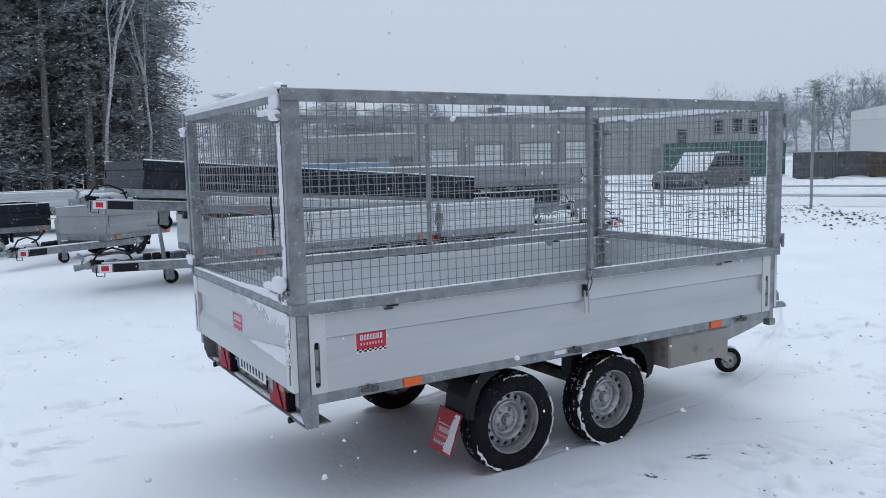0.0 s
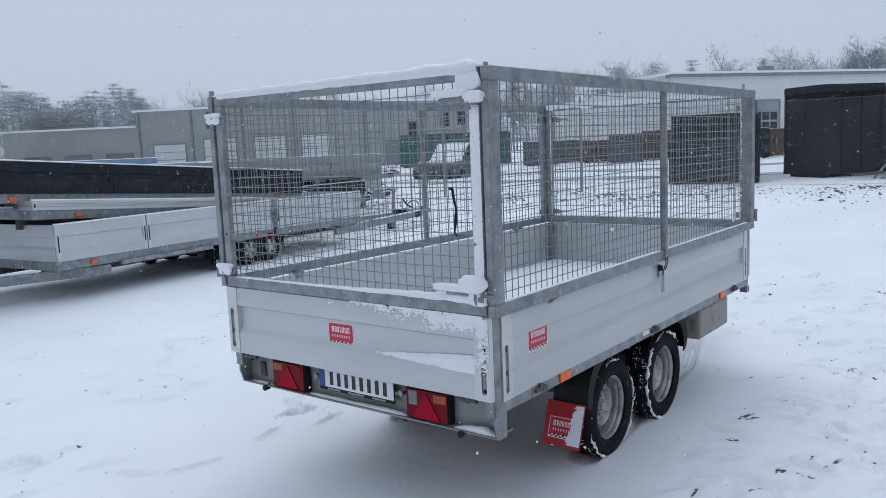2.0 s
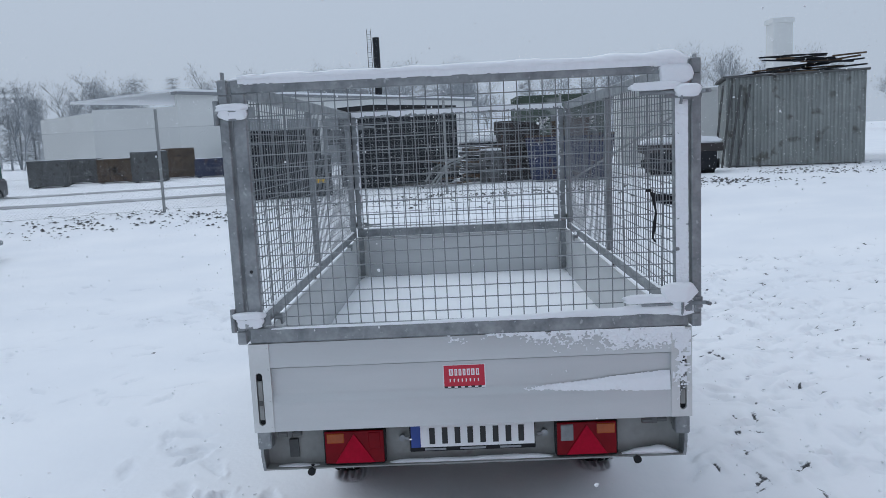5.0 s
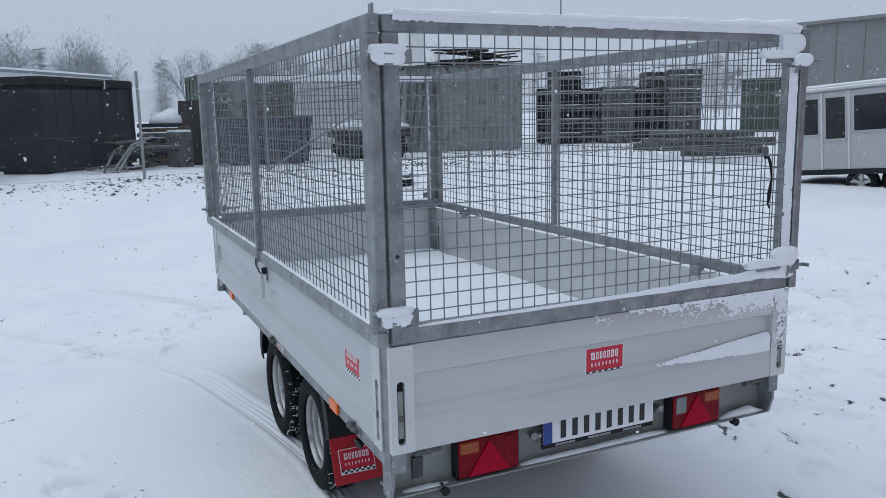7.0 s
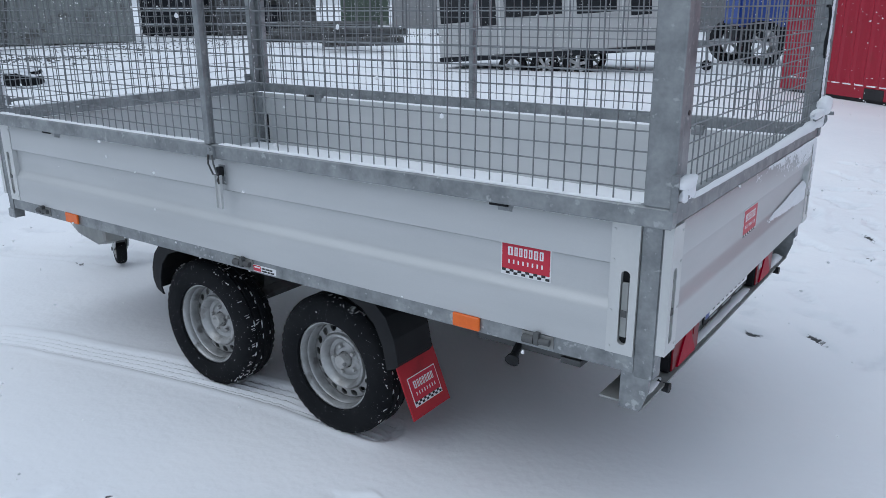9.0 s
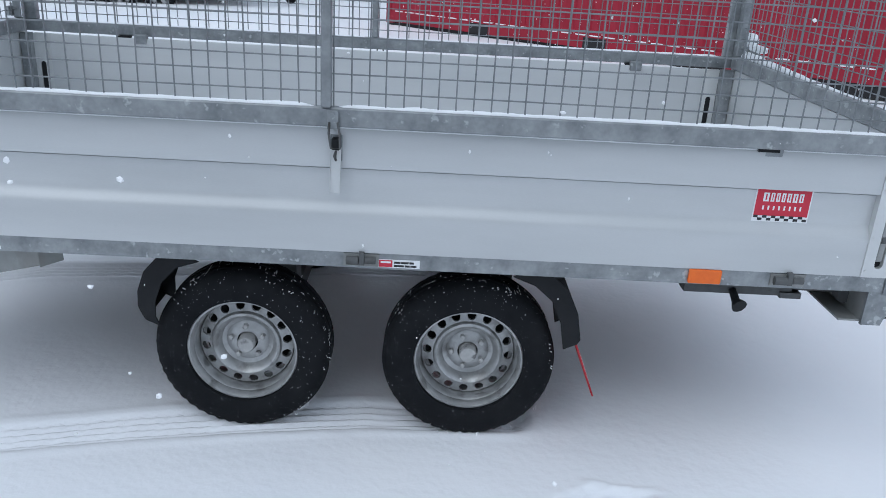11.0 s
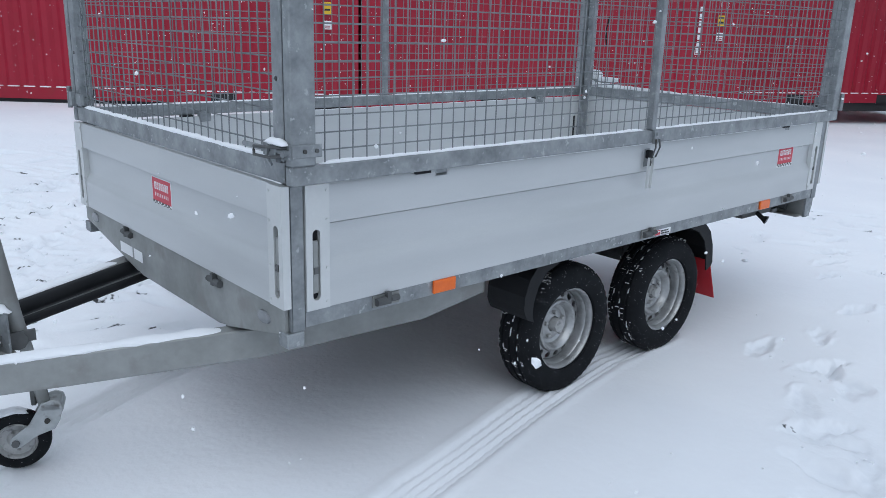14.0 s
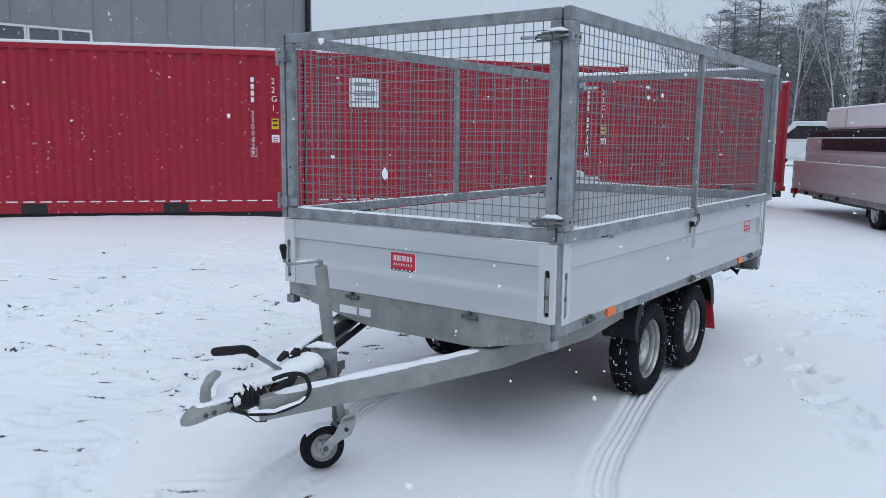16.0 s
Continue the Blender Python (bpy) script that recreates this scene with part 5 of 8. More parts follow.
for z, q in ((CT - 0.108, 8), (CB + 0.122, 9)):
    snow_lump("snow on the gate hinge", (-0.040, 0.885, z), (0.036, 0.13, 0.030), q)
    snow_lump("snow stuck to the gate hinge", (-0.044, 0.88, z - 0.028), (0.018, 0.11, 0.045), q + 2)
snow_ridge("snow along the tailboard's top and gate rail", [(-0.030, 0.80, CB + 0.064), (-0.030, 0.2, CB + 0.064), (-0.032, -0.5, CB + 0.066), (-0.034, -0.88, CB + 0.066)], [0.022, 0.024, 0.035, 0.045], [0.006, 0.008, 0.022, 0.035], 6)
snow_ridge("snow on the lip under the rear lights", [(0.063, 0.84, 0.546), (0.063, 0.66, 0.546)], [0.03, 0.03], [0.010, 0.008], 8)
snow_ridge("snow on the lip under the rear lights", [(0.063, 0.36, 0.546), (0.063, 0.0, 0.546), (0.063, -0.34, 0.546)], [0.03, 0.03, 0.035], [0.012, 0.010, 0.02], 9)
snow_ridge("snow on the lip under the rear lights", [(0.063, -0.63, 0.546), (0.063, -0.87, 0.546)], [0.035, 0.04], [0.022, 0.026], 10)
snow_crust("wind-blown snow crust on the tailboard's upper lip", -0.875, 0.15, 1.02, 1.112, lambda u, v, o: (-0.0225 - o, u, v),
           lambda a, b: 0.60 - a * 0.95 + 0.7 * (b - 0.6), 0.007, 21, (400, 40))
snow_crust("snow clinging to the rear gate's top rail", -0.89, 0.86, CT - 0.036, CT + 0.012, lambda u, v, o: (-0.0245 - o, u, v), lambda a, b: 0.50 + 1.4 * (b - 0.42) - 0.2 * a, 0.012, 29, (380, 14), 0.16)
snow_crust("wind-blown snow wedge on the tailboard's step", -0.818, -0.06, 0.845, 0.925, lambda u, v, o: (-0.004 - o, u, v),
           lambda a, b: 1.15 - 0.85 * a - 3.0 * max(0, b - (0.72 - 0.62 * a)), 0.017, 22, (260, 28), 0.28)
snow_crust("snow stuck to the tailboard's end plate", -0.900, -0.825, 0.80, 1.10, lambda u, v, o: (-0.0265 - o, u, v), lambda a, b: 0.05 + 0.5 * b - 0.5 * abs(a - 0.5), 0.006, 23, (26, 100))
snow_crust("snow stuck to the rear gate's upright", -0.892, -0.842, CB + 0.15, CT - 0.14, lambda u, v, o: (-0.0245 - o, u, v), lambda a, b: 0.85 - 0.7 * abs(a - 0.45), 0.006, 24, (20, 340))
snow_crust("snow stuck to the inside of the front gate's top rail", -0.885, 0.885, CT - 0.056, CT - 0.002, lambda u, v, o: (3.5615 - o, u, v), lambda a, b: 0.2 + 0.7 * (b - 0.3), 0.004, 71, (300, 10), 0.4)
for side, seed in ((1, 72), (-1, 73)):
    snow_crust("snow stuck to the inside of the front gate's upright", 0.840, 0.892, CB + 0.07, CT - 0.06, lambda u, v, o: (3.5615 - o, side * u, v), lambda a, b: 0.30 - 0.8 * a, 0.004, seed, (12, 260), 0.4)
snow_crust("thin snow film in the front board's lower fold", -0.10, 0.80, 0.845, 0.885, lambda u, v, o: (3.5950 + o, u, v), lambda a, b: 0.30 - 1.6 * abs(b - 0.45), 0.004, 26)
fl = pose(0.965, -0.715, 0.385, 0, 20, 0)
snow_crust("wind-blown snow on the red mud flap", -0.116, 0.116, -0.20, 0.02, lambda u, v, o: tuple(fl @ Vector((-0.005 - o, u, v))), lambda a, b: 0.30 - 1.7 * (a - 0.30) - 0.3 * b, 0.006, 28, (80, 80), 0.35)
bm = bmesh.new()
fn = (60, 30)
gridv = {}
for i in range(fn[0] + 1):
    for j in range(fn[1] + 1):
        x, y = 0.004 + 3.58 * i / fn[0], -0.876 + 1.752 * j / fn[1]
        edge = min(j, fn[1] - j, i, fn[0] - i)
        z = T + 0.022 + 0.008 * noise.noise(Vector((x * 2.2, y * 2.2, 5))) + 0.004 * noise.noise(Vector((x * 9, y * 9, 8))) - (0.02 if edge == 0 else 0)
        gridv[i, j] = bm.verts.new((x, y, z))
for i in range(fn[0]):
    for j in range(fn[1]):
        bm.faces.new((gridv[i, j], gridv[i + 1, j], gridv[i + 1, j + 1], gridv[i, j + 1]))
tagged(part("snow", bm, M_SNOW, None, "", 80), "even layer of snow on the trailer bed", "snow", kind="stuff")
for s, h in ((1, 0.010), (-1, 0.008)):
    snow_ridge("thin snow on the cage's lower side rail", [(0.06, s * 0.921, CB + 0.056), (1.80, s * 0.921, CB + 0.056)], [0.024, 0.024], [h, h], 30 + s, step=0.022)
    snow_ridge("thin snow on the cage's lower side rail", [(1.86, s * 0.921, CB + 0.056), (3.50, s * 0.921, CB + 0.056)], [0.024, 0.024], [h, h], 34 + s, step=0.022)
    snow_ridge("thin snow on the dropside's top edge", [(0.12, s * 0.897, Z1), (2.85, s * 0.897, Z1)], [0.012, 0.012], [0.005, 0.005], 38 + s)
    snow_ridge("snow on the drawbar beam", [(4.60, s * 0.095, 0.488), (4.05, s * 0.325, 0.517), (3.62, s * 0.502, 0.543)], [0.060, 0.064, 0.060], [0.013, 0.016, 0.012], 42 + s)
snow_ridge("thin snow on the front gate's lower rail", [(3.582, -0.83, CB + 0.066), (3.582, 0.83, CB + 0.066)], [0.026, 0.026], [0.012, 0.012], 50, step=0.022)
for z in (CB + 0.122, CT - 0.108):
    snow_ridge("snow on the front gate's latch", [(3.615, 0.83, z), (3.618, 0.94, z)], [0.03, 0.03], [0.016, 0.016], 51, step=0.015)
snow_ridge("snow on the ball coupling", [(4.95, 0, 0.480), (4.90, 0, 0.497), (4.83, 0.01, 0.500), (4.78, 0.015, 0.500)], [0.04, 0.055, 0.07, 0.07], [0.008, 0.016, 0.022, 0.022], 52, step=0.012)
snow_ridge("snow heaped on the bellows and overrun housing", [(4.80, -0.010, 0.502), (4.76, -0.012, 0.520), (4.70, -0.014, 0.524), (4.62, -0.010, 0.520), (4.54, 0.0, 0.520), (4.46, -0.004, 0.520), (4.38, 0.0, 0.522), (4.29, 0.0, 0.528), (4.235, 0.0, 0.535)], [0.08, 0.105, 0.11, 0.11, 0.115, 0.12, 0.13, 0.13, 0.10], [0.030, 0.034, 0.032, 0.034, 0.030, 0.036, 0.048, 0.058, 0.050], 12, step=0.012)
snow_lump("snow on the bellows' flank", (4.762, 0.050, 0.490), (0.034, 0.026, 0.045), 13, 0.9, 0.3)
for k, (x, zz) in enumerate(((4.735, 0.016), (4.706, 0.010), (4.665, 0.022), (4.635, 0.014))):
    snow_lump("snow fallen into the bellows' folds", (x, 0.050, 0.520), (0.012, 0.016, 0.020 + zz), 40 + k, 0.9, 0.3)
snow_lump("snow caught under the cable", (4.50, 0.105, 0.480), (0.10, 0.045, 0.030), 17, 0.8, 0.3)
snow_ridge("snow on the cable", [(4.49, 0.203, 0.488), (4.536, 0.186, 0.455), (4.64, 0.142, 0.430), (4.75, 0.096, 0.448)], [0.014, 0.016, 0.018, 0.014], [0.010, 0.012, 0.012, 0.008], 56, step=0.015)
snow_ridge("snow on the jockey wheel bracket", [(4.235, -0.085, 0.594), (4.215, -0.03, 0.597), (4.190, 0.025, 0.597), (4.165, 0.050, 0.594)], [0.04, 0.05, 0.05, 0.03], [0.018, 0.026, 0.024, 0.012], 53, step=0.015)
snow_ridge("snow on the jockey wheel", [tuple(axle_at @ Vector((0.113 * math.cos(q), 0, 0.113 * math.sin(q) - 0.002))) for q in (radians(40), radians(65), radians(90), radians(115))], [0.050, 0.055, 0.055, 0.04], [0.010, 0.014, 0.014, 0.008], 54, step=0.012)
snow_ridge("snow on the crank", [(4.22, -0.022, 1.018), (4.31, -0.102, 1.006)], [0.014, 0.014], [0.008, 0.008], 55)

# ---- red shipping containers ----
M_CONT = surface("red_container_paint", (0.30, 0.004, 0.021), (0.37, 0.007, 0.030), (0.42, 0.58), 0.0, 0.8, 30, 0.05, ((0.30, 0.010, 0.022), 0.04, 3))
M_CONT_LOW = surface("black_paint_and_shade", (0.012, 0.012, 0.014), (0.022, 0.022, 0.024), (0.6, 0.8), 0.0, 4, 50, 0.1)


def corrugated(bm, x0, x1, z0, z1, y, depth, pitch, back):
    """A trapezoidal sheet along x, facing -y."""
    pts = []
    n = max(1, round((x1 - x0) / pitch))
    p = (x1 - x0) / n
    for k in range(n):
        a = x0 + k * p
        pts += [(a, y), (a + p * 0.27, y), (a + p * 0.5, y + depth), (a + p * 0.77, y + depth)]
    pts += [(x1, y)]
    lo = [bm.verts.new((a, b, z0)) for a, b in pts]
    hi = [bm.verts.new((a, b, z1)) for a, b in pts]
    for i in range(len(pts) - 1):
        bm.faces.new((lo[i], lo[i + 1], hi[i + 1], hi[i]))


def lettering(parent, x, z_top, text, h, step, y):
    """White characters one under another; a bar stands for each of the owner's letters."""
    for k, ch in enumerate(text):
        z = z_top - k * step
        if ch == "|":
            part("code_bar", slab(x + 0.005, x + 0.055, y - 0.003, y, z - h, z), M_WHITE, parent, "white code bar")
        elif ch != " ":
            cu = bpy.data.curves.new("code_character", "FONT")
            cu.body, cu.size, cu.extrude = ch, h * 1.38, 0.0012
            tmp = bpy.data.objects.new("code_character", cu)
            me = bpy.data.meshes.new_from_object(tmp)
            bpy.data.objects.remove(tmp)
            me.materials.append(M_WHITE)
            ob = new("code_character", me)
            ob.parent = parent
            ob.matrix_basis = Matrix.Translation((x, y - 0.0015, z - h)) @ pose(0, 0, 0, 90, 0, 0)
            ob["label"] = "white painted code character"


def container(label, m, marks=True, serial=" |||||||", L=6.06, W=2.44, H=2.59):
    """A shipping container with its long side on y = 0 facing -y, from x = 0 to L."""
    root = tagged(empty("shipping_container", m), label, "container", group="red containers")
    for x0 in (0, L - 0.11):
        for y0 in (0, W - 0.11):
            part("corner_post", slab(x0, x0 + 0.11, y0, y0 + 0.11, 0.11, H - 0.11, 0.006), M_CONT, root)
            for z0 in (0, H - 0.11):
                part("corner_casting", slab(x0 - 0.003, x0 + 0.17, y0 - 0.003, y0 + 0.113, z0, z0 + 0.115, 0.01), M_CONT, root)
    for y0 in (0.01, W - 0.07):
        part("top_rail", slab(0.11, L - 0.11, y0, y0 + 0.06, H - 0.10, H - 0.02), M_CONT, root)
    bm = bmesh.new()
    for a, b in ((0.11, 1.82), (2.18, 3.88), (4.24, L - 0.11)):
        box(bm, a, b, 0.008, 0.06, 0.02, 0.19)
    for a, b in ((1.82, 2.18), (3.88, 4.24)):
        box(bm, a, b, 0.008, 0.06, 0.17, 0.19)
        box(bm, a, b, 0.10, 0.12, 0.02, 0.17)
    part("bottom_rail", bm, M_CONT, root)
    # black blocks fill the open fork pockets with their inner shade
    for a in (1.82, 3.88):
        part("fork_pocket", slab(a - 0.004, a + 0.364, 0.004, 0.10, 0.015, 0.165), M_CONT_LOW, root, "fork pocket filled black for its shade")
    bm = bmesh.new()
    corrugated(bm, 0.11, L - 0.11, 0.185, H - 0.095, 0.016, 0.036, 0.278, W)
    part("side_wall", bm, M_CONT, root, "corrugated red side wall")
    bm = bmesh.new()
    box(bm, 0.11, L - 0.11, W - 0.05, W - 0.02, 0.1, H - 0.09)
    box(bm, 0.02, L - 0.02, 0.02, W - 0.02, H - 0.045, H - 0.03)
    box(bm, 0.02, L - 0.02, 0.02, W - 0.02, 0.06, 0.14)
    part("shell", bm, M_CONT, root)
    for x, side in ((0.02, -1), (L - 0.02, 1)):
        bm = bmesh.new()
        for k in range(10):
            y = 0.11 + k * (W - 0.22) / 10
            box(bm, min(x, x - side * 0.03), max(x, x - side * 0.03), y, y + 0.13, 0.12, H - 0.1)
            box(bm, min(x - side * 0.03, x - side * 0.045), max(x - side * 0.03, x - side * 0.045), y + 0.13, y + (W - 0.22) / 10, 0.12, H - 0.1)
        part("end_wall", bm, M_CONT, root, "red end wall")
    n = 24
    bm = bmesh.new()
    for k in range(n):
        a = 0.2 + k * (L - 0.4) / n
        box(bm, a, a + 0.16, 0.004, 0.05, 0.19, 0.205)
    part("snow_on_rail", bm, M_SNOW, root, "snow in the folds above the bottom rail")["kind"] = "stuff"
    bm = bmesh.new()
    box(bm, 0.0, L, 0.03, W - 0.03, H - 0.028, H + 0.025)
    soften(bm, 0.01)
    part("snow_on_roof", bm, M_SNOW, root, "thin snow on the roof")
    for x in (0.06, L - 0.26):
        part("timber_block", slab(x, x + 0.2, 0.02, W - 0.02, -0.14, 0.0), M_CONT_LOW, root, "dark timber block underneath")
    # black strip put in for the shadow along the container's foot
    part("ground_beam", slab(0.1, L - 0.1, 0.05, 0.15, -0.14, 0.02), M_CONT_LOW, root, "dark strip for the shadow underneath")
    if marks:
        lettering(root, L - 0.82, H - 0.44, "||||" + serial, 0.078, 0.104, 0.014)
        lettering(root, L - 0.50, H - 0.44, "22G1", 0.095, 0.140, 0.014)
        frame_z = H - 0.44 - 0.104 * 11 - 0.088
        ring = bmesh.new()
        for q in ((-0.014, -0.006, -0.014, 0.116), (0.078, 0.086, -0.014, 0.116), (-0.006, 0.078, -0.014, -0.006), (-0.006, 0.078, 0.108, 0.116)):
            box(ring, L - 0.82 + q[0], L - 0.82 + q[1], 0.011, 0.014, frame_z + q[2], frame_z + q[3])
        part("code_box", ring, M_WHITE, root, "white frame round the check digit")
        yellow = part("yellow_label", slab(L - 0.50, L - 0.39, 0.008, 0.014, H - 1.25, H - 1.08), M_YELLOW, root, "yellow warning label")
        for z in (1.13, 1.20):
            part("label_bar", slab(L - 0.485, L - 0.405, 0.0065, 0.008, H - z, H - z + 0.028), M_INK, yellow, "dark bar")
        data = part("white_label", slab(L - 0.50, L - 0.38, 0.008, 0.014, H - 1.46, H - 1.34), M_WHITE, root, "white data label")
        for z in (1.385, 1.42, 1.445):
            part("label_bar", slab(L - 0.488, L - 0.405, 0.0065, 0.008, H - z, H - z + 0.012), M_CONT, data, "red bar")
    return root


M_YELLOW = surface("yellow_label", (0.70, 0.42, 0.02), (0.80, 0.5, 0.03), (0.4, 0.5), 0.0, 9, 60, 0.0)
container("red corrugated shipping container standing on dark blocks in snow", pose(2.37, -10.81, 0.36, 0, 0, 139.3), serial=" 2300629")
c2 = container("red shipping container with a white notice board on its side", pose(-2.27, -6.84, 0.36, 0, 0, 147.9))
container("red shipping container beside parked trailers", pose(-8.03, -4.66, 0.40, 0, 0, 155.1))
board = part("notice_board", slab(0.72, 1.22, -0.012, 0.010, 1.72, 2.19, 0.004), M_WHITE, c2, "white notice board with plain dark bars")
for z, w in ((2.06, 0.26), (1.96, 0.36), (1.90, 0.36), (1.84, 0.30)):
    part("notice_bar", slab(0.80, 0.80 + w, -0.014, -0.012, z, z + (0.06 if z > 2 else 0.025)), M_GALV_DULL, board, "grey bar")


# ---- other trailers parked in rows ----
M_BLACKSIDE = surface("black_trailer_board", (0.010, 0.012, 0.018), (0.018, 0.021, 0.028), (0.35, 0.5), 0.0, 3, 60, 0.03, ((0.75, 0.77, 0.8), 0.002, 60), spec=0.2)
M_GREYSIDE = surface("dull_grey_trailer_side", (0.30, 0.31, 0.315), (0.37, 0.38, 0.385), (0.45, 0.6), 0.3, 2, 40, 0.04)
M_BLUETARP = surface("blue_tarpaulin", (0.16, 0.25, 0.36), (0.22, 0.32, 0.44), (0.5, 0.65), 0.0, 3, 40, 0.1)


def small_wheel(parent, x, y, z, r=0.31, w=0.19, flip=1):
    bm = bmesh.new()
    h = w / 2
    lathe(bm, [(r * 0.62, -h), (r * 0.8, -h - 0.004), (r * 0.95, -h + 0.01), (r, -h + 0.03), (r, h - 0.03), (r * 0.95, h - 0.01), (r * 0.8, h + 0.004), (r * 0.62, h)], n=28)
    ob = part("wheel", bm, M_TYRE, parent, "wheel with light alloy spokes", 40, pose(x, y, z, 0, 0, 0 if flip > 0 else 180))
    bm = bmesh.new()
    lathe(bm, [(r * 0.63, h - 0.01), (r * 0.58, h - 0.03), (r * 0.55, -h + 0.02), (r * 0.62, -h + 0.02), (r * 0.62, h - 0.02)], n=28)
    for k in range(5):
        a = 2 * math.pi * k / 5 + x
        c, s = math.cos(a), math.sin(a)
        q = [(0.05, -0.03), (r * 0.58, -0.035), (r * 0.58, 0.035), (0.05, 0.03)]
        lo = [bm.verts.new((p * c - t * s, h - 0.05, p * s + t * c)) for p, t in q]
        hi = [bm.verts.new((p * c - t * s, h - 0.02, p * s + t * c)) for p, t in q]
        for i in range(4):
            j = (i + 1) % 4
            bm.faces.new((lo[i], lo[j], hi[j], hi[i]))
        bm.faces.new(hi)
        bm.faces.new(lo[::-1])
    lathe(bm, [(0.055, h - 0.06), (0.055, h - 0.012), (0.01, h - 0.008)], n=14, closed=False)
    part("rim", bm, M_RIM, ob, "silver spoked rim", 40)
    return ob


def flatbed(name, label, m, L=5.5, W=2.05, bed=0.62, side=0.35, mat=None, axles=(2.6, 3.3, 4.0), bar_len=1.5, splits=(0.5,), jockey=True, drawbar=True, lift=0.0, snow=True, r=0.31):
    """A parked dropside trailer: bed from x = 0 (drawbar end) to L, near side on y = 0, drawbar towards -x."""
    mat = mat or M_ALU
    root = tagged(empty(name, m), label, "trailer", group="parked trailers")
    part("frame", slab(0, L, 0.03, W - 0.03, bed - 0.12, bed, 0.006), M_GALV, root, "galvanised frame")
    for y, face in ((0.0, -1), (W - 0.03, 1)):
        cuts = [0.0] + [q * L for q in splits] + [L]
        for a, b in zip(cuts, cuts[1:]):
            a, b = a + 0.01, b - 0.01
            bm = bmesh.new()
            prof = [(o + 0.0, z) for o, z in panel_profile(0.0, -0.03, bed, bed + side)]
            prism(bm, [((y - o) if face < 0 else (y + 0.03 + o), z) for o, z in prof], "x", a + 0.05, b - 0.05)
            brd = part("dropside_board", bm, mat, root)
            for xx in (a, b - 0.05):
                bm = slab(xx, xx + 0.05, y - 0.003 if face < 0 else y, y + 0.03 if face < 0 else y + 0.033, bed, bed + side)
                part("end_plate", bm, M_ALU_EDGE if mat is M_ALU else mat, brd)
                part("latch_slot", slab(xx + 0.017, xx + 0.033, y - 0.006 if face < 0 else y + 0.033, y - 0.003 if face < 0 else y + 0.036, bed + side * 0.25, bed + side * 0.7), M_BLACK, brd, "dark latch slot")
    for x0, x1 in ((0.0, 0.03), (L - 0.03, L)):
        bm = bmesh.new()
        prof = panel_profile(0.0, -0.03, bed, bed + side)
        prism(bm, [((x0 - o) if x0 == 0 else (x1 + o), z) for o, z in prof], "y", 0.035, W - 0.035)
        part("end_board", bm, mat, root)
    for x in (L * 0.12, L * 0.9):
        part("side_reflector", slab(x, x + 0.09, -0.008, 0.03, bed - 0.085, bed - 0.04), M_ORANGE, root, "orange side reflector")
    for yy in (0.5, W - 0.5):
        part("long_member", slab(0.1, L - 0.1, yy - 0.04, yy + 0.04, bed - 0.25, bed - 0.12), M_UNDER, root)
    c, zd = W / 2, bed + lift
    for s in (1, -1) if drawbar else ():
        bm = bmesh.new()
        pts = [(-bar_len, c + s * 0.06), (0.75, c + s * (c - 0.04))]
        lo = [(pts[0][0], pts[0][1] - 0.035), (pts[1][0], pts[1][1] - 0.035), (pts[1][0], pts[1][1] + 0.035), (pts[0][0], pts[0][1] + 0.035)]
        prism(bm, lo, "z", zd - 0.26, zd - 0.135)
        soften(bm, 0.006)
        beam = part("drawbar_beam", bm, M_GALV, root, "galvanised drawbar beam")
        f = pose(*pts[0], zd - 0.2, 0, 0, math.degrees(math.atan2(pts[1][1] - pts[0][1], pts[1][0] - pts[0][0])))
        out = -s * 0.037
        for name, x0, x1, mat, label in (("marker_tape", 0.06, 0.24, M_WHITE, "white marker tape"), ("sleeve", 0.26, 0.60, M_BLACK, "black drawbar sleeve")):
            part(name, slab(x0, x1, min(-out, -out + s * 0.006) - 0.001, max(-out, -out + s * 0.006), -0.055, 0.06), mat, beam, label, m=f)
        part("red_marker", slab(0.10, 0.20, min(-out + s * 0.006, -out + s * 0.009), max(-out + s * 0.006, -out + s * 0.009), -0.035, 0.038), M_REDPRINT, beam, "faded red marker field", m=f)
    if drawbar:
        bm = bmesh.new()
        box(bm, -bar_len - 0.1, -bar_len + 0.3, c - 0.05, c + 0.05, zd - 0.2, zd - 0.11)
        tube(bm, [(-bar_len - 0.25, c, zd - 0.17), (-bar_len - 0.1, c, zd - 0.16)], [0.05, 0.04], 10)
        tube(bm, [(-bar_len - 0.15, c, zd - 0.13), (-bar_len - 0.12, c, zd - 0.02), (-bar_len - 0.2, c, zd + 0.03)], 0.017, 8)
        part("coupling", bm, M_GALV, root, "galvanised coupling")
        bm = bmesh.new()
        tube(bm, [(-bar_len - 0.04 + 0.012 * k, c, zd - 0.12) for k in range(16)], [0.055 + (0.010 if k % 2 else 0) for k in range(16)], 12)
        part("bellows", bm, M_BLACK, root, "black rubber bellows", 50)
        bm = bmesh.new()
        tube(bm, [(-bar_len + 0.30, c, zd - 0.1), (-bar_len + 0.62, c, zd + 0.02), (-bar_len + 0.78, c, zd + 0.16)], [0.017, 0.017, 0.024], 8)
        part("brake_lever", bm, M_BLACK, root, "black brake lever", 50)
        bm = bmesh.new()
        tube(bm, [(-bar_len - 0.02, c - 0.08, zd - 0.1), (-bar_len + 0.06, c - 0.12, zd + 0.05), (-bar_len + 0.25, c - 0.12, zd + 0.09), (-bar_len + 0.45, c - 0.11, zd + 0.02), (-bar_len + 0.52, c - 0.10, zd - 0.10)], 0.014, 8)
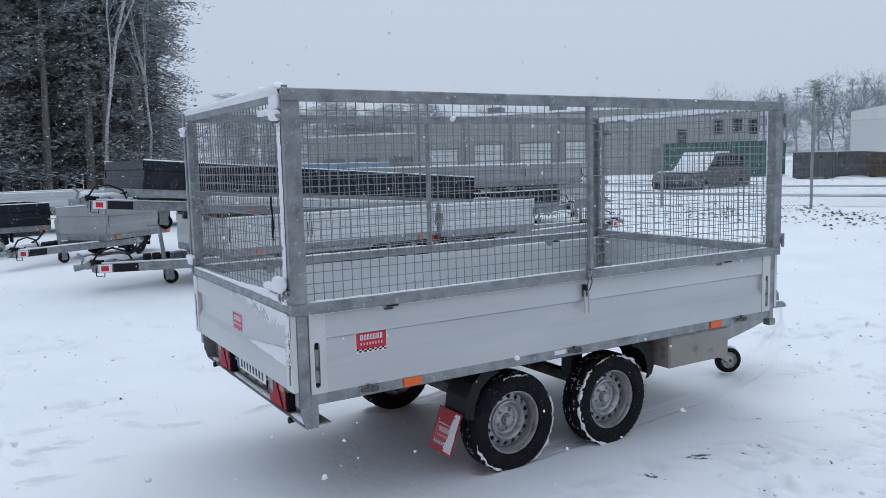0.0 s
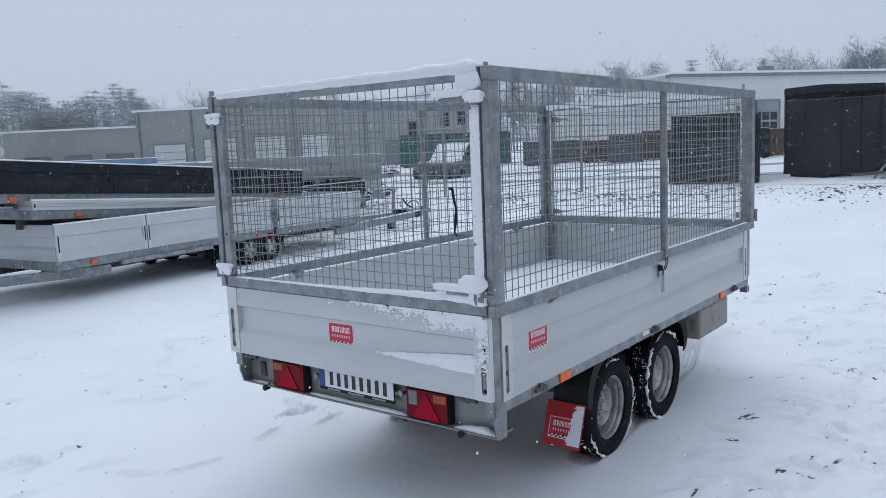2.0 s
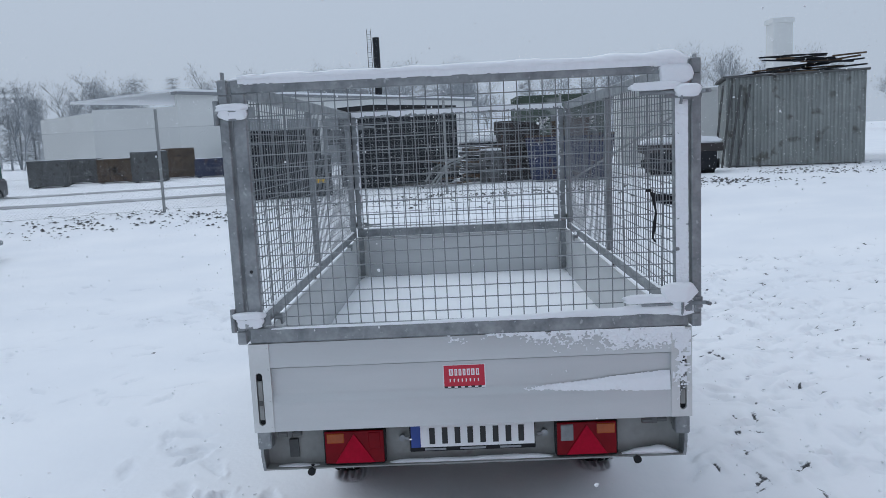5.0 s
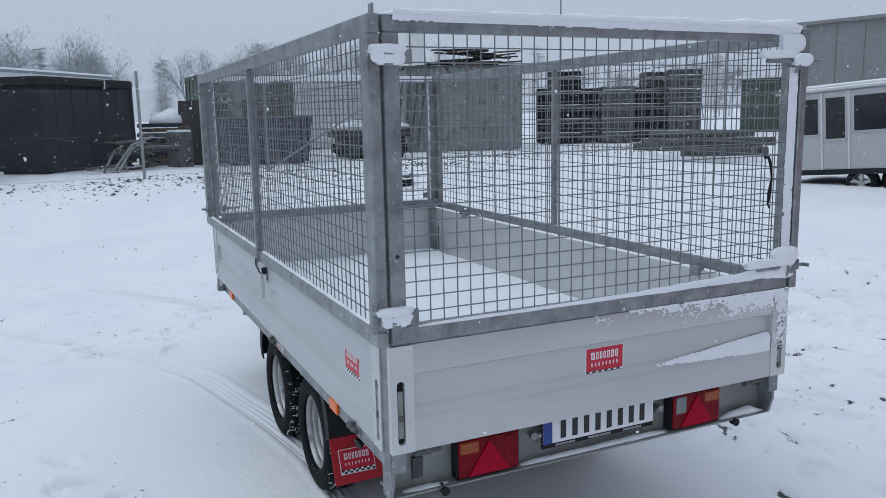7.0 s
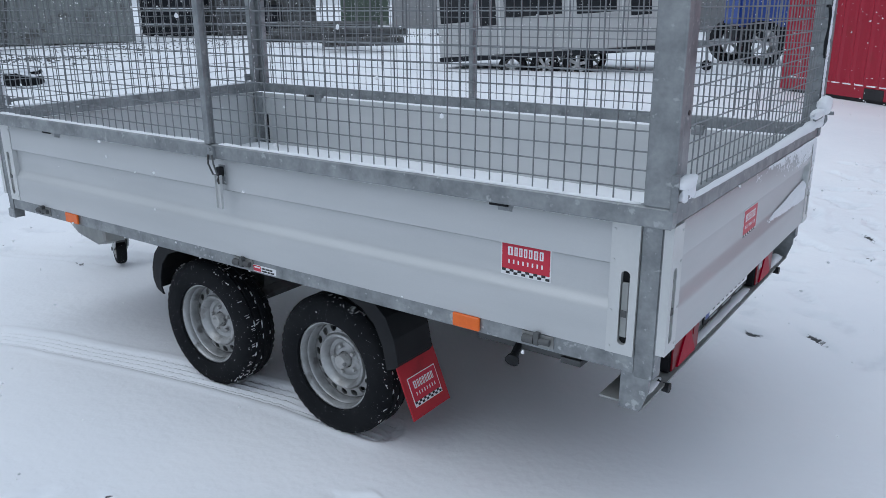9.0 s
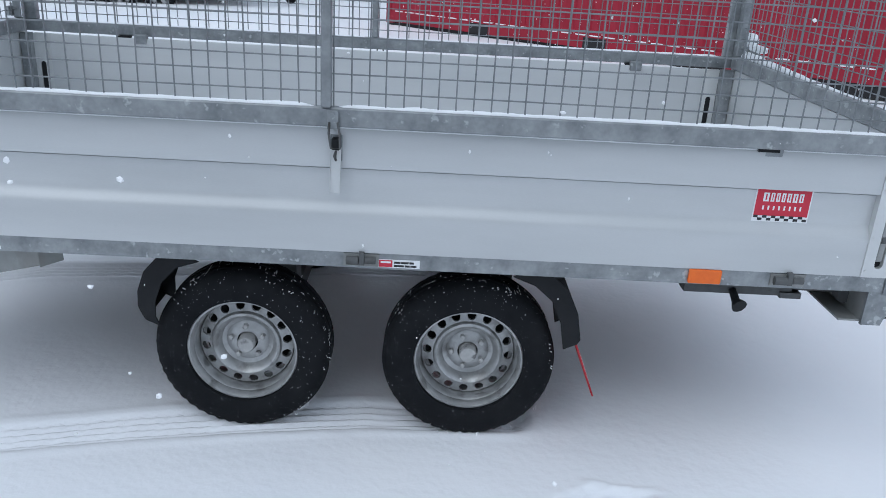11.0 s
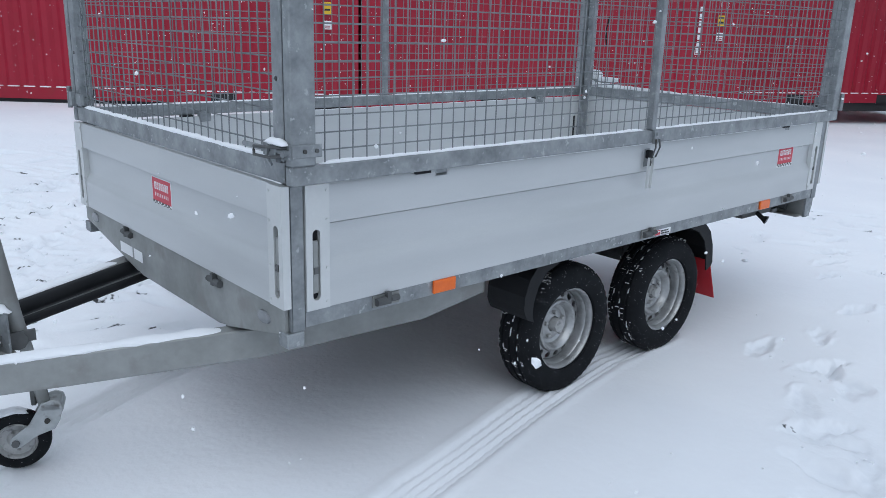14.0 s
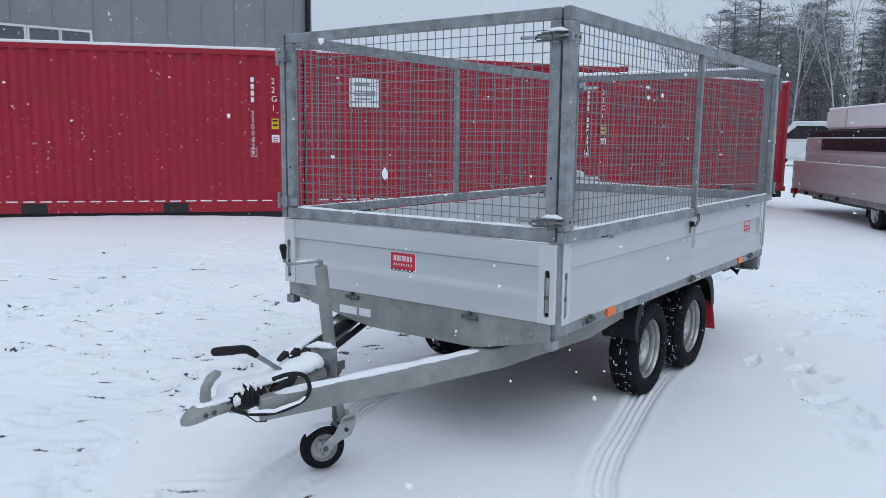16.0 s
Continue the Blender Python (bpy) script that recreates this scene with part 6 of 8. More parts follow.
        tube(bm, [(-bar_len + 0.02, c - 0.09, zd - 0.12), (-bar_len + 0.01, c - 0.12, zd - 0.30), (-bar_len + 0.12, c - 0.12, zd - 0.32), (-bar_len + 0.14, c - 0.10, zd - 0.2)], 0.008, 6)
        part("cable", bm, M_BLACK, root, "black looped cable", 60)
        bm = bmesh.new()
        for k in range(3):
            tube(bm, [(-bar_len + 0.72 + k * 0.14, c, zd - 0.10), (-bar_len + 0.82 + k * 0.14, c, zd - 0.10)], 0.055, 10)
        part("overrun_tube", bm, M_BLACK, root, "dark overrun tube", 50)
        ridge = bmesh.new()
        tube(ridge, [(-bar_len - 0.1 + 0.09 * k, c + 0.02 * math.sin(k * 2.1), zd - 0.065 + 0.012 * math.sin(k * 1.7)) for k in range(9)], [0.03 + 0.018 * abs(math.sin(k * 1.3 + 0.6)) for k in range(9)], 8)
        part("coupling_snow", ridge, M_SNOW, root, "snow on the coupling", 70)
    if jockey:
        jx = -bar_len + 1.0
        up = lift if not axles else 0.0
        bm = bmesh.new()
        tube(bm, [(jx, c - 0.13, 0.24 + up), (jx - 0.07, c - 0.13, bed + 0.34 + up)], 0.030, 12)
        tube(bm, [(jx - 0.07, c - 0.13, bed + 0.34 + up), (jx - 0.07, c - 0.13, bed + 0.37 + up), (jx - 0.24, c - 0.13, bed + 0.375 + up)], 0.010, 8)
        box(bm, jx - 0.03, jx + 0.10, c - 0.18, c - 0.172, 0.07 + up, 0.27 + up)
        box(bm, jx - 0.03, jx + 0.10, c - 0.088, c - 0.08, 0.07 + up, 0.27 + up)
        jk = part("jockey_leg", bm, M_GALV, root, "galvanised jockey leg")
        bm = bmesh.new()
        lathe(bm, [(0.055, -0.03), (0.10, -0.035), (0.11, 0), (0.10, 0.035), (0.055, 0.03)], (jx + 0.07, c - 0.13, 0.11 + up), n=20)
        part("jockey_tyre", bm, M_TYRE, jk, "small black tyre", 40)
        bm = bmesh.new()
        lathe(bm, [(0.055, -0.025), (0.02, -0.03), (0.02, 0.03), (0.055, 0.025)], (jx + 0.07, c - 0.13, 0.11 + up), n=20)
        part("jockey_rim", bm, M_GALV_DULL, jk, "grey wheel centre", 40)
    if axles:
        for x in axles:
            for y, f in ((0.14, -1), (W - 0.14, 1)):
                small_wheel(root, x, y, r, r, 0.19, f)
            part("axle", slab(x - 0.04, x + 0.04, 0.2, W - 0.2, r - 0.02, r + 0.08), M_UNDER, root)
        for y in (0.05, W - 0.25):
            bm = bmesh.new()
            a, b = axles[0] - r - 0.08, axles[-1] + r + 0.08
            prism(bm, [(a, bed - 0.32), (a + 0.02, bed - 0.32), (a + 0.02, bed - 0.135), (b - 0.02, bed - 0.135), (b - 0.02, bed - 0.32), (b, bed - 0.32), (b, bed - 0.121), (a, bed - 0.121)], "y", y, y + 0.2)
            part("mudguard", bm, M_BLACK, root, "black mudguard")
    if snow:
        bm = slab(0.04, L - 0.04, 0.04, W - 0.04, bed, bed + 0.06, 0.01)
        part("bed_snow", bm, M_SNOW, root, "snow on the bed")
        bm = bmesh.new()
        for y in (0.0, W - 0.03):
            box(bm, 0, L, y - 0.002, y + 0.032, bed + side, bed + side + 0.018)
        for s in (1, -1) if drawbar else ():
            q = (c - 0.10) * (bar_len - 0.05) / (bar_len + 0.75)
            prism(bm, [(-bar_len + 0.1, c + s * 0.085 - 0.028), (-0.05, c + s * (0.06 + q) - 0.028), (-0.05, c + s * (0.06 + q) + 0.028), (-bar_len + 0.1, c + s * 0.085 + 0.028)], "z", zd - 0.135, zd - 0.112)
        soften(bm, 0.006)
        part("edge_snow", bm, M_SNOW, root, "snow on the edges")
    return root


row = flatbed("flatbed_trailer", "triple-axle aluminium dropside trailer parked in snow", pose(1.95, 6.95, 0.09, 0, 0, 6.5), 3.84, 2.1, 0.52, 0.46, None, (2.86, 3.33, 3.80), 1.6, (0.352,), r=0.225)
part("tail_light", slab(3.70, 3.84, -0.03, 0.06, 0.36, 0.46, 0.01), M_LENS_RED, row, "red tail light")
part("step_rail", slab(0.9, 2.5, -0.02, 0.03, 0.36, 0.42, 0.006), M_GALV, row, "perforated galvanised step rail")
flatbed("flatbed_trailer", "short aluminium dropside trailer with cables over its long drawbar", pose(8.02, 9.05, 0.09, 0, 0, 185), 2.25, 1.4, 0.50, 0.46, None, (), 3.1, (), lift=-0.03, r=0.225)
flatbed("stacked_trailer", "low grey trailer stacked with its drawbar towards the yard", pose(1.75, 7.12, 0.72, 0, 4, 6.5), 4.9, 1.9, 0.55, 0.12, None, (), 1.45, (), lift=0.16)
flatbed("stacked_trailer", "black-sided trailer loaded on top of the stack", pose(0.84, 7.18, 0.92, 0, 4.06, 6.5), 6.05, 2.0, 0.62, 0.40, M_BLACKSIDE, (3.3, 3.8), 1.3, (0.36,), jockey=False, drawbar=False, r=0.2)
flatbed("flatbed_trailer", "aluminium dropside trailer behind the row", pose(13.0, 13.7, 0.09, 0, 0, 183), 5.5, 2.1, 0.64, 0.36, None, (2.6, 3.3), 1.6)
flatbed("flatbed_trailer", "low black-sided trailer with a snowy drawbar", pose(10.52, 11.80, 0.09, 0, 0, 184), 4.5, 1.9, 0.74, 0.28, M_BLACKSIDE, (2.0, 2.6), 1.3, (), r=0.28)
flatbed("stacked_trailer", "grey aluminium trailer stacked on the row", pose(11.5, 12.10, 0.85, 0, 0, 183), 5.4, 1.9, 0.49, 0.37, M_GREYSIDE, (2.2, 2.9), 1.6, (0.34,), jockey=False, r=0.26)
flatbed("flatbed_trailer", "grey high-sided trailer with a snowy drawbar and jockey wheel", pose(1.08, 11.95, 0.09, 0, 0, 40), 1.9, 1.25, 0.48, 0.52, M_GREYSIDE, (0.9,), 1.7, (), r=0.28)
flatbed("flatbed_trailer", "black-sided trailer in the back row", pose(-1.75, 13.75, 0.09, 0, 0, 12), 2.1, 1.6, 0.60, 0.46, M_BLACKSIDE, (1.0,), 1.3, (), r=0.28)
flatbed("flatbed_trailer", "white-edged aluminium trailer in the back row", pose(-3.5, 19.0, 0.09, 0, 0, 12), 6.0, 2.1, 0.75, 0.4, None, (2.6, 3.3), 1.6)
flatbed("flatbed_trailer", "aluminium trailer in the far row", pose(2.5, 19.5, 0.09, 0, 0, 5), 6.5, 2.1, 0.8, 0.45, None, (2.6, 3.3), 1.6)
flatbed("flatbed_trailer", "blue tarpaulin-sided trailer in the back row", pose(5.2, 17.2, 0.09, 0, 0, 4), 5.0, 2.1, 1.3, 0.45, M_BLUETARP, (2.6, 3.3), 1.4, ())
flatbed("flatbed_trailer", "aluminium trailer with its drawbar towards the yard", pose(-0.9, 17.4, 0.09, 0, 0, 75), 3.6, 1.8, 0.64, 0.40, None, (1.6, 2.3), 1.7, ())
west = flatbed("flatbed_trailer", "long aluminium dropside trailer with red tail light, in snow", pose(-9.24, 2.87, 0.0, 0, 0, 210.5), 6.0, 2.0, 0.51, 0.63, None, (0.8, 1.5), 1.5, (), jockey=False, r=0.30)
part("tail_light", slab(5.68, 5.98, 1.96, 2.03, 0.37, 0.50, 0.01), M_LENS_RED, west, "red tail light")
part("tail_foot", slab(5.90, 5.96, 1.93, 1.98, 0.27, 0.40, 0.006), M_GALV, west)
for x in (5.0, 4.1, 3.2):
    part("tie_down_hook", slab(x - 0.04, x + 0.04, 1.97, 2.03, 0.40, 0.47, 0.008), M_BLACK, west, "black tie-down hook")
top = flatbed("stacked_trailer", "aluminium trailer with a black board, stacked on another", pose(-9.15, 2.92, 0.62, 0, 0, 210.5), 5.6, 1.9, 0.53, 0.52, None, (1.6, 2.3), 1.0, (), jockey=False, r=0.26)
part("black_board", slab(0.4, 4.6, 1.90, 1.915, 0.80, 1.04), M_BLACKSIDE, top, "black board")
part("upper_deck", slab(0.2, 5.4, 0.1, 1.85, 1.06, 1.22, 0.02), M_DARK, top, "dark upper deck")
crate = tagged(empty("white_box_body", pose(-9.15, 2.92, 1.86, 0, 0, 210.5)), "white box body resting on stacked trailers", "box body")
part("shell", slab(0.4, 4.75, 0.2, 1.80, 0.0, 0.42, 0.04, 2), M_WHITE, crate)
part("corner_strip", slab(3.60, 3.66, 1.80, 1.812, 0.02, 0.40), M_ALU_EDGE, crate)
part("roof_snow", slab(0.42, 4.73, 0.22, 1.78, 0.41, 0.46, 0.02), M_SNOW, crate, "snow on the roof")


# ---- fence along the bank ----
def gz(x, y):
    return float(terrain(x, y))


M_POST = surface("fence_post_steel", (0.26, 0.27, 0.27), (0.36, 0.37, 0.37), (0.5, 0.65), 0.3, 6, 50, 0.05)
fence = tagged(empty("chain_link_fence"), "chain-link fence on galvanised posts along a gravel bank", "fence")
LINE = [(15.0, 15.4), (15.6, 11.4), (16.5, 7.4), (17.4, 3.4), (18.0, 0.3), (18.6, -2.85), (19.1, -6.3)]
for x, y in LINE:
    bm = bmesh.new()
    tube(bm, [(x, y, gz(x, y) - 0.2), (x, y, gz(x, y) + 2.55)], 0.036, 10)
    part("post", bm, M_POST, fence, "", 40)
x, y = LINE[-1]
bm = bmesh.new()
tube(bm, [(x + 0.22, y - 0.1, gz(x, y) - 0.2), (x + 0.05, y, gz(x, y) + 2.5)], 0.034, 10)
part("post", bm, M_POST, fence, "", 40)
for a, b in ((LINE[5], LINE[6]), ((22.4, -7.6), LINE[6])):
    bm = bmesh.new()
    tube(bm, [(a[0], a[1], gz(*a) + 0.05), (b[0], b[1], gz(*b) + 1.95)], 0.030, 8)
    part("brace", bm, M_POST, fence, "", 40)
bm = bmesh.new()
for (xa, ya), (xb, yb) in zip(LINE, LINE[1:]):
    L = math.hypot(xb - xa, yb - ya)
    za, zb = gz(xa, ya), gz(xb, yb)
    H, p, r = 2.05, 0.085, 0.0017

    def on(s, h):
        f = s / L
        return Vector((xa + (xb - xa) * f, ya + (yb - ya) * f, za + (zb - za) * f + 0.04 + h))
    n = int((L + H) / p)
    for k in range(n):
        for way in (1, -1):
            s0, s1 = k * p - H, k * p
            lo, hi = max(0, s0), min(L, s1)
            if hi - lo < 0.02:
                continue
            q = [(lo, lo - s0), (hi, hi - s0)] if way > 0 else [(L - lo, lo - s0), (L - hi, hi - s0)]
            a, b = on(*q[0]), on(*q[1])
            d = (b - a).normalized()
            u = Vector((0, 0, 1)).cross(d).normalized() * r
            v = d.cross(u)
            ring = [[bm.verts.new(e + u * math.cos(t) + v * math.sin(t)) for t in (0, 2.09, 4.19)] for e in (a, b)]
            for i in range(3):
                bm.faces.new((ring[0][i], ring[0][(i + 1) % 3], ring[1][(i + 1) % 3], ring[1][i]))
    for h in (0.03, 1.0, 2.05):
        tube(bm, [on(0, h), on(L, h)], 0.0025, 4)
link = part("chain_link", bm, M_WIRE, fence, "chain-link wire netting")
link["kind"] = "stuff"

# gravel thrown on the bank
M_STONE = surface("dark_gravel", (0.05, 0.05, 0.052), (0.13, 0.13, 0.13), (0.7, 0.9), 0.0, 4, 30, 0.1)
rg = random.Random(11)
bm = bmesh.new()
for _ in range(5200):
    y = rg.uniform(-26, 16)
    base = 16.6 - 0.18 * (y - 3) if y > -9 else 18.8
    x = base + rg.gauss(-0.2, 0.85) + (rg.uniform(0, 5) if y < -9 else 0)
    if noise.noise(Vector((x * 0.5, y * 0.5, 3))) < rg.uniform(-0.5, 0.35):
        continue
    s = rg.uniform(0.018, 0.05) * (0.7 if rg.random() < 0.7 else 1.3)
    c = Vector((x, y, gz(x, y) + s * 0.15))
    vs = [bm.verts.new(c + Vector((dx * s * rg.uniform(0.6, 1.3), dy * s * rg.uniform(0.6, 1.3), dz * s * 0.6))) for dx, dy, dz in ((1, 0, 0), (0, 1, 0), (-1, 0, 0), (0, -1, 0), (0, 0, 1))]
    for i in range(4):
        bm.faces.new((vs[i], vs[(i + 1) % 4], vs[4]))
tagged(part("gravel", bm, M_STONE), "dark gravel showing through snow on the bank", "gravel", kind="stuff")

# slushy wheel lanes of the road behind the fence
M_SLUSH = surface("wet_slush", (0.20, 0.21, 0.225), (0.42, 0.43, 0.45), (0.45, 0.7), 0.0, 0.35, 4, 0.1, ((0.62, 0.64, 0.67), 0.12, 0.6))
for k, (pts, w) in enumerate((([(19.8, 22.0), (21.0, 12.0), (24.5, 4.5), (31, -0.5), (44, -5)], 1.5), ([(26.0, 30.0), (27.5, 16.0), (31.0, 8.0), (38, 3), (56, -4)], 1.7))):
    bm = bmesh.new()
    prev = None
    for i, (x, y) in enumerate(pts):
        a, b = pts[max(0, i - 1)], pts[min(len(pts) - 1, i + 1)]
        d = Vector((b[0] - a[0], b[1] - a[1], 0)).normalized()
        o = Vector((-d.y, d.x, 0)) * w / 2
        z = 0.48 + 0.012
        ring = [bm.verts.new(Vector((x, y, z)) + o), bm.verts.new(Vector((x, y, z)) - o)]
        if prev:
            bm.faces.new((prev[0], prev[1], ring[1], ring[0]))
        prev = ring
    tagged(part("road", bm, M_SLUSH), "slushy grey wheel lane on a snowy road", "road", kind="structure")


# ---- skips and boxes behind the fence ----
M_NAVY = surface("navy_skip_paint", (0.012, 0.018, 0.058), (0.024, 0.034, 0.095), (0.5, 0.7), 0.0, 1.5, 25, 0.1, ((0.08, 0.045, 0.03), 0.08, 3))
M_RUST = surface("rusty_brown_steel", (0.07, 0.045, 0.03), (0.16, 0.11, 0.07), (0.7, 0.85), 0.1, 2, 25, 0.15, ((0.03, 0.02, 0.015), 0.1, 3))
M_CAMO = surface("dull_green_paint", (0.05, 0.075, 0.06), (0.10, 0.13, 0.10), (0.6, 0.8), 0.0, 0.8, 20, 0.08, ((0.30, 0.33, 0.31), 0.05, 0.9))
M_GREEN = surface("green_container_paint", (0.02, 0.105, 0.085), (0.04, 0.15, 0.12), (0.5, 0.7), 0.0, 1, 20, 0.08)
M_GREYBOX = surface("grey_weathered_sheet", (0.23, 0.25, 0.245), (0.34, 0.36, 0.35), (0.55, 0.75), 0.25, 1.2, 20, 0.08, ((0.15, 0.15, 0.14), 0.08, 2))
M_LIGHTWALL = surface("pale_cladding", (0.62, 0.63, 0.62), (0.72, 0.73, 0.72), (0.6, 0.75), 0.0, 0.3, 8, 0.04)
M_BEIGEWALL = surface("grey_beige_cladding", (0.33, 0.335, 0.325), (0.41, 0.415, 0.405), (0.6, 0.75), 0.0, 0.2, 6, 0.04)
M_GREYWALL = surface("grey_hall_cladding", (0.20, 0.212, 0.225), (0.25, 0.262, 0.275), (0.5, 0.65), 0.1, 0.25, 8, 0.04)
M_DOOR = surface("grey_door_sheet", (0.26, 0.28, 0.29), (0.33, 0.35, 0.36), (0.5, 0.65), 0.0, 0.5, 10, 0.03)
M_PANE = surface("dark_window_glass", (0.02, 0.022, 0.025), (0.035, 0.037, 0.04), (0.06, 0.12), 0.0, 1, 10, 0.0)


def ribbed_box(name, label, cat, m, L, W, H, mat, ribs=0.5, taper=0.0, rim=True, lid=None, snow=0.05, parts=()):
    """A steel box with upright ribs: near long side on y = 0, from x = 0 to L. taper draws its foot in along x."""
    root = tagged(empty(name, m), label, cat)
    bm = bmesh.new()
    prism(bm, [(taper, 0.08), (L - taper, 0.08), (L, H), (0, H)], "y", 0.04, W - 0.04)
    part("body", bm, mat, root)
    n = max(2, int(L / ribs))
    for k in range(n + 1):
        f = k / n
        a, b = taper + (L - 2 * taper) * f, L * f
        for y0, y1 in ((0.0, 0.04), (W - 0.04, W)):
            bm = bmesh.new()
            prism(bm, [(a - 0.04, 0.08), (a + 0.04, 0.08), (b + 0.04, H - 0.05), (b - 0.04, H - 0.05)], "y", y0, y1)
            part("rib", bm, mat, root)
    for k in range(max(2, int(W / ribs)) + 1):
        y = W * k / max(2, int(W / ribs))
        for x in (-0.03, L):
            if not taper:
                part("rib", slab(x, x + 0.03, y - 0.04, y + 0.04, 0.08, H - 0.05), mat, root)
    if rim:
        bm = bmesh.new()
        for q in ((-0.04, L + 0.04, -0.03, 0.05), (-0.04, L + 0.04, W - 0.05, W + 0.03), (-0.04, 0.05, 0.05, W - 0.05), (L - 0.05, L + 0.04, 0.05, W - 0.05)):
            box(bm, q[0], q[1], q[2], q[3], H - 0.06, H + 0.05)
        part("rim", bm, lid or mat, root)
    bm = bmesh.new()
    box(bm, taper + 0.1, taper + 0.3, 0.1, W - 0.1, 0, 0.085)
    box(bm, L - taper - 0.3, L - taper - 0.1, 0.1, W - 0.1, 0, 0.085)
    part("skids", bm, mat, root)
    if snow:
        part("snow_cover", slab(0.02, L - 0.02, 0.03, W - 0.03, H - 0.02, H + snow, 0.015), M_SNOW, root, "snow cover")
    return root


blk = ribbed_box("roll_off_container", "tall black ribbed roll-off container behind the fence", "container", pose(21.7, 2.50, 0.48, 0, 0, -38), 4.05, 1.6, 2.58, M_DARK, 0.62, snow=0)
part("lid", slab(-0.05, 4.1, -0.05, 1.65, 2.40, 2.60, 0.02), M_CONT_LOW, blk, "black folded lid")
part("lid_seam", slab(2.7, 2.74, -0.06, 0.0, 2.35, 2.60), M_WHITE, blk, "pale strap end")
low = ribbed_box("roll_off_container", "low dark open container with an orange marker, behind the fence", "container", pose(18.83, 5.84, 0.42, 0, 0, -74), 2.3, 2.0, 1.18, M_DARK, 0.6, snow=0.0)
part("marker", slab(1.88, 2.13, -0.045, -0.03, 0.45, 0.57), M_YELLOW, low, "faded orange marker")
ribbed_box("roll_off_container", "dark container standing behind a lower one", "container", pose(21.3, 6.75, 0.46, 0, 0, -74), 2.5, 2.3, 1.95, M_DARK, 0.6, snow=0.04)
skip = ribbed_box("skip", "navy blue open skip with rusty back wall, behind the fence", "skip", pose(21.7, -2.19, 0.47, 0, 0, -97), 2.65, 2.2, 1.42, M_NAVY, 0.66, 0.16, snow=0)
part("back_wall", slab(0.75, 2.0, 1.5, 1.6, 1.35, 1.98, 0.02), M_RUST, skip, "rusty brown back wall")
part("rim_strip", slab(-0.05, 2.7, -0.05, -0.03, 1.40, 1.46), M_RUST, skip, "worn rusty rim")
M_SOOT = surface("sooty_brown_steel", (0.022, 0.019, 0.020), (0.05, 0.042, 0.04), (0.6, 0.8), 0.0, 2, 25, 0.1, ((0.09, 0.05, 0.035), 0.06, 3))
ribbed_box("skip", "dark rusty leaning skip", "skip", pose(23.1, -1.65, 0.46, 0, 5, -60), 1.15, 0.9, 1.95, M_SOOT, 0.4, 0.0, snow=0)
camo = ribbed_box("graffiti_container", "dull green container with pale graffiti", "container", pose(27.7, -2.45, 0.46, 0, 0, -88), 3.5, 2.4, 2.95, M_CAMO, 0.77, snow=0.04)
for k, (u, w) in enumerate(((0.35, 0.9), (1.75, 1.3))):
    bm = bmesh.new()
    rr = random.Random(k)
    pts = []
    for i in range(16):
        a = i * 1.9
        pts.append((u + w * (0.5 + 0.46 * math.sin(a * 1.3 + k)), -0.012, 1.85 + 0.34 * math.sin(a * 2.1 + 1 + k) + rr.uniform(-0.1, 0.1)))
    tube(bm, pts, 0.030, 4)
    part("graffiti", bm, M_LIGHTWALL, camo, "pale looping graffiti")
# scrap between the black container and the leaning skip
rg = random.Random(14)
pile = tagged(empty("grey_bin", pose(22.3, -0.95, 0.46, 0, 0, -70)), "grey steel bin standing among scrap", "bin")
part("body", slab(0, 0.55, 0, 0.6, 0, 1.05, 0.02), M_UNDER, pile)
part("lid_snow", slab(0.0, 0.55, 0, 0.6, 1.05, 1.12, 0.03, 2), M_SNOW, pile, "snow on the lid")
heap2 = tagged(empty("pallet_stack", pose(23.6, -0.35, 0.46, 0, 0, -78)), "stack of dark pallets under a cap of snow", "pallets")
for k in range(9):
    part("pallet", slab(rg.uniform(-0.08, 0.08), 1.7 + rg.uniform(-0.1, 0.1), 0, 1.1, k * 0.15, k * 0.15 + 0.12, 0.01), (M_UNDER, M_RUST, M_DARK)[k % 3], heap2)
bm = bmesh.new()
bmesh.ops.create_icosphere(bm, subdivisions=3, radius=1.0)
for v in bm.verts:
    v.co = Vector((0.95 + v.co.x * 0.75, 0.55 + v.co.y * 0.55, 1.33 + max(-0.05, v.co.z) * 0.42 * (1 + 0.3 * noise.noise(v.co * 2))))
part("snow_cap", bm, M_SNOW, heap2, "thick cap of snow", 60)
for k, (x0, y0, x1, y1, z1) in enumerate(((20.9, 0.9, 22.0, -0.3, 0.95), (20.8, 0.75, 22.1, -0.1, 0.80), (21.2, 1.1, 22.4, 0.4, 0.75), (21.0, 0.5, 22.3, 0.6, 0.55))):
    bm = bmesh.new()
    tube(bm, [(x0, y0, 0.5), ((x0 + x1) / 2, (y0 + y1) / 2, 0.46 + z1 * 0.8), (x1, y1, 0.46 + z1)], 0.035, 6)
    tagged(part("bent_pipe", bm, M_GREYBOX), "bent pale pipe among the scrap", "pipe")
for k in range(14):
    x, y = 22.3 + rg.gauss(0, 0.5), 0.35 + rg.gauss(0, 0.4)
    tagged(part("scrap_board", slab(-0.6, 0.6, -0.09, 0.09, -0.03, 0.03, 0.005), rg.choice((M_DARK, M_UNDER, M_RUST)), None, "", 0, pose(x, y, 0.52 + 0.06 * k, rg.gauss(0, 6), rg.gauss(0, 10), rg.uniform(-100, -30))), "dark weathered board on the scrap heap", "board", "scrap heap")

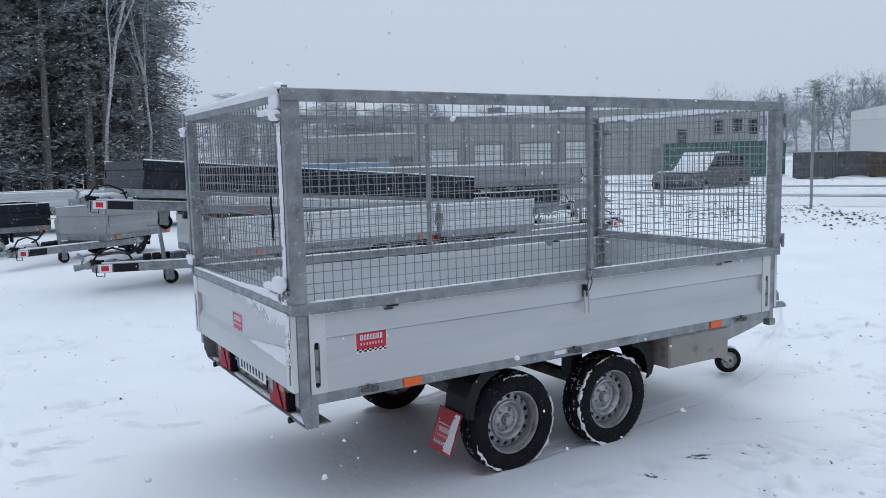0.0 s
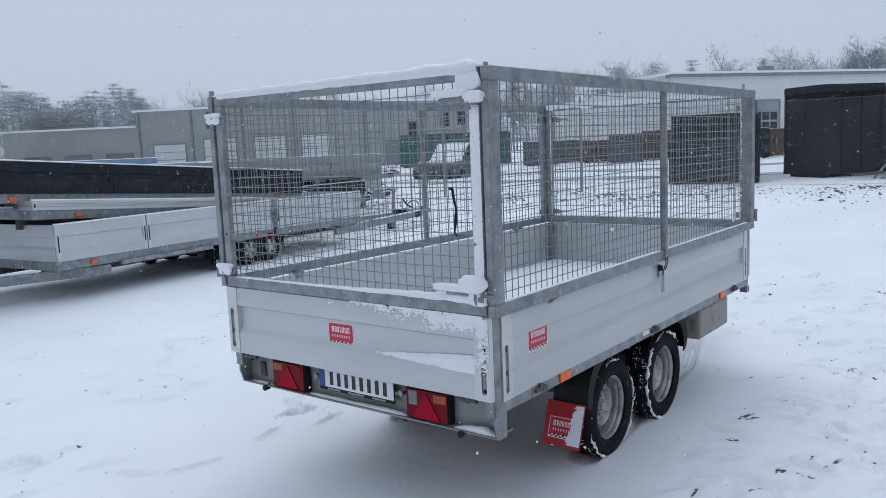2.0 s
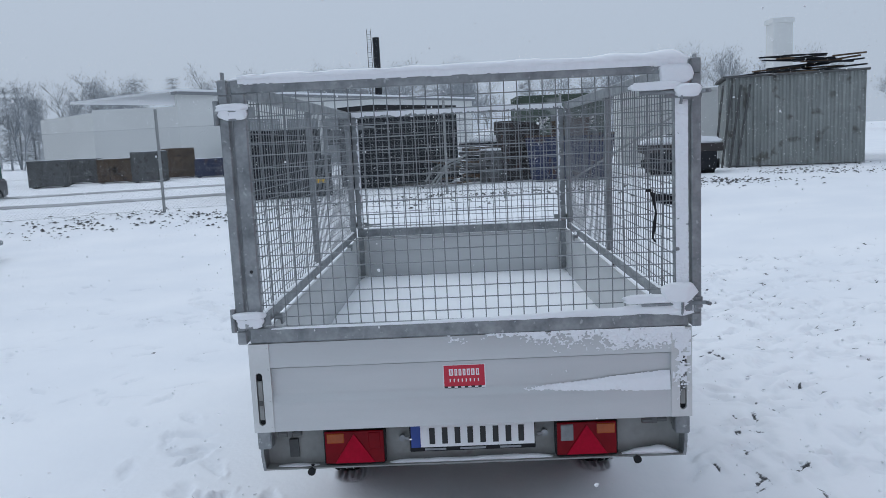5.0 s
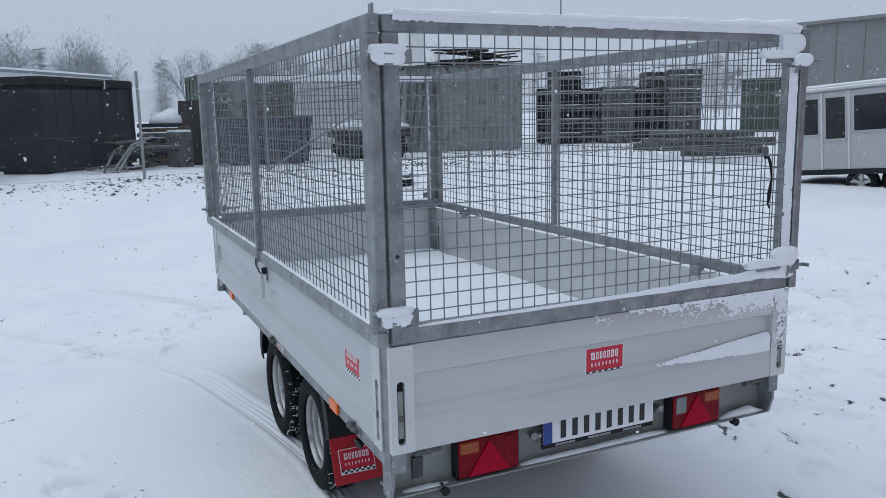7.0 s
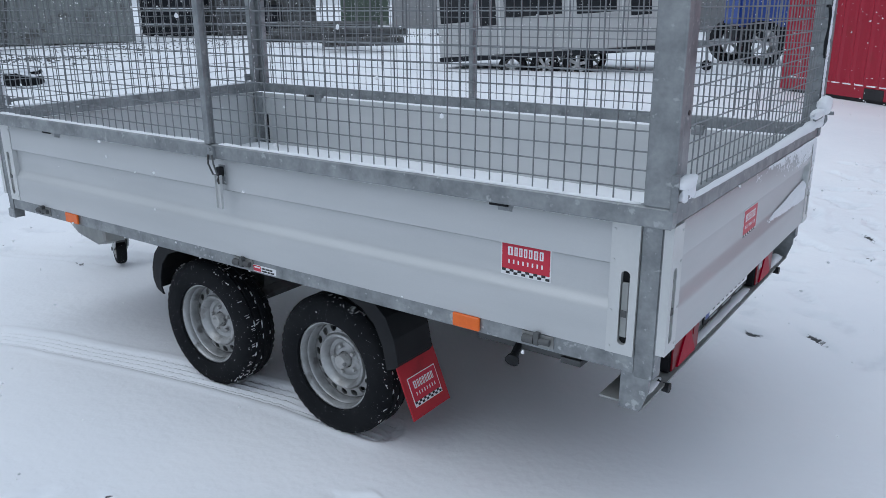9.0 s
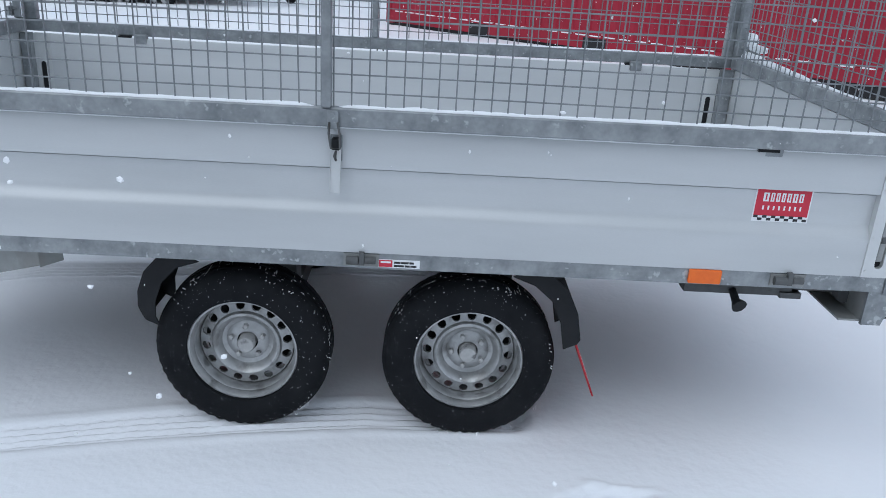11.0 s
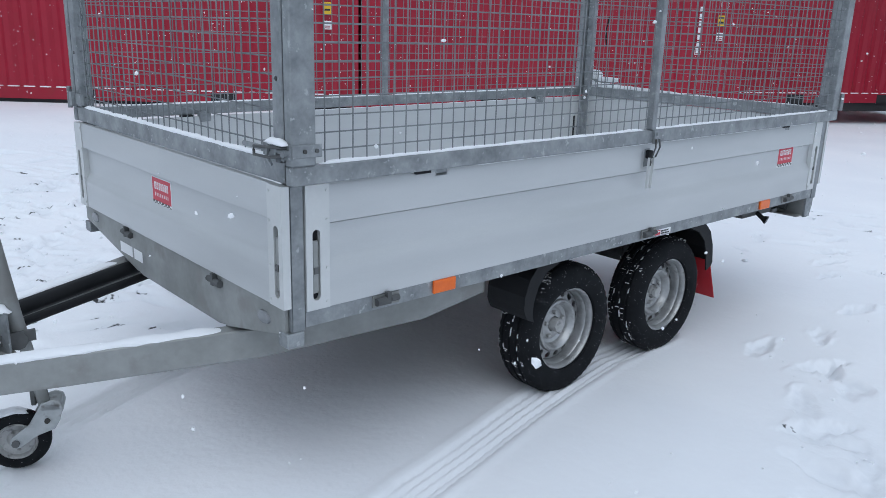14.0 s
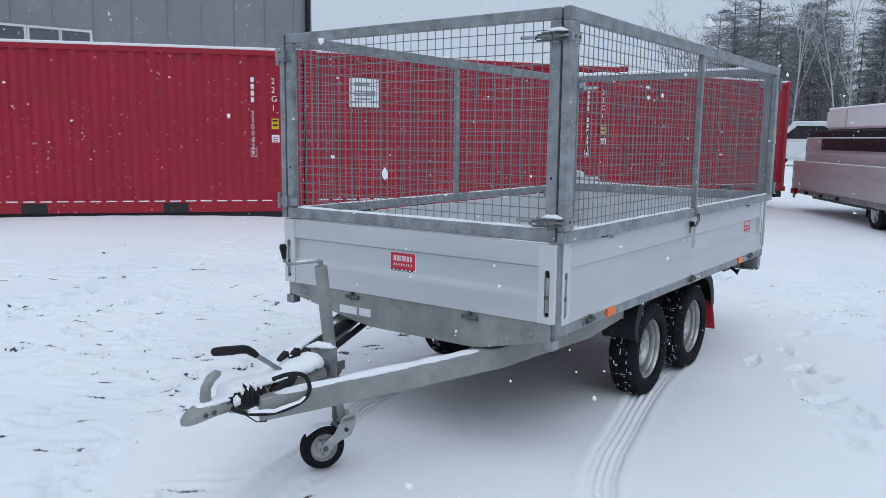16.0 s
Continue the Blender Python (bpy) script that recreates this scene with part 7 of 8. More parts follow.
ribbed_box("site_shed", "long pale site shed behind the skips", "shed", pose(31.5, -7.2, 0.46, 0, 0, -95), 9.0, 3.0, 3.1, M_LIGHTWALL, 1.4, snow=0.1)
tin = tagged(empty("corrugated_shed", pose(25.4, -9.6, 0.46, 0, 0, -104)), "grey corrugated shed with planks piled on its roof", "shed")
bm = bmesh.new()
corrugated(bm, 0, 4.5, 0.05, 3.15, 0.0, 0.06, 0.24, 3)
part("front_wall", bm, M_GREYBOX, tin)
part("shell", slab(0.02, 4.48, 0.09, 4.0, 0.05, 3.1), M_GREYBOX, tin)
part("roof_edge", slab(-0.1, 4.6, -0.1, 4.1, 3.15, 3.22), M_UNDER, tin)
rg = random.Random(4)
for k in range(26):
    a = rg.uniform(0.6, 4.8)
    h = 3.22 + 0.055 * (k % 12)
    w = rg.uniform(1.0, 3.2) * (0.55 if k % 12 > 7 else 1)
    bm = bmesh.new()
    box(bm, -w / 2, w / 2, -0.08, 0.08, 0, 0.05)
    part("plank", bm, M_DARK if k % 3 else M_RUST, tin, "", 0, pose(2.6 + rg.gauss(0, 0.5), rg.uniform(0.2, 1.2), h, 0, rg.gauss(0, 4), rg.gauss(0, 14)))
for k in range(4):
    bm = bmesh.new()
    tube(bm, [(-0.4 + k * 0.25, -0.25, 0), (-0.1 + k * 0.3, -0.05, 2.9)], 0.04, 6)
    part("leaning_pole", bm, M_UNDER, tin)

low3 = tagged(empty("flat_wagon", pose(22.6, -6.0, 0.46, 0, 0, -98)), "old dark tracked flat wagon with a thick snow load", "wagon")
part("deck", slab(0, 2.5, 0, 2.0, 0.72, 0.98, 0.02), M_SOOT, low3)
bm = bmesh.new()
prism(bm, [(0.0, 0.98), (2.5, 0.98), (2.4, 1.16), (1.9, 1.20), (1.7, 1.28), (0.9, 1.28), (0.7, 1.20), (0.15, 1.16)], "y", 0.02, 1.98)
soften(bm, 0.06, 2)
part("snow_load", bm, M_SNOW, low3, "thick snow load", 60)
part("dark_hatch", slab(0.9, 1.6, 0.4, 1.4, 1.22, 1.31, 0.02), M_DARK, low3)
for y in (0.0, 1.7):
    part("track", slab(0.1, 2.4, y, y + 0.3, 0.02, 0.62, 0.16, 3), M_DARK, low3, "dark crawler track", 40)
part("underbody", slab(0.2, 2.3, 0.02, 1.7, 0.35, 0.72), M_DARK, low3)

heap = bmesh.new()
lathe(heap, [(0.22, -0.16), (0.42, -0.2), (0.5, -0.12), (0.5, 0.12), (0.42, 0.2), (0.22, 0.16)], n=26)
tagged(part("old_tyre", heap, M_TYRE, None, "", 40, pose(14.9, -4.9, 0.36, 84, 0, 20)), "big worn rubber ring lying half buried in snow", "tyre")
snow_lump("snow filling and topping the old tyre", (14.9, -4.9, 0.53), (0.92, 0.92, 0.20), 31, 0.85, 0.2)
snow_ridge("snow heaped on the old tyre", [(14.45, -5.15, 0.42), (14.9, -4.9, 0.50), (15.3, -4.7, 0.42)], [0.5, 0.9, 0.5], [0.12, 0.16, 0.10], 61, step=0.06)

# stacks of crates, pallets and scrap farther right
rg = random.Random(8)
for k in range(13):
    a = radians(-31.0 - 0.75 * k)
    r = 36 + rg.uniform(-1, 3)
    h = rg.choice((1.2, 2.4, 3.1))
    x, y = -2.6 + r * math.cos(a), 1.4 + r * math.sin(a)
    b = ribbed_box("crate_stack", "dark stacked crates in the scrap yard", "crates", pose(x, y, gz(x, y) - 0.02, 0, 0, -125 + rg.gauss(0, 5)), 1.35, 1.2, h, rg.choice((M_DARK, M_UNDER, M_DARK)), 0.45, snow=0.05)
    for z in np.arange(0.4, h, 0.6):
        part("slat", slab(-0.03, 1.38, -0.06, -0.03, float(z), float(z) + 0.1), M_UNDER, b)
        part("snow_line", slab(-0.03, 1.38, -0.075, -0.03, float(z) + 0.1, float(z) + 0.13), M_SNOW, b, "line of snow")
for k in range(16):
    a = radians(-39.5 - rg.uniform(0, 4.5))
    r = rg.uniform(24, 31)
    x, y = -2.6 + r * math.cos(a), 1.4 + r * math.sin(a)
    bm = bmesh.new()
    tube(bm, [(-1.2, 0, 0), (1.2, 0, 0)], 0.13, 9)
    tagged(part("log", bm, M_UNDER, None, "", 40, pose(x, y, gz(x, y) + 0.12 + 0.2 * (k % 3), 0, 0, 35 + rg.gauss(0, 14))), "dark snow-dusted log on a pile", "log", "log pile")

# ---- pickup, van, green containers ----
M_CAR = surface("grey_car_paint", (0.05, 0.055, 0.06), (0.08, 0.085, 0.09), (0.25, 0.35), 0.3, 2, 30, 0.02, ((0.6, 0.62, 0.65), 0.06, 6))
M_VAN = surface("white_car_paint", (0.62, 0.64, 0.66), (0.72, 0.74, 0.76), (0.3, 0.4), 0.0, 2, 30, 0.02)


def car(name, label, m, side, roofline, L, W, mat, snow_from):
    """A car from its side outline, drawn across its width, with a narrower cabin, wheels, windows and snow on top."""
    root = tagged(empty(name, m), label, "car")
    bm = bmesh.new()
    prism(bm, side, "y", 0, W)
    soften(bm, 0.07, 3, 20)
    part("body", bm, mat, root, "", 40)
    bm = bmesh.new()
    prism(bm, roofline, "y", 0.12, W - 0.12)
    soften(bm, 0.06, 2, 20)
    part("cabin", bm, mat, root, "", 40)
    cx = sum(p[0] for p in roofline) / len(roofline)
    cz = sum(p[1] for p in roofline) / len(roofline)
    for y0, y1 in ((0.105, 0.13), (W - 0.13, W - 0.105)):
        bm = bmesh.new()
        prism(bm, [(cx + (x - cx) * 0.86, cz + 0.04 + (z - cz) * 0.62) for x, z in roofline], "y", y0, y1)
        part("side_window", bm, M_PANE, root, "dark side window")
    for x in (L * 0.19, L * 0.79):
        for y, f in ((0.1, -1), (W - 0.1, 1)):
            small_wheel(root, x, y, 0.37, 0.37, 0.25, f)
    top = sorted(roofline, key=lambda p: -p[1])[:2]
    bm = slab(min(p[0] for p in top), max(p[0] for p in top), 0.16, W - 0.16, top[0][1] - 0.02, top[0][1] + 0.06, 0.02, 2)
    part("roof_snow", bm, M_SNOW, root, "snow on the roof", 60)
    a, b, z = snow_from
    part("bonnet_snow", slab(a, b, 0.12, W - 0.12, z - 0.03, z + 0.05, 0.03, 2), M_SNOW, root, "snow on the bonnet", 60)
    bm = bmesh.new()
    w0, w1 = roofline[-1], roofline[-2]
    prism(bm, [(w0[0] - 0.03, w0[1] + 0.05), (w0[0] + 0.05, w0[1] + 0.03), (w1[0] + 0.05, w1[1] - 0.02), (w1[0] - 0.03, w1[1])], "y", 0.2, W - 0.2)
    part("windscreen_snow", bm, M_SNOW, root, "snow on the windscreen")
    part("bumper", slab(-0.06, 0.08, 0.1, W - 0.1, 0.42, 0.62, 0.03), M_BLACK, root)
    for y in (0.12, W - 0.42):
        part("headlight", slab(-0.02, 0.1, y, y + 0.3, 0.78, 0.92, 0.02), M_LENS_CLEAR, root)
    return root


car("pickup_truck", "grey pickup truck with snow on bonnet and roof", pose(22.9, 16.6, 0.10, 0, 0, 14), [(0, 0.42), (5.2, 0.42), (5.25, 1.12), (3.6, 1.15), (1.55, 1.12), (0.15, 0.98), (0, 0.8)],
    [(5.0, 1.10), (4.75, 1.66), (3.5, 1.80), (2.35, 1.80), (1.45, 1.08)], 5.25, 1.85, M_CAR, (0.25, 1.5, 1.07))
car("van", "white van with snowy roof behind the red containers", pose(-37.6, -9.4, 0.3, 0, 0, 92), [(0, 0.4), (5.4, 0.4), (5.45, 1.3), (1.3, 1.3), (0.1, 1.0)], [(5.4, 1.2), (5.4, 2.25), (1.9, 2.3), (1.0, 1.2)], 5.4, 1.95, M_VAN, (0.2, 1.1, 1.12))
for x, y, a, L in ((36.9, 31.4, -60, 3.0), (38.5, 28.6, -60, 3.8)):
    ribbed_box("green_container", "green ribbed waste container beside a hall", "container", pose(x, y, 0.46, 0, 0, a), L, 2.4, 2.1, M_GREEN, 0.5, snow=0.05)
rg = random.Random(21)
for k in range(9):
    a = radians(29.5 - k * 2.05)
    r = 46 + rg.uniform(-2, 3)
    ribbed_box("dark_skip", "dark skip in a row across the road", "skip", pose(-3.2 + r * math.cos(a), -0.8 + r * math.sin(a), 0.46, 0, 0, -68 + rg.gauss(0, 6)), 1.75, 1.6, rg.uniform(1.0, 1.7), rg.choice((M_DARK, M_UNDER, M_NAVY, M_RUST)), 0.5, snow=0.07)

# ---- enclosed trailer with windows, and tractor ----
enc = tagged(empty("enclosed_trailer", pose(9.57, -11.48, 0.12, 0, 0, -164.7) @ pose(0, 0, 0, 0, -4, 0)), "grey panelled enclosed trailer with dark windows and snowy roof", "trailer")
M_ENC = surface("grey_trailer_panel", (0.42, 0.43, 0.43), (0.50, 0.51, 0.51), (0.4, 0.55), 0.2, 1, 30, 0.03)
part("body", slab(0, 4.7, 0, 2.0, 0.42, 1.98, 0.03, 2), M_ENC, enc)
part("roof", slab(-0.06, 4.78, -0.06, 2.06, 1.98, 2.05, 0.02), M_ALU_EDGE, enc)
part("roof_snow", slab(0.0, 4.72, 0.0, 2.0, 2.05, 2.11, 0.02), M_SNOW, enc, "snow on the roof")
for a, b, z0 in ((0.08, 0.80, 1.15), (0.96, 1.32, 1.05), (1.50, 2.72, 1.18), (3.02, 3.82, 1.15), (4.10, 4.50, 1.05)):
    w = part("window", slab(a, b, -0.018, 0.01, z0, 1.84, 0.006), M_PANE, enc, "dark window")
    part("sill", slab(a - 0.03, b + 0.03, -0.03, 0.005, z0 - 0.04, z0 - 0.005), M_ENC, w)
for x in (0.88, 1.40, 2.86, 3.95):
    part("panel_rib", slab(x - 0.02, x + 0.02, -0.02, 0.0, 0.45, 1.95), M_ALU_EDGE, enc)
part("skirt", slab(0.0, 4.7, -0.012, 1.95, 0.34, 0.44), M_DARK, enc)
part("window", slab(-0.018, 0.01, 0.3, 1.7, 1.15, 1.84, 0.006), M_PANE, enc, "dark window")
for x in (1.6, 2.3, 3.0):
    small_wheel(enc, x, 0.12, 0.16, 0.30, 0.2, -1)
    small_wheel(enc, x, 1.88, 0.16, 0.30, 0.2, 1)
part("drawbar", slab(4.7, 5.7, 0.94, 1.06, 0.34, 0.44, 0.01), M_GALV, enc)
bm = bmesh.new()
tube(bm, [(5.5, 0.9, 0.0), (5.5, 0.9, 0.75)], 0.03, 10)
part("jockey_leg", bm, M_GALV, enc)
bm = bmesh.new()
tube(bm, [(5.6, 1.0, 0.42), (5.95, 1.0, 0.40)], 0.05, 10)
part("coupling", bm, M_GALV, enc)
bm = bmesh.new()
lathe(bm, [(0.03, -0.03), (0.10, -0.035), (0.11, 0), (0.10, 0.035), (0.03, 0.03)], (5.5, 0.9, -0.05), n=20)
part("jockey_tyre", bm, M_TYRE, enc, "small black tyre", 40)

trac = tagged(empty("tractor", pose(3.1, -17.8, 0.30, 0, 0, 221)), "blue tractor with a glazed cab", "tractor")
M_TRAC = surface("blue_tractor_paint", (0.015, 0.06, 0.28), (0.025, 0.08, 0.36), (0.35, 0.5), 0.0, 2, 30, 0.03)
part("bonnet", slab(-2.3, -0.4, -0.4, 0.4, 0.85, 1.55, 0.08, 2), M_TRAC, trac)
part("chassis", slab(-2.3, 0.9, -0.3, 0.3, 0.5, 0.9, 0.03), M_DARK, trac)
part("cab", slab(-0.4, 1.0, -0.75, 0.75, 1.0, 2.45, 0.06, 2), M_PANE, trac, "glazed cab")
part("cab_roof", slab(-0.55, 1.15, -0.85, 0.85, 2.45, 2.62, 0.05, 2), M_TRAC, trac)
for x, y in ((-0.42, -0.76), (-0.42, 0.70), (0.96, -0.76), (0.96, 0.70)):
    part("cab_post", slab(x, x + 0.08, y, y + 0.07, 1.0, 2.46), M_DARK, trac)
for y, f in ((0.85, 1), (-0.85, -1)):
    small_wheel(trac, 0.6, y, 0.8, 0.8, 0.42, f)
    small_wheel(trac, -1.9, y * 0.9, 0.5, 0.5, 0.32, f)


# ---- buildings ----
def wall_run(root, a, b, z0, z1, mat, thick=0.3, name="wall"):
    """A wall from a to b; returns the axes in which x runs along it and y points inwards."""
    d = Vector((b[0] - a[0], b[1] - a[1], 0))
    ang = math.degrees(math.atan2(d.y, d.x))
    fr = pose(a[0], a[1], 0, 0, 0, ang)
    part(name, slab(0, d.length, 0, thick, z0, z1), mat, root, "", 0, fr)
    return fr, d.length


def opening(root, fr, x0, x1, z0, z1, mat, name, panes=0, frame_mat=None):
    w = part(name, slab(x0, x1, -0.05, 0.05, z0, z1), mat, root, "", 0, fr)
    bm = bmesh.new()
    for q in ((x0 - 0.08, x0, z0, z1 + 0.08), (x1, x1 + 0.08, z0, z1 + 0.08), (x0, x1, z1, z1 + 0.08)):
        box(bm, q[0], q[1], -0.09, 0.06, q[2], q[3])
    part("surround", bm, frame_mat or M_GREYWALL, w)
    for k in range(1, panes + 1):
        z = z0 + (z1 - z0) * k / (panes + 1)
        part("rail", slab(x0, x1, -0.06, -0.045, z - 0.02, z + 0.02), M_GREYBOX, w)
    return w


hall = tagged(empty("industrial_hall"), "long grey-beige industrial hall with loading doors", "building")
# side facing the yard, in two heights, then the short side
fr, n = wall_run(hall, (27.0, 66.0), (33.0, 56.0), 0.3, 4.3, M_BEIGEWALL)
for k in range(3):
    opening(hall, fr, 1.8 + 3.6 * k, 4.0 + 3.6 * k, 0.4, 2.2, M_GREYWALL, "loading_door", 2)
part("roof_edge", slab(-0.2, n, -0.15, 0.35, 4.3, 4.45), M_SNOW, hall, "snowy roof edge", 0, fr)
fr, n = wall_run(hall, (33.0, 56.0), (43.0, 40.0), 0.3, 5.5, M_BEIGEWALL)
for x, z1 in ((1.4, 2.8), (5.6, 3.1), (9.7, 3.1), (13.6, 3.1)):
    opening(hall, fr, x, x + 2.6, 0.4, z1, M_LIGHTWALL, "loading_door", 3)
for x in (0.2, 4.6, 8.8, 12.9, n - 0.3):
    part("downpipe", slab(x, x + 0.14, -0.12, 0.0, 0.4, 5.4), M_GREYWALL, hall, "", 0, fr)
part("roof_edge", slab(-0.2, n + 0.2, -0.15, 0.35, 5.5, 5.66), M_SNOW, hall, "snowy roof edge", 0, fr)
for x in (6.0, 11.5):
    part("roof_vent", slab(x, x + 1.2, 2, 3, 5.5, 6.3), M_GREYWALL, hall, "", 0, fr)
fr, n = wall_run(hall, (43.0, 40.0), (52.5, 36.0), 0.3, 5.5, M_BEIGEWALL)
for x, z in ((6.6, 3.4), (8.2, 3.5), (3.6, 2.7), (9.5, 3.4)):
    opening(hall, fr, x, x + 0.7, z, z + 1.1, M_PANE, "window", 1)
opening(hall, fr, 1.6, 2.6, 0.4, 2.4, M_GREYWALL, "side_door")
part("roof_edge", slab(-0.1, n + 0.1, -0.15, 0.35, 5.5, 5.66), M_SNOW, hall, "snowy roof edge", 0, fr)
bm = bmesh.new()
vs = [bm.verts.new(p) for p in ((27, 66, 4.3), (33, 56, 4.3), (43, 40, 5.5), (52.5, 36, 5.5), (64, 60, 5.5), (40, 78, 4.3))]
bm.faces.new(vs)
part("roof", bm, M_SNOW, hall, "snowy flat roof")
wall_run(hall, (52.5, 36.0), (64, 60), 0.3, 5.5, M_BEIGEWALL)
wall_run(hall, (64, 60), (40, 78), 0.3, 5.0, M_BEIGEWALL)
wall_run(hall, (40, 78), (27, 66), 0.3, 4.3, M_BEIGEWALL)

white = tagged(empty("white_hall"), "low white workshop hall with grey sectional doors", "building")
fr, n = wall_run(white, (53.0, 25.6), (53.6, 19.7), 0.3, 5.2, M_LIGHTWALL)
fr, n = wall_run(white, (53.6, 19.7), (84.0, -1.9), 0.3, 6.1, M_LIGHTWALL)
for x in (6.2, 10.4, 14.6, 18.8, 23.0, 27.2):
    d = opening(white, fr, x, x + 3.2, 0.4, 4.2, M_DOOR, "sectional_door", 0)
    for k in range(4):
        for j in range(2):
            part("door_pane", slab(x + 0.25 + k * 0.72, x + 0.85 + k * 0.72, -0.07, -0.05, 2.0 + j * 0.75, 2.6 + j * 0.75), M_PANE, d, "door pane")
part("eave", slab(-0.2, n + 0.3, -0.3, 0.4, 6.05, 6.25), M_GREYWALL, white, "", 0, fr)
part("roof_snow", slab(-0.2, n + 0.3, -0.25, 14, 6.25, 6.42), M_SNOW, white, "snow on the roof", 0, fr)
for x in (9.0, 21.0):
    part("roof_vent", slab(x, x + 0.9, 1.2, 2.0, 6.3, 6.9), M_GREYWALL, white, "", 0, fr)
part("green_bin", slab(3.4, 5.0, -2.2, -0.6, 0.45, 1.7), M_GREEN, white, "", 0, fr)
wall_run(white, (84.0, -1.9), (90.0, 9.0), 0.3, 6.1, M_LIGHTWALL)
wall_run(white, (60.0, 33.0), (53.0, 25.6), 0.3, 5.0, M_LIGHTWALL)

chim = tagged(empty("chimney", pose(97.5, 9.4, 0.4)), "tall dark steel chimney with a ladder", "chimney")
bm = bmesh.new()
tube(bm, [(0, 0, 0), (0, 0, 14.6)], [0.48, 0.42], 14)
part("flue", bm, M_DARK, chim, "", 40)
bm = bmesh.new()
for y in (0.55, 1.05):
    tube(bm, [(-0.3, y, 3), (-0.3, y, 15.6)], 0.035, 5)
for k in range(40):
    tube(bm, [(-0.3, 0.55, 3.2 + k * 0.31), (-0.3, 1.05, 3.2 + k * 0.31)], 0.02, 4)
part("ladder", bm, M_DARK, chim)

# the sky's reflection is put into this paler glass colour
M_GREYWINDOW = surface("sky_tinted_window", (0.10, 0.11, 0.12), (0.16, 0.17, 0.185), (0.10, 0.2), 0.0, 0.8, 10, 0.0)
hallw = tagged(empty("grey_hall"), "tall grey metal hall behind the red containers", "building")
fr, n = wall_run(hallw, (4.4, -28.1), (-17.6, -22.4), 0.2, 9.2, M_GREYWALL)
for k in range(17):
    part("cladding_rib", slab(0.6 + k * 1.33, 0.64 + k * 1.33, -0.03, 0.0, 0.3, 9.1), M_GREYWALL, hallw, "", 0, fr)
for x in (12.82, 11.79, 10.70, 9.65, 8.6, 7.5):
    opening(hallw, fr, x, x + 0.92, 4.66, 5.16, M_GREYWINDOW, "window", 0, M_LIGHTWALL)
wall_run(hallw, (-17.6, -22.4), (-24.0, -44.0), 0.2, 9.2, M_GREYWALL)
wall_run(hallw, (-0.6, -50.0), (4.4, -28.1), 0.2, 9.2, M_GREYWALL)
part("roof", slab(-0.2, n + 0.2, -0.2, 22, 9.2, 9.4), M_SNOW, hallw, "snowy roof", 0, fr)
part("corner_pipe", slab(22.4, 22.55, -0.2, -0.05, 0.3, 9.1), M_DARK, hallw, "", 0, fr)

M_BROWNWALL = surface("brown_grey_cladding", (0.22, 0.225, 0.23), (0.27, 0.275, 0.28), (0.55, 0.7), 0.0, 0.3, 8, 0.04)
hallb = tagged(empty("dark_hall"), "dark grey-brown hall at the edge of the yard", "building")
fr, n = wall_run(hallb, (27.4, -31.9), (12.5, -35.5), 0.2, 5.9, M_BROWNWALL)
for k in range(11):
    part("cladding_rib", slab(0.6 + k * 1.35, 0.66 + k * 1.35, -0.04, 0.0, 0.3, 5.8), M_BROWNWALL, hallb, "", 0, fr)
part("roof", slab(-0.2, n + 0.2, -0.2, 16, 5.9, 6.05), M_BROWNWALL, hallb, "", 0, fr)
part("roof_flue", slab(10.4, 11.0, 1, 1.6, 6.0, 6.7), M_LIGHTWALL, hallb, "", 0, fr)
wall_run(hallb, (31.4, -47.4), (27.4, -31.9), 0.2, 5.9, M_BROWNWALL)
wall_run(hallb, (12.5, -35.5), (8.5, -51.0), 0.2, 5.9, M_BROWNWALL)
far = tagged(empty("far_house"), "dark green house far across the yard", "building")
fr, n = wall_run(far, (33.5, -34.5), (31.0, -36.0), 0.3, 3.6, M_CAMO)
part("roof", slab(-0.3, n + 0.3, -0.4, 6, 3.6, 3.75), M_SNOW, far, "snowy roof", 0, fr)
tow = tagged(empty("white_tower", pose(99, -41, 0.4)), "pale tower far behind the sheds", "tower")
part("shaft", slab(-1.2, 1.2, -1.2, 1.2, 0, 14.5), M_LIGHTWALL, tow)
part("cap", slab(-1.35, 1.35, -1.35, 1.35, 14.0, 14.6), M_LIGHTWALL, tow)
mast = tagged(empty("mast", pose(47.3, -30.8, 0.4)), "thin grey mast far behind the sheds", "mast")
bm = bmesh.new()
tube(bm, [(0, 0, 0), (0, 0, 16)], [0.09, 0.05], 8)
part("pole", bm, M_POST, mast)
for x, y, h in ((33.3, -33.1, 5.2), (36.5, -35.0, 5.0)):
    lampost = tagged(empty("street_lamp", pose(x, y, 0.4)), "slim grey street lamp", "street lamp")
    bm = bmesh.new()
    tube(bm, [(0, 0, 0), (0, 0, h), (-0.6, 0.5, h + 0.15)], 0.05, 8)
    part("pole", bm, M_POST, lampost)
    part("head", slab(-0.95, -0.5, 0.38, 0.62, h + 0.1, h + 0.2, 0.03), M_GREYBOX, lampost)


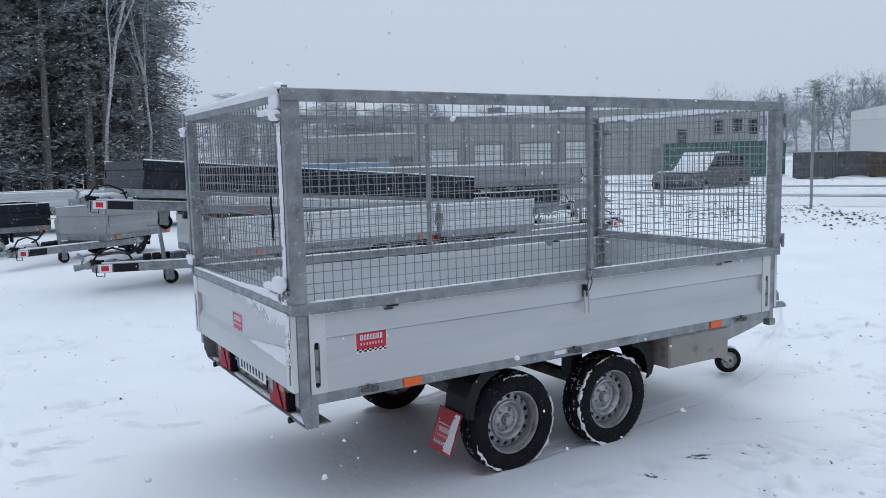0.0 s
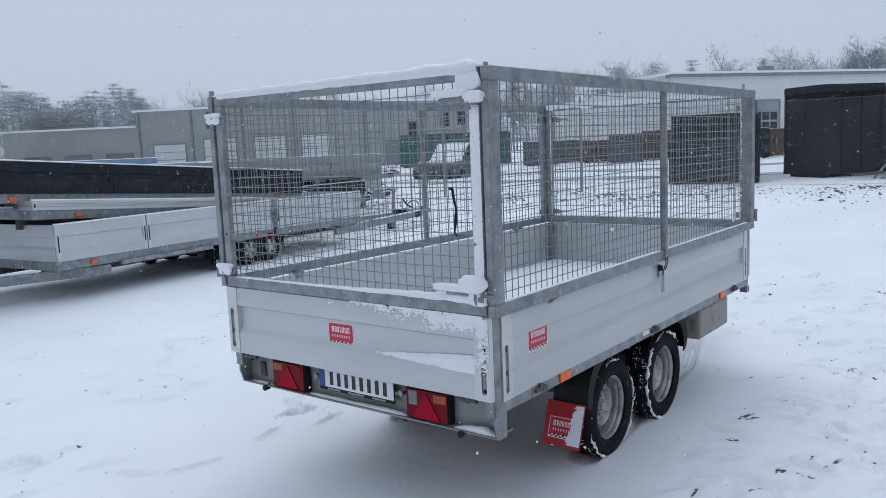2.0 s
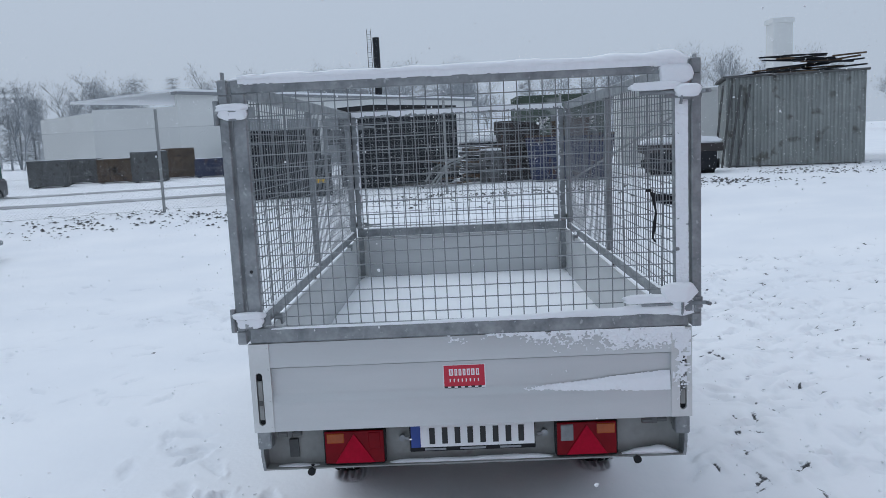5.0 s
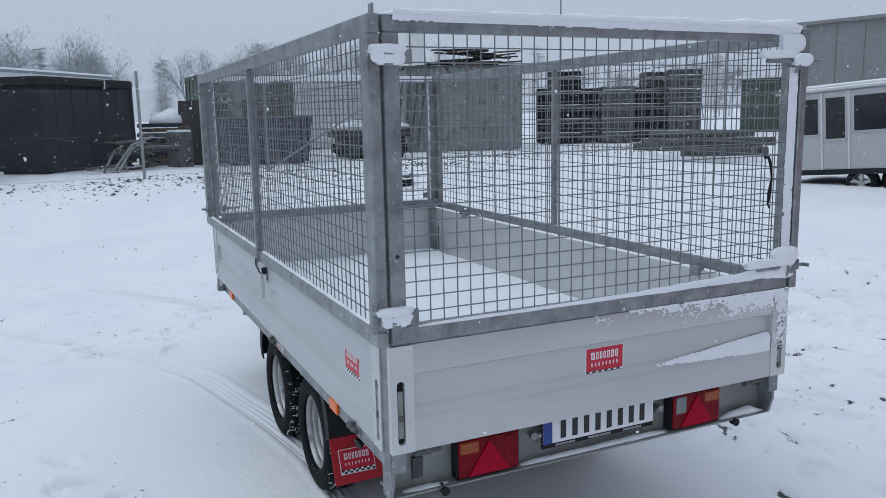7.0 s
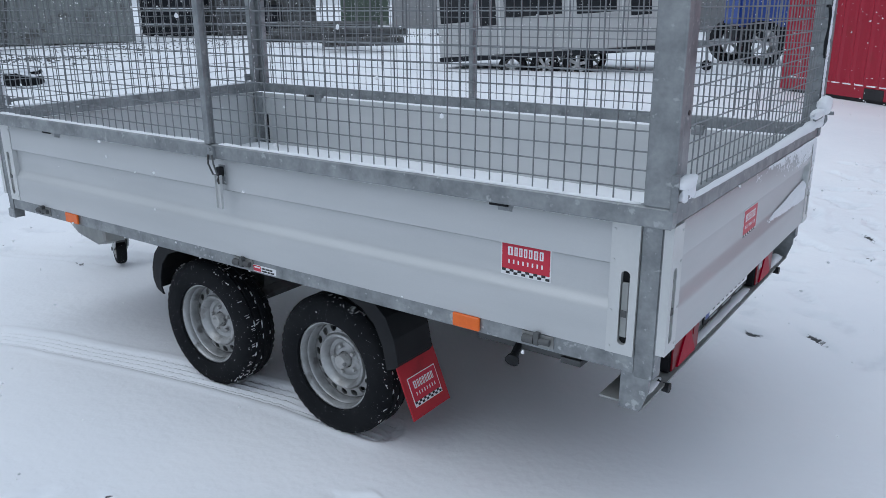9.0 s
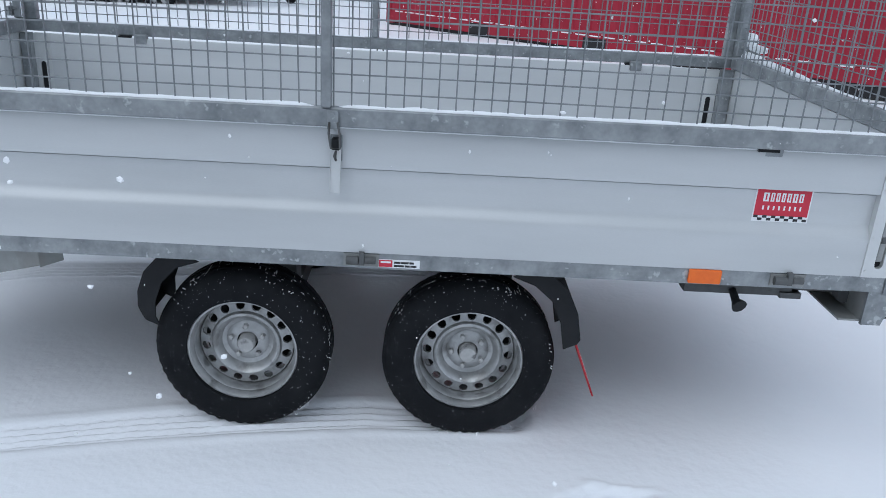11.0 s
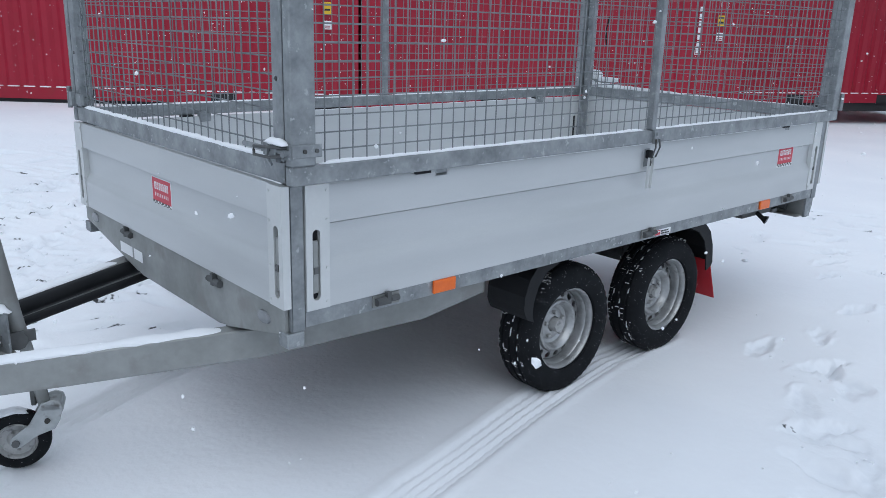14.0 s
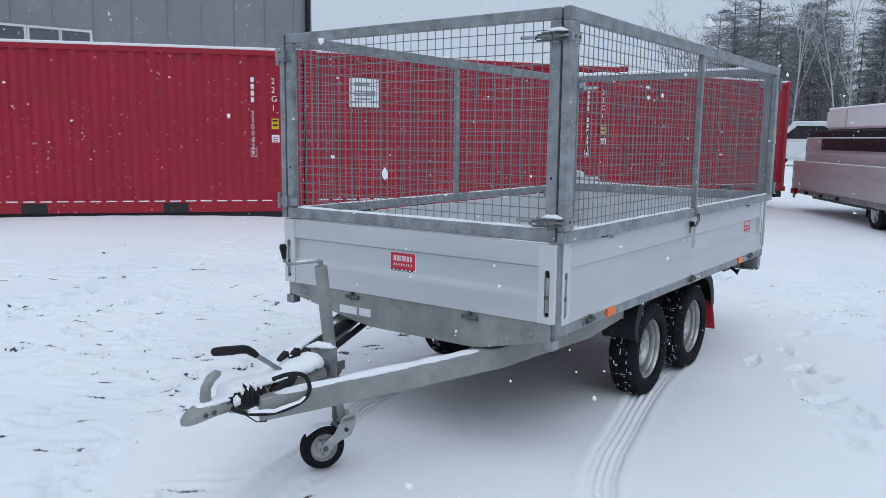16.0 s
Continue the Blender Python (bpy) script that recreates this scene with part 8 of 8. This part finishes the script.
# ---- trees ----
def leaf_material(name, c1, c2, frost_haze, share):
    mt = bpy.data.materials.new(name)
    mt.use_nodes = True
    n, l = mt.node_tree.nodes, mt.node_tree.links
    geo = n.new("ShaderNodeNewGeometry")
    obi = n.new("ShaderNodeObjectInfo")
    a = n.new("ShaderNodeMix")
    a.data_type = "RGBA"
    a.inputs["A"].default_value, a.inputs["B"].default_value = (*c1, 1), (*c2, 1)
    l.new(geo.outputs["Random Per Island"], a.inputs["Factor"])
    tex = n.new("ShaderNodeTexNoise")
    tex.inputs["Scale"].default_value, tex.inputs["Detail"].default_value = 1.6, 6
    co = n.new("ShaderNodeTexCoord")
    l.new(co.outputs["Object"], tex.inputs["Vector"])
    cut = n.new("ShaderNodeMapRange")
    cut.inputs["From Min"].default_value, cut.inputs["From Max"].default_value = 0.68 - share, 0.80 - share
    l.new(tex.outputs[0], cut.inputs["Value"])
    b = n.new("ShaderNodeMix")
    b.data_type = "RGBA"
    b.inputs["B"].default_value = (*frost_haze, 1)
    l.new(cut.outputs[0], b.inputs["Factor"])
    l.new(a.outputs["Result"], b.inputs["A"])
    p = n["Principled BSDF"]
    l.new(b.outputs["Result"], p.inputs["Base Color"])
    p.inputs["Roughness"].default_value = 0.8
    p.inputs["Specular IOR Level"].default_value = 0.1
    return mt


# needles and twigs are paled: distance haze is put into their colours
M_NEEDLE = leaf_material("haze_lifted_pine_needles", (0.26, 0.278, 0.286), (0.36, 0.38, 0.388), (0.52, 0.54, 0.57), 0.15)
M_HAZEPINE = leaf_material("hazy_pine_needles", (0.44, 0.46, 0.48), (0.54, 0.56, 0.58), (0.66, 0.68, 0.70), 0.10)
M_FROSTHAZETWIG = leaf_material("frosted_hazy_twigs", (0.27, 0.29, 0.31), (0.37, 0.39, 0.41), (0.58, 0.60, 0.63), 0.08)
M_BARK = surface("pine_bark", (0.11, 0.105, 0.10), (0.18, 0.172, 0.165), (0.8, 0.95), 0.0, 3, 20, 0.3, ((0.2, 0.21, 0.22), 0.05, 3))
M_BIRCH = surface("birch_bark", (0.34, 0.34, 0.335), (0.48, 0.48, 0.475), (0.6, 0.8), 0.0, 2, 14, 0.1, ((0.05, 0.05, 0.05), 0.08, 5), (1, 1, 3))


def tuft(bm, c, s, rr, n, flat=0.6):
    """A spray of thin needle blades round a point."""
    for _ in range(n):
        p = c + Vector((rr.gauss(0, s * 0.55), rr.gauss(0, s * 0.55), rr.gauss(0, s * 0.30 * flat)))
        a = rr.uniform(0, 6.28)
        d = Vector((math.cos(a), math.sin(a), rr.uniform(-0.5, 0.3))).normalized() * s * rr.uniform(0.14, 0.36)
        o = Vector((-d.y, d.x, rr.uniform(-0.6, 0.6) * d.length)).normalized() * s * rr.uniform(0.05, 0.11)
        bm.faces.new([bm.verts.new(q) for q in (p - d - o, p + d, p - d * 0.6 + o)])


def pine(h, seed, spruce=False, many=19, big=1.0):
    """A pine with a tall bare trunk and a ragged crown, or a spruce with drooping tiers. Returns trunk and crown meshes."""
    rr = random.Random(seed)
    tb, cb = bmesh.new(), bmesh.new()
    bend = (rr.gauss(0, 0.25), rr.gauss(0, 0.25))

    def axis(z):
        f = z / h
        return Vector((bend[0] * math.sin(f * 2.5), bend[1] * math.sin(f * 2.2), z))
    tube(tb, [axis(h * f) for f in (0, 0.15, 0.35, 0.55, 0.75, 0.97)], [h * 0.012 * (1 - 0.85 * f) for f in (0, 0.15, 0.35, 0.55, 0.75, 0.97)], 7)
    low = 0.12 if spruce else rr.uniform(0.34, 0.48)
    tiers = int(h * (1.7 if spruce else 1.15))
    for k in range(tiers):
        f = low + (1 - low) * (k + rr.random() * 0.7) / tiers
        z = h * f
        reach = (h * 0.17 * (1 - f) ** 0.8 + 0.25) if spruce else h * 0.135 * math.sqrt(max(0.03, 1 - ((f - low) / (1 - low) - 0.35) ** 2 * 1.7)) * rr.uniform(0.65, 1.15)
        for b in range(5 if spruce else 4):
            a = rr.uniform(0, 6.283)
            tip = axis(z) + Vector((math.cos(a) * reach, math.sin(a) * reach, -reach * 0.35 if spruce else reach * rr.uniform(-0.1, 0.35)))
            if rr.random() < 0.75:
                tube(tb, [axis(z), tip], [0.05, 0.012], 3)
            for q in range(3):
                c = axis(z).lerp(tip, 0.35 + 0.33 * q)
                tuft(cb, c, (0.50 + 0.32 * (1 - f) if spruce else 0.72) * big, rr, many)
    return tb, cb


def bare_tree(h, seed, spread=0.42, levels=4, twigs=True, stems=1, thick=1.0, girth=1.0):
    """A leafless tree: trunk, limbs and frosted twigs."""
    rr = random.Random(seed)
    tb, cb = bmesh.new(), bmesh.new()

    def grow(p, d, length, r, lev):
        pts, q, dd = [p], p, d
        for _ in range(3):
            dd = (dd + Vector((rr.gauss(0, 0.09), rr.gauss(0, 0.09), 0.05))).normalized()
            q = q + dd * length / 3
            pts.append(q)
        bm = tb if lev < 2 else cb
        if thick > 1 and lev > 1:
            tube(bm, [p, q], [r * 0.7, r * 0.3], 3)
        else:
            tube(bm, pts, [r, r * 0.85, r * 0.7, r * 0.5], 6 if lev == 0 else (4 if lev == 1 else 3))
        if lev >= levels:
            if thick > 1:
                for _ in range(5):
                    t = q + Vector((rr.gauss(0, 0.35), rr.gauss(0, 0.35), rr.gauss(0.1, 0.3)))
                    e = Vector((rr.gauss(0, 0.3), rr.gauss(0, 0.3), rr.uniform(0.1, 0.5)))
                    w = Vector((-e.y, e.x, 0)).normalized() * 0.03
                    cb.faces.new([cb.verts.new(x) for x in (t - w, t + w, t + e)])
            return
        for k in range((5 if lev == 0 else 4) if thick == 1.0 else (6, 6, 6)[lev]):
            f = rr.uniform(0.35, 1.0) if lev else rr.uniform(0.42, 1.0)
            i = min(2, int(f * 3))
            o = pts[i].lerp(pts[i + 1], f * 3 - i if f < 1 else 1)
            a = rr.uniform(0, 6.283)
            nd = (dd + Vector((math.cos(a), math.sin(a), rr.uniform(-0.1, 0.25))) * (spread + 0.25 * lev)).normalized()
            grow(o, nd, length * rr.uniform(0.42, 0.62), r * 0.48 * thick, lev + 1)
    for s in range(stems):
        grow(Vector((rr.gauss(0, 0.3) * (stems > 1), rr.gauss(0, 0.3) * (stems > 1), 0)), Vector((rr.gauss(0, 0.06 * stems), rr.gauss(0, 0.06 * stems), 1)).normalized(), h * 0.62, h * 0.011 * girth, 0)
    return tb, cb


def tree_kind(name, label, made, bark, leaf, x, y, group=""):
    root = tagged(empty(name, pose(x, y, gz(x, y) - 0.1)), label, "tree", group)
    part("trunk", made[0], bark, root, "", 50)
    part("crown", made[1], leaf, root)
    return root


rg = random.Random(31)
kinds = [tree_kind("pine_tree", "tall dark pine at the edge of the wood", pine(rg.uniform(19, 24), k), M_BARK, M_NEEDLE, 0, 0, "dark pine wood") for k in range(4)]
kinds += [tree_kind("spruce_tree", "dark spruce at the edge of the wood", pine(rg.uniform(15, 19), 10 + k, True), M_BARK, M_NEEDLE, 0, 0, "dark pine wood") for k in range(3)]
used = set()


def put_tree(k, x, y, s=1.0):
    m = pose(x, y, gz(x, y) - 0.1, 0, 0, rg.uniform(0, 360)) @ Matrix.Diagonal((s, s, s * rg.uniform(0.92, 1.08), 1))
    if k in used:
        c = copy_thing(kinds[k], m)
        c.matrix_basis = m
        return c
    used.add(k)
    kinds[k].matrix_basis = m
    return kinds[k]


for k in range(50):
    a = radians(77.5 + rg.uniform(0, 16) if k > 26 else 78.5 + k * 0.52)
    r = rg.uniform(44, 62) if k > 26 else rg.uniform(45, 54)
    put_tree(rg.randrange(7), -1.3 + r * math.cos(a), -4.4 + r * math.sin(a), rg.uniform(0.85, 1.15))
for k in range(50):
    a = radians(-162.5 - rg.uniform(0, 13))
    r = rg.uniform(62, 95)
    put_tree(rg.choice((0, 1, 2, 3, 4, 4, 5, 5, 6, 6)), 6.8 + r * math.cos(a), 2.6 + r * math.sin(a), rg.uniform(0.52, 0.72))
for x, y, h, sd, st in ((5.2, 40.0, 21, 5, 1), (7.3, 39.6, 18, 6, 1), (-53.5, -7.6, 15, 7, 2), (-50.0, -10.5, 14, 8, 1)):
    tree_kind("birch_tree", "slender frosted birch before the dark wood", bare_tree(h, sd, 0.34, 4, True, st, girth=0.40), M_BIRCH, M_FROSTHAZETWIG, x, y, "birches")
a = radians(-160.7)
tree_kind("bare_tree", "bushy bare tree with upright pale twigs", bare_tree(12.5, 15, 0.36, 4, True, 3, girth=0.45), M_BARK, M_BARK, 6.8 + 75 * math.cos(a), 2.6 + 75 * math.sin(a))

# the far tree line, with haze put into its pale colours
tb, cb, wb = bmesh.new(), bmesh.new(), bmesh.new()


def merge(dst, src, m):
    me = bpy.data.meshes.new("tmp")
    src.to_mesh(me)
    me.transform(m)
    dst.from_mesh(me)
    bpy.data.meshes.remove(me)


stock_p = [pine(13, 100 + k, k % 2 == 1, 8, 1.3) for k in range(4)]
stock_b = [bare_tree(12, 200 + k, 0.5, 3, thick=1.22) for k in range(4)]
for k in range(250):
    az = rg.uniform(-58, 77) if k < 180 else rg.uniform(56.5, 77)
    pines = az > 58 or rg.random() < (0.5 if 8 < az < 36 else 0.15)
    r = rg.uniform(135, 170)
    top = 4.25 + 0.9 * noise.noise(Vector((az * 0.31, 5, 2))) + rg.uniform(-0.7, 0.5) if az > 58 else ((5.0 if -8 < az < 28 else 3.1 if az < -31 else 4.2) + 1.1 * noise.noise(Vector((az * 0.13, 2, 1))) + rg.uniform(-0.7, 0.9))
    s = (r * math.tan(radians(max(2.6, top)))) / 12.0
    x, y = -2.5 + r * math.cos(radians(az)), -1.5 + r * math.sin(radians(az))
    m = pose(x, y, 0.4, 0, 0, rg.uniform(0, 360)) @ Matrix.Diagonal((s * 1.15, s * 1.15, s, 1))
    src = rg.choice(stock_p) if pines else rg.choice(stock_b)
    merge(tb if pines else wb, src[0], m)
    merge(cb if pines else wb, src[1], m)
for az, top, wide in ((3.4, 5.6, 1.25), (1.9, 4.9, 1.1), (4.6, 4.9, 1.1), (-0.9, 4.5, 0.7), (-15.4, 6.1, 0.8), (-23.0, 5.4, 1.0), (9.0, 4.3, 0.9), (12.5, 4.4, 0.9), (29.5, 4.5, 1.0), (33.0, 4.3, 1.0), (-6.6, 4.8, 1.0)):
    r = 128.0
    s = r * math.tan(radians(top)) / 12.0
    m = pose(-2.5 + r * math.cos(radians(az)), -1.5 + r * math.sin(radians(az)), 0.4, 0, 0, az * 50) @ Matrix.Diagonal((s * wide, s * wide, s, 1))
    src = stock_b[int(abs(az)) % 4]
    merge(wb, src[0], m)
    merge(wb, src[1], m)
# the wood goes on behind its edge
for k in range(70):
    az = rg.uniform(79.5, 96) if k < 40 else rg.uniform(-183, -161)
    r = rg.uniform(64, 84) if k < 40 else rg.uniform(96, 112)
    s = rg.uniform(1.25, 1.6) if k < 40 else rg.uniform(1.0, 1.2)
    cx, cy = (-1.3, -4.4) if k < 40 else (6.8, 2.6)
    m = pose(cx + r * math.cos(radians(az)), cy + r * math.sin(radians(az)), 0.3, 0, 0, rg.uniform(0, 360)) @ Matrix.Diagonal((s * 1.3, s * 1.3, s, 1))
    src = rg.choice(stock_p)
    merge(tb, src[0], m)
    merge(cb, src[1], m)
for q in stock_p + stock_b:
    q[0].free()
    q[1].free()
tagged(part("far_woods", cb, M_HAZEPINE), "conifers along the horizon, haze put into their colour", "trees", kind="stuff")
tagged(part("far_trunks", tb, M_HAZEPINE), "conifer trunks along the horizon, haze put into their colour", "trees", kind="stuff")
tagged(part("far_bare_woods", wb, M_FROSTHAZETWIG), "leafless trees along the horizon, paled in colour for haze", "trees", kind="stuff")


# ---- snow falling through the air ----
rg = np.random.RandomState(77)
octa = np.array([(1, 0, 0), (0, 1, 0), (-1, 0, 0), (0, -1, 0), (0, 0, 1), (0, 0, -1)], float)
octa_faces = np.array([(0, 1, 4), (1, 2, 4), (2, 3, 4), (3, 0, 4), (1, 0, 5), (2, 1, 5), (3, 2, 5), (0, 3, 5)])
tetra = np.array([(1, 1, 1), (1, -1, -1), (-1, 1, -1), (-1, -1, 1)], float) * 0.7
tetra_faces = np.array([(0, 1, 2), (0, 3, 1), (0, 2, 3), (1, 3, 2)])


def flakes(label, centres, sizes, form, faces):
    """Snowflakes as small uneven solids, all in one mesh."""
    n, m = len(centres), len(form)
    co = form[None] * (1 + 0.25 * rg.normal(size=(n, m, 1))) * sizes[:, None, None] * rg.uniform(0.6, 1.4, (n, 1, 3)) + centres[:, None]
    me = bpy.data.meshes.new("falling_snow")
    me.from_pydata(co.reshape(-1, 3).tolist(), [], (faces[None] + (np.arange(n) * m)[:, None, None]).reshape(-1, 3).tolist())
    me.materials.append(M_FLAKE)
    tagged(new("falling_snow", me), label, "snow", kind="stuff")


M_FLAKE = surface("falling_flake_snow", (0.90, 0.91, 0.93), (0.94, 0.95, 0.96), (0.7, 0.9), 0.0, 3.0, 60.0, 0.0, spec=0.1)
c = rg.uniform((-9, -11, 0.15), (17, 11, 5.0), (30000, 3))
inside = (-0.1 < c[:, 0]) & (c[:, 0] < 3.7) & (abs(c[:, 1]) < 1.0) & (c[:, 2] < 1.15)
lane = (1.2 < c[:, 2]) & (c[:, 2] < 2.3) & (((-4.0 < c[:, 0]) & (c[:, 0] < -0.7) & (-5.2 < c[:, 1]) & (c[:, 1] < 3.9)) | ((-3.0 < c[:, 0]) & (c[:, 0] < 7.6) & (2.3 < c[:, 1]) & (c[:, 1] < 3.9)))
c = c[~inside & ~lane]
ball = bmesh.new()
bmesh.ops.create_icosphere(ball, subdivisions=1, radius=1.0)
icosa = np.array([v.co for v in ball.verts])
icosa_faces = np.array([[v.index for v in f.verts] for f in ball.faces])
ball.free()
close_by = (-4.5 < c[:, 0]) & (c[:, 0] < 8.0) & (-3.5 < c[:, 1]) & (c[:, 1] < 4.5)
flakes("small white snowflakes falling through the air", c[close_by], 0.0018 + 0.0046 * rg.rand(close_by.sum()) ** 2, icosa, icosa_faces)
flakes("small white snowflakes falling through the air", c[~close_by], 0.0022 + 0.0062 * rg.rand((~close_by).sum()) ** 2, octa, octa_faces)
# the snowfall goes on into the distance, where it veils the woods and halls
r, a = np.sqrt(rg.uniform(15 ** 2, 46 ** 2, 66000)), rg.uniform(0, 2 * math.pi, 66000)
c = np.stack([1.5 + r * np.cos(a), r * np.sin(a), 0.6 + 9.4 * rg.rand(66000)], 1)
flakes("far snowfall veiling the distance", c, 0.0086 + 0.0044 * rg.rand(len(c)), tetra, tetra_faces)
